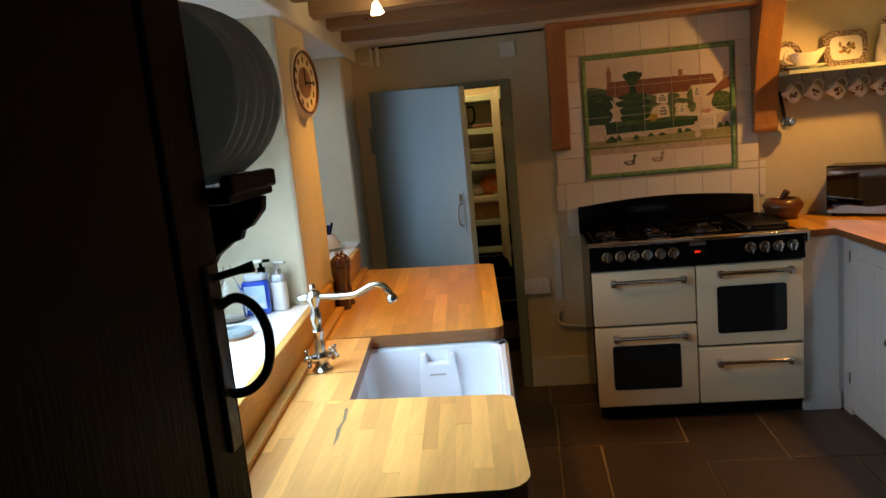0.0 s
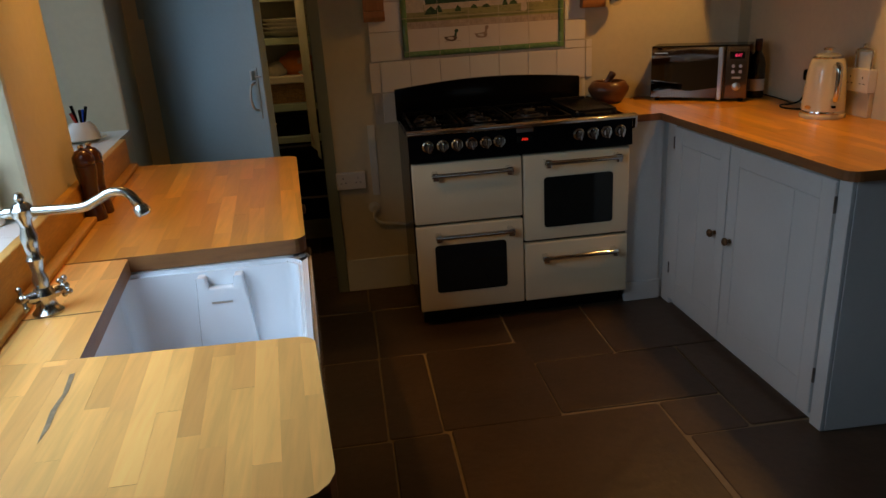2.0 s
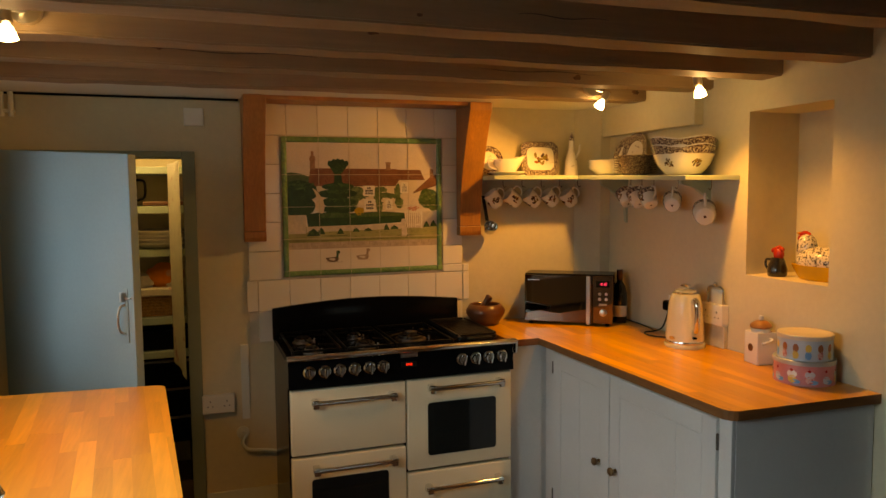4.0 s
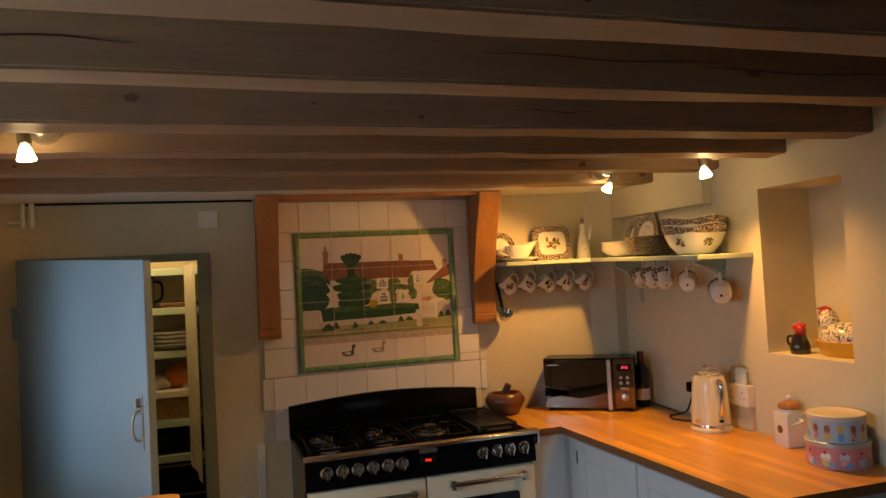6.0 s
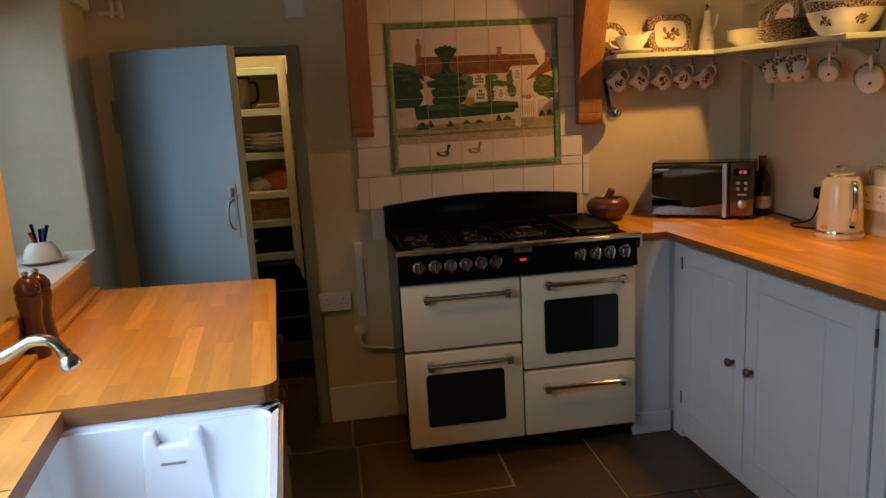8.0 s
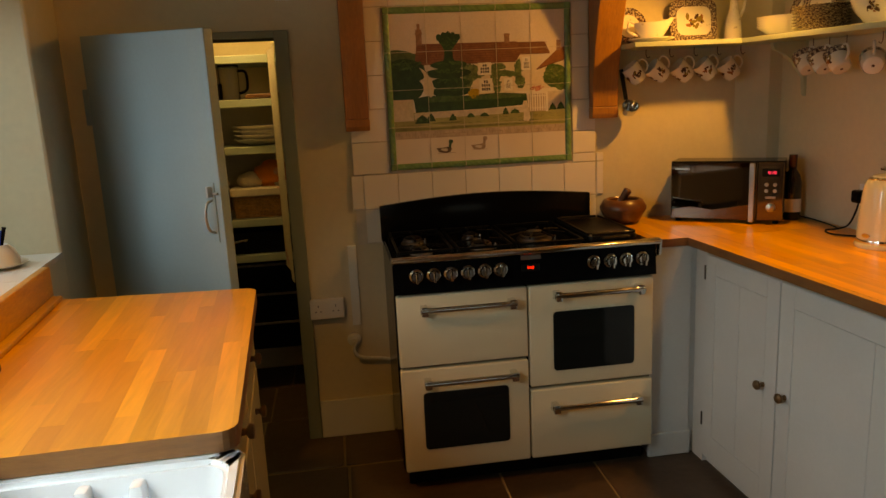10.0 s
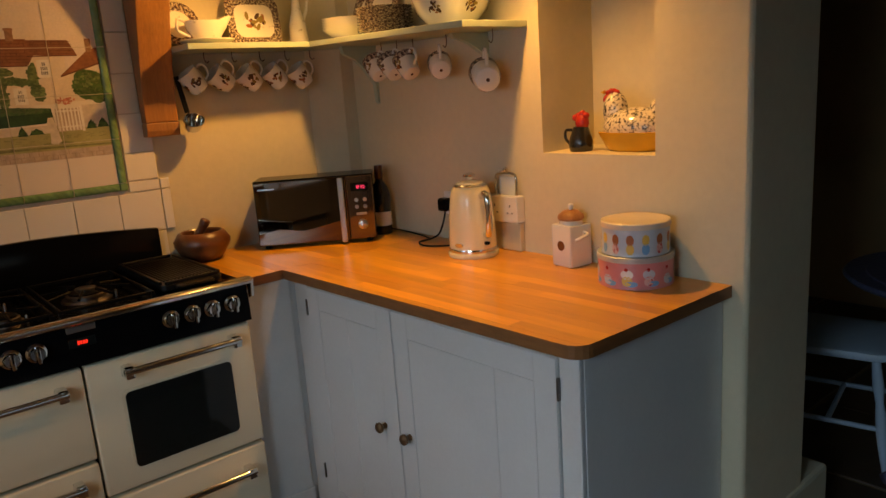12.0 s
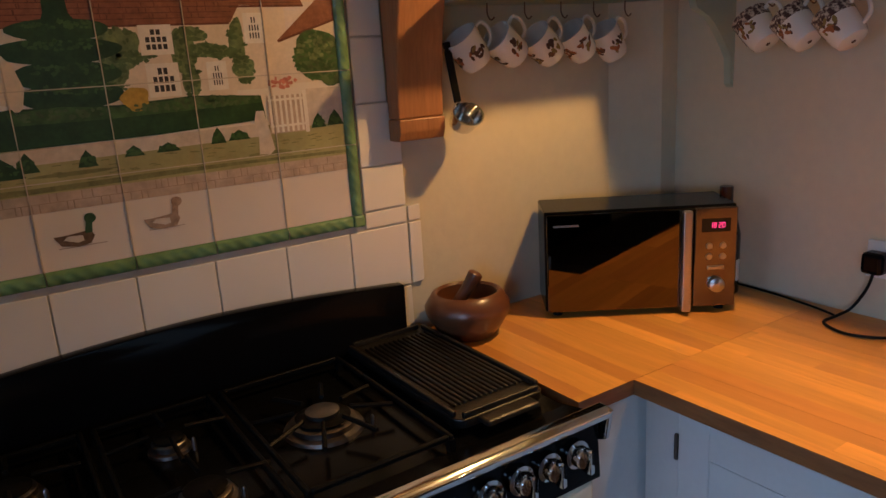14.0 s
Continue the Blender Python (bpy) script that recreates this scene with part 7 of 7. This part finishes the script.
# ---------------------------------------------------------------- dining end beyond the pier
tb = thing("round_table", "dark blue-black round pedestal table", "table", (3.385, 1.900, 0))
NAVY = mat("dark_navy_paint", (0.075, 0.085, 0.15), 0.3, var=0.3, scale=30, bump=0.5, bump_scale=50)
part("tabletop", lathe([(0, 0.715), (0.36, 0.715), (0.402, 0.722), (0.41, 0.732), (0.402, 0.742), (0.34, 0.740), (0.335, 0.744), (0, 0.744)], 56), NAVY, tb, "", True)
part("pedestal", lathe([(0, 0.04), (0.05, 0.04), (0.035, 0.15), (0.045, 0.35), (0.03, 0.45), (0.05, 0.65), (0.09, 0.715), (0, 0.715)], 20), NAVY, tb, "", True)
for a in range(3):
    q = math.radians(120 * a + 20)
    part("foot", tube([(0.03 * math.cos(q), 0.03 * math.sin(q), 0.14), (0.18 * math.cos(q), 0.18 * math.sin(q), 0.06), (0.29 * math.cos(q), 0.29 * math.sin(q), 0.02)], [0.03, 0.025, 0.02], 10, smooth_steps=4), NAVY, tb, "", True)
ch = thing("windsor_chair", "pale blue painted wooden kitchen chair", "chair", (3.370, 2.330, 0), 12)
part("seat", prism(rounded([(-0.20, -0.20), (0.20, -0.20), (0.21, 0.19), (-0.21, 0.19)], [0.07, 0.07, 0.05, 0.05], 5), 0.425, 0.458, 0.012), CHAIR_BLUE, ch, "", True)
legs = {}
for sx in (-1, 1):
    for sy in (-1, 1):
        legs[sx, sy] = ((sx * 0.15, sy * 0.14, 0.43), (sx * 0.205, sy * 0.20, 0.0))
        (a, b_) = legs[sx, sy]
        pts = [Vector(a).lerp(Vector(b_), k / 8) for k in range(9)]
        part("leg", tube(pts, [0.014, 0.017, 0.019, 0.013, 0.018, 0.020, 0.018, 0.014, 0.011], 12), CHAIR_BLUE, ch, "", True)
for sx in (-1, 1):
    part("stretcher", tube([Vector(legs[sx, -1][0]).lerp(Vector(legs[sx, -1][1]), 0.6), Vector(legs[sx, 1][0]).lerp(Vector(legs[sx, 1][1]), 0.6)], 0.010, 10), CHAIR_BLUE, ch, "", True)
part("stretcher", tube([(-0.183, 0, 0.172), (0.183, 0, 0.172)], 0.010, 10), CHAIR_BLUE, ch, "", True)
for i in range(6):
    x = -0.15 + 0.06 * i
    part("spindle", tube([(x, 0.165, 0.455), (x * 1.15, 0.235, 0.86)], 0.008, 8), CHAIR_BLUE, ch, "", True)
part("top_rail", tube([(-0.19, 0.225, 0.865), (-0.09, 0.243, 0.885), (0.09, 0.243, 0.885), (0.19, 0.225, 0.865)], 0.016, 10, smooth_steps=5), CHAIR_BLUE, ch, "", True)
cu = bmesh.new()
vs = []
for i in range(25):
    s = i / 24
    vs.append((cu.verts.new((4.55 + 0.03 * math.sin(i * 1.7), 2.05 + 0.45 * s, 0.95)), cu.verts.new((4.55 + 0.03 * math.sin(i * 1.7), 2.05 + 0.45 * s, 2.1))))
for a, b_ in zip(vs, vs[1:]):
    cu.faces.new((a[0], b_[0], b_[1], a[1]))
bmesh.ops.solidify(cu, geom=cu.faces[:], thickness=0.004)
whole("curtain", cu, mat("brown_floral_curtain", (0.11, 0.075, 0.05), 0.9, dirt=(0.03, 0.02, 0.018), dirt_scale=14, dirt_at=0.5), "dark patterned curtain hanging by the dining wall", "curtain", smooth=True)

# ---------------------------------------------------------------- flagstones
FLAGS = [(-0.12, 0.266, 3.158, 3.66), (0.277, 0.872, 3.158, 3.66), (0.884, 1.265, 2.953, 3.66), (1.277, 2.0, 2.953, 3.66),
         (-0.30, 0.266, 2.528, 3.147), (0.277, 0.466, 2.538, 3.147), (0.477, 0.907, 2.545, 3.147),
         (0.918, 1.522, 2.560, 2.942), (1.534, 2.05, 2.338, 2.942),
         (-0.30, 0.278, 1.75, 2.517), (0.290, 0.488, 1.86, 2.526), (0.500, 1.274, 1.85, 2.534), (1.286, 1.522, 2.334, 2.548), (1.300, 2.35, 1.85, 2.322)]
r = random.Random(9)
y = 1.84
rows_y = [1.84, 1.22, 0.65, 0.0, -0.62, -1.3, -1.9, -2.4]
for a, b_ in zip(rows_y, rows_y[1:]):
    x = -0.75 + r.uniform(-0.2, 0.1)
    while x < 5.2:
        w = r.uniform(0.42, 0.85)
        FLAGS.append((x, x + w - 0.015, b_ + 0.015, a - (0.10 if x < 0.5 and a == 1.84 else 0)))
        x += w
for a, b_ in ((1.85, 2.5), (2.52, 3.1), (3.12, 3.6)):
    x = 2.66
    while x < 5.2:
        w = r.uniform(0.45, 0.8)
        FLAGS.append((x, x + w - 0.015, a, b_))
        x += w
for a, b_ in ((3.675, 4.18), (4.195, 4.62), (4.635, 4.95)):
    x = -0.95
    while x < 0.4:
        w = r.uniform(0.35, 0.55)
        FLAGS.append((x, x + w - 0.013, a, b_))
        x += w
for x0, x1, y0, y1 in FLAGS:
    x0, x1, y0, y1 = x0 - 0.002, x1 + 0.002, y0 - 0.002, y1 + 0.002
    j = [(r.uniform(-0.003, 0.003), r.uniform(-0.003, 0.003)) for _ in range(4)]
    poly = rounded([(x0 + j[0][0], y0 + j[0][1]), (x1 + j[1][0], y0 + j[1][1]), (x1 + j[2][0], y1 + j[2][1]), (x0 + j[3][0], y1 + j[3][1])], [0.012] * 4, 2)
    part("flagstone", prism(poly, -0.03, r.uniform(-0.0035, 0.0005), 0.004), STONE, floor_ob)
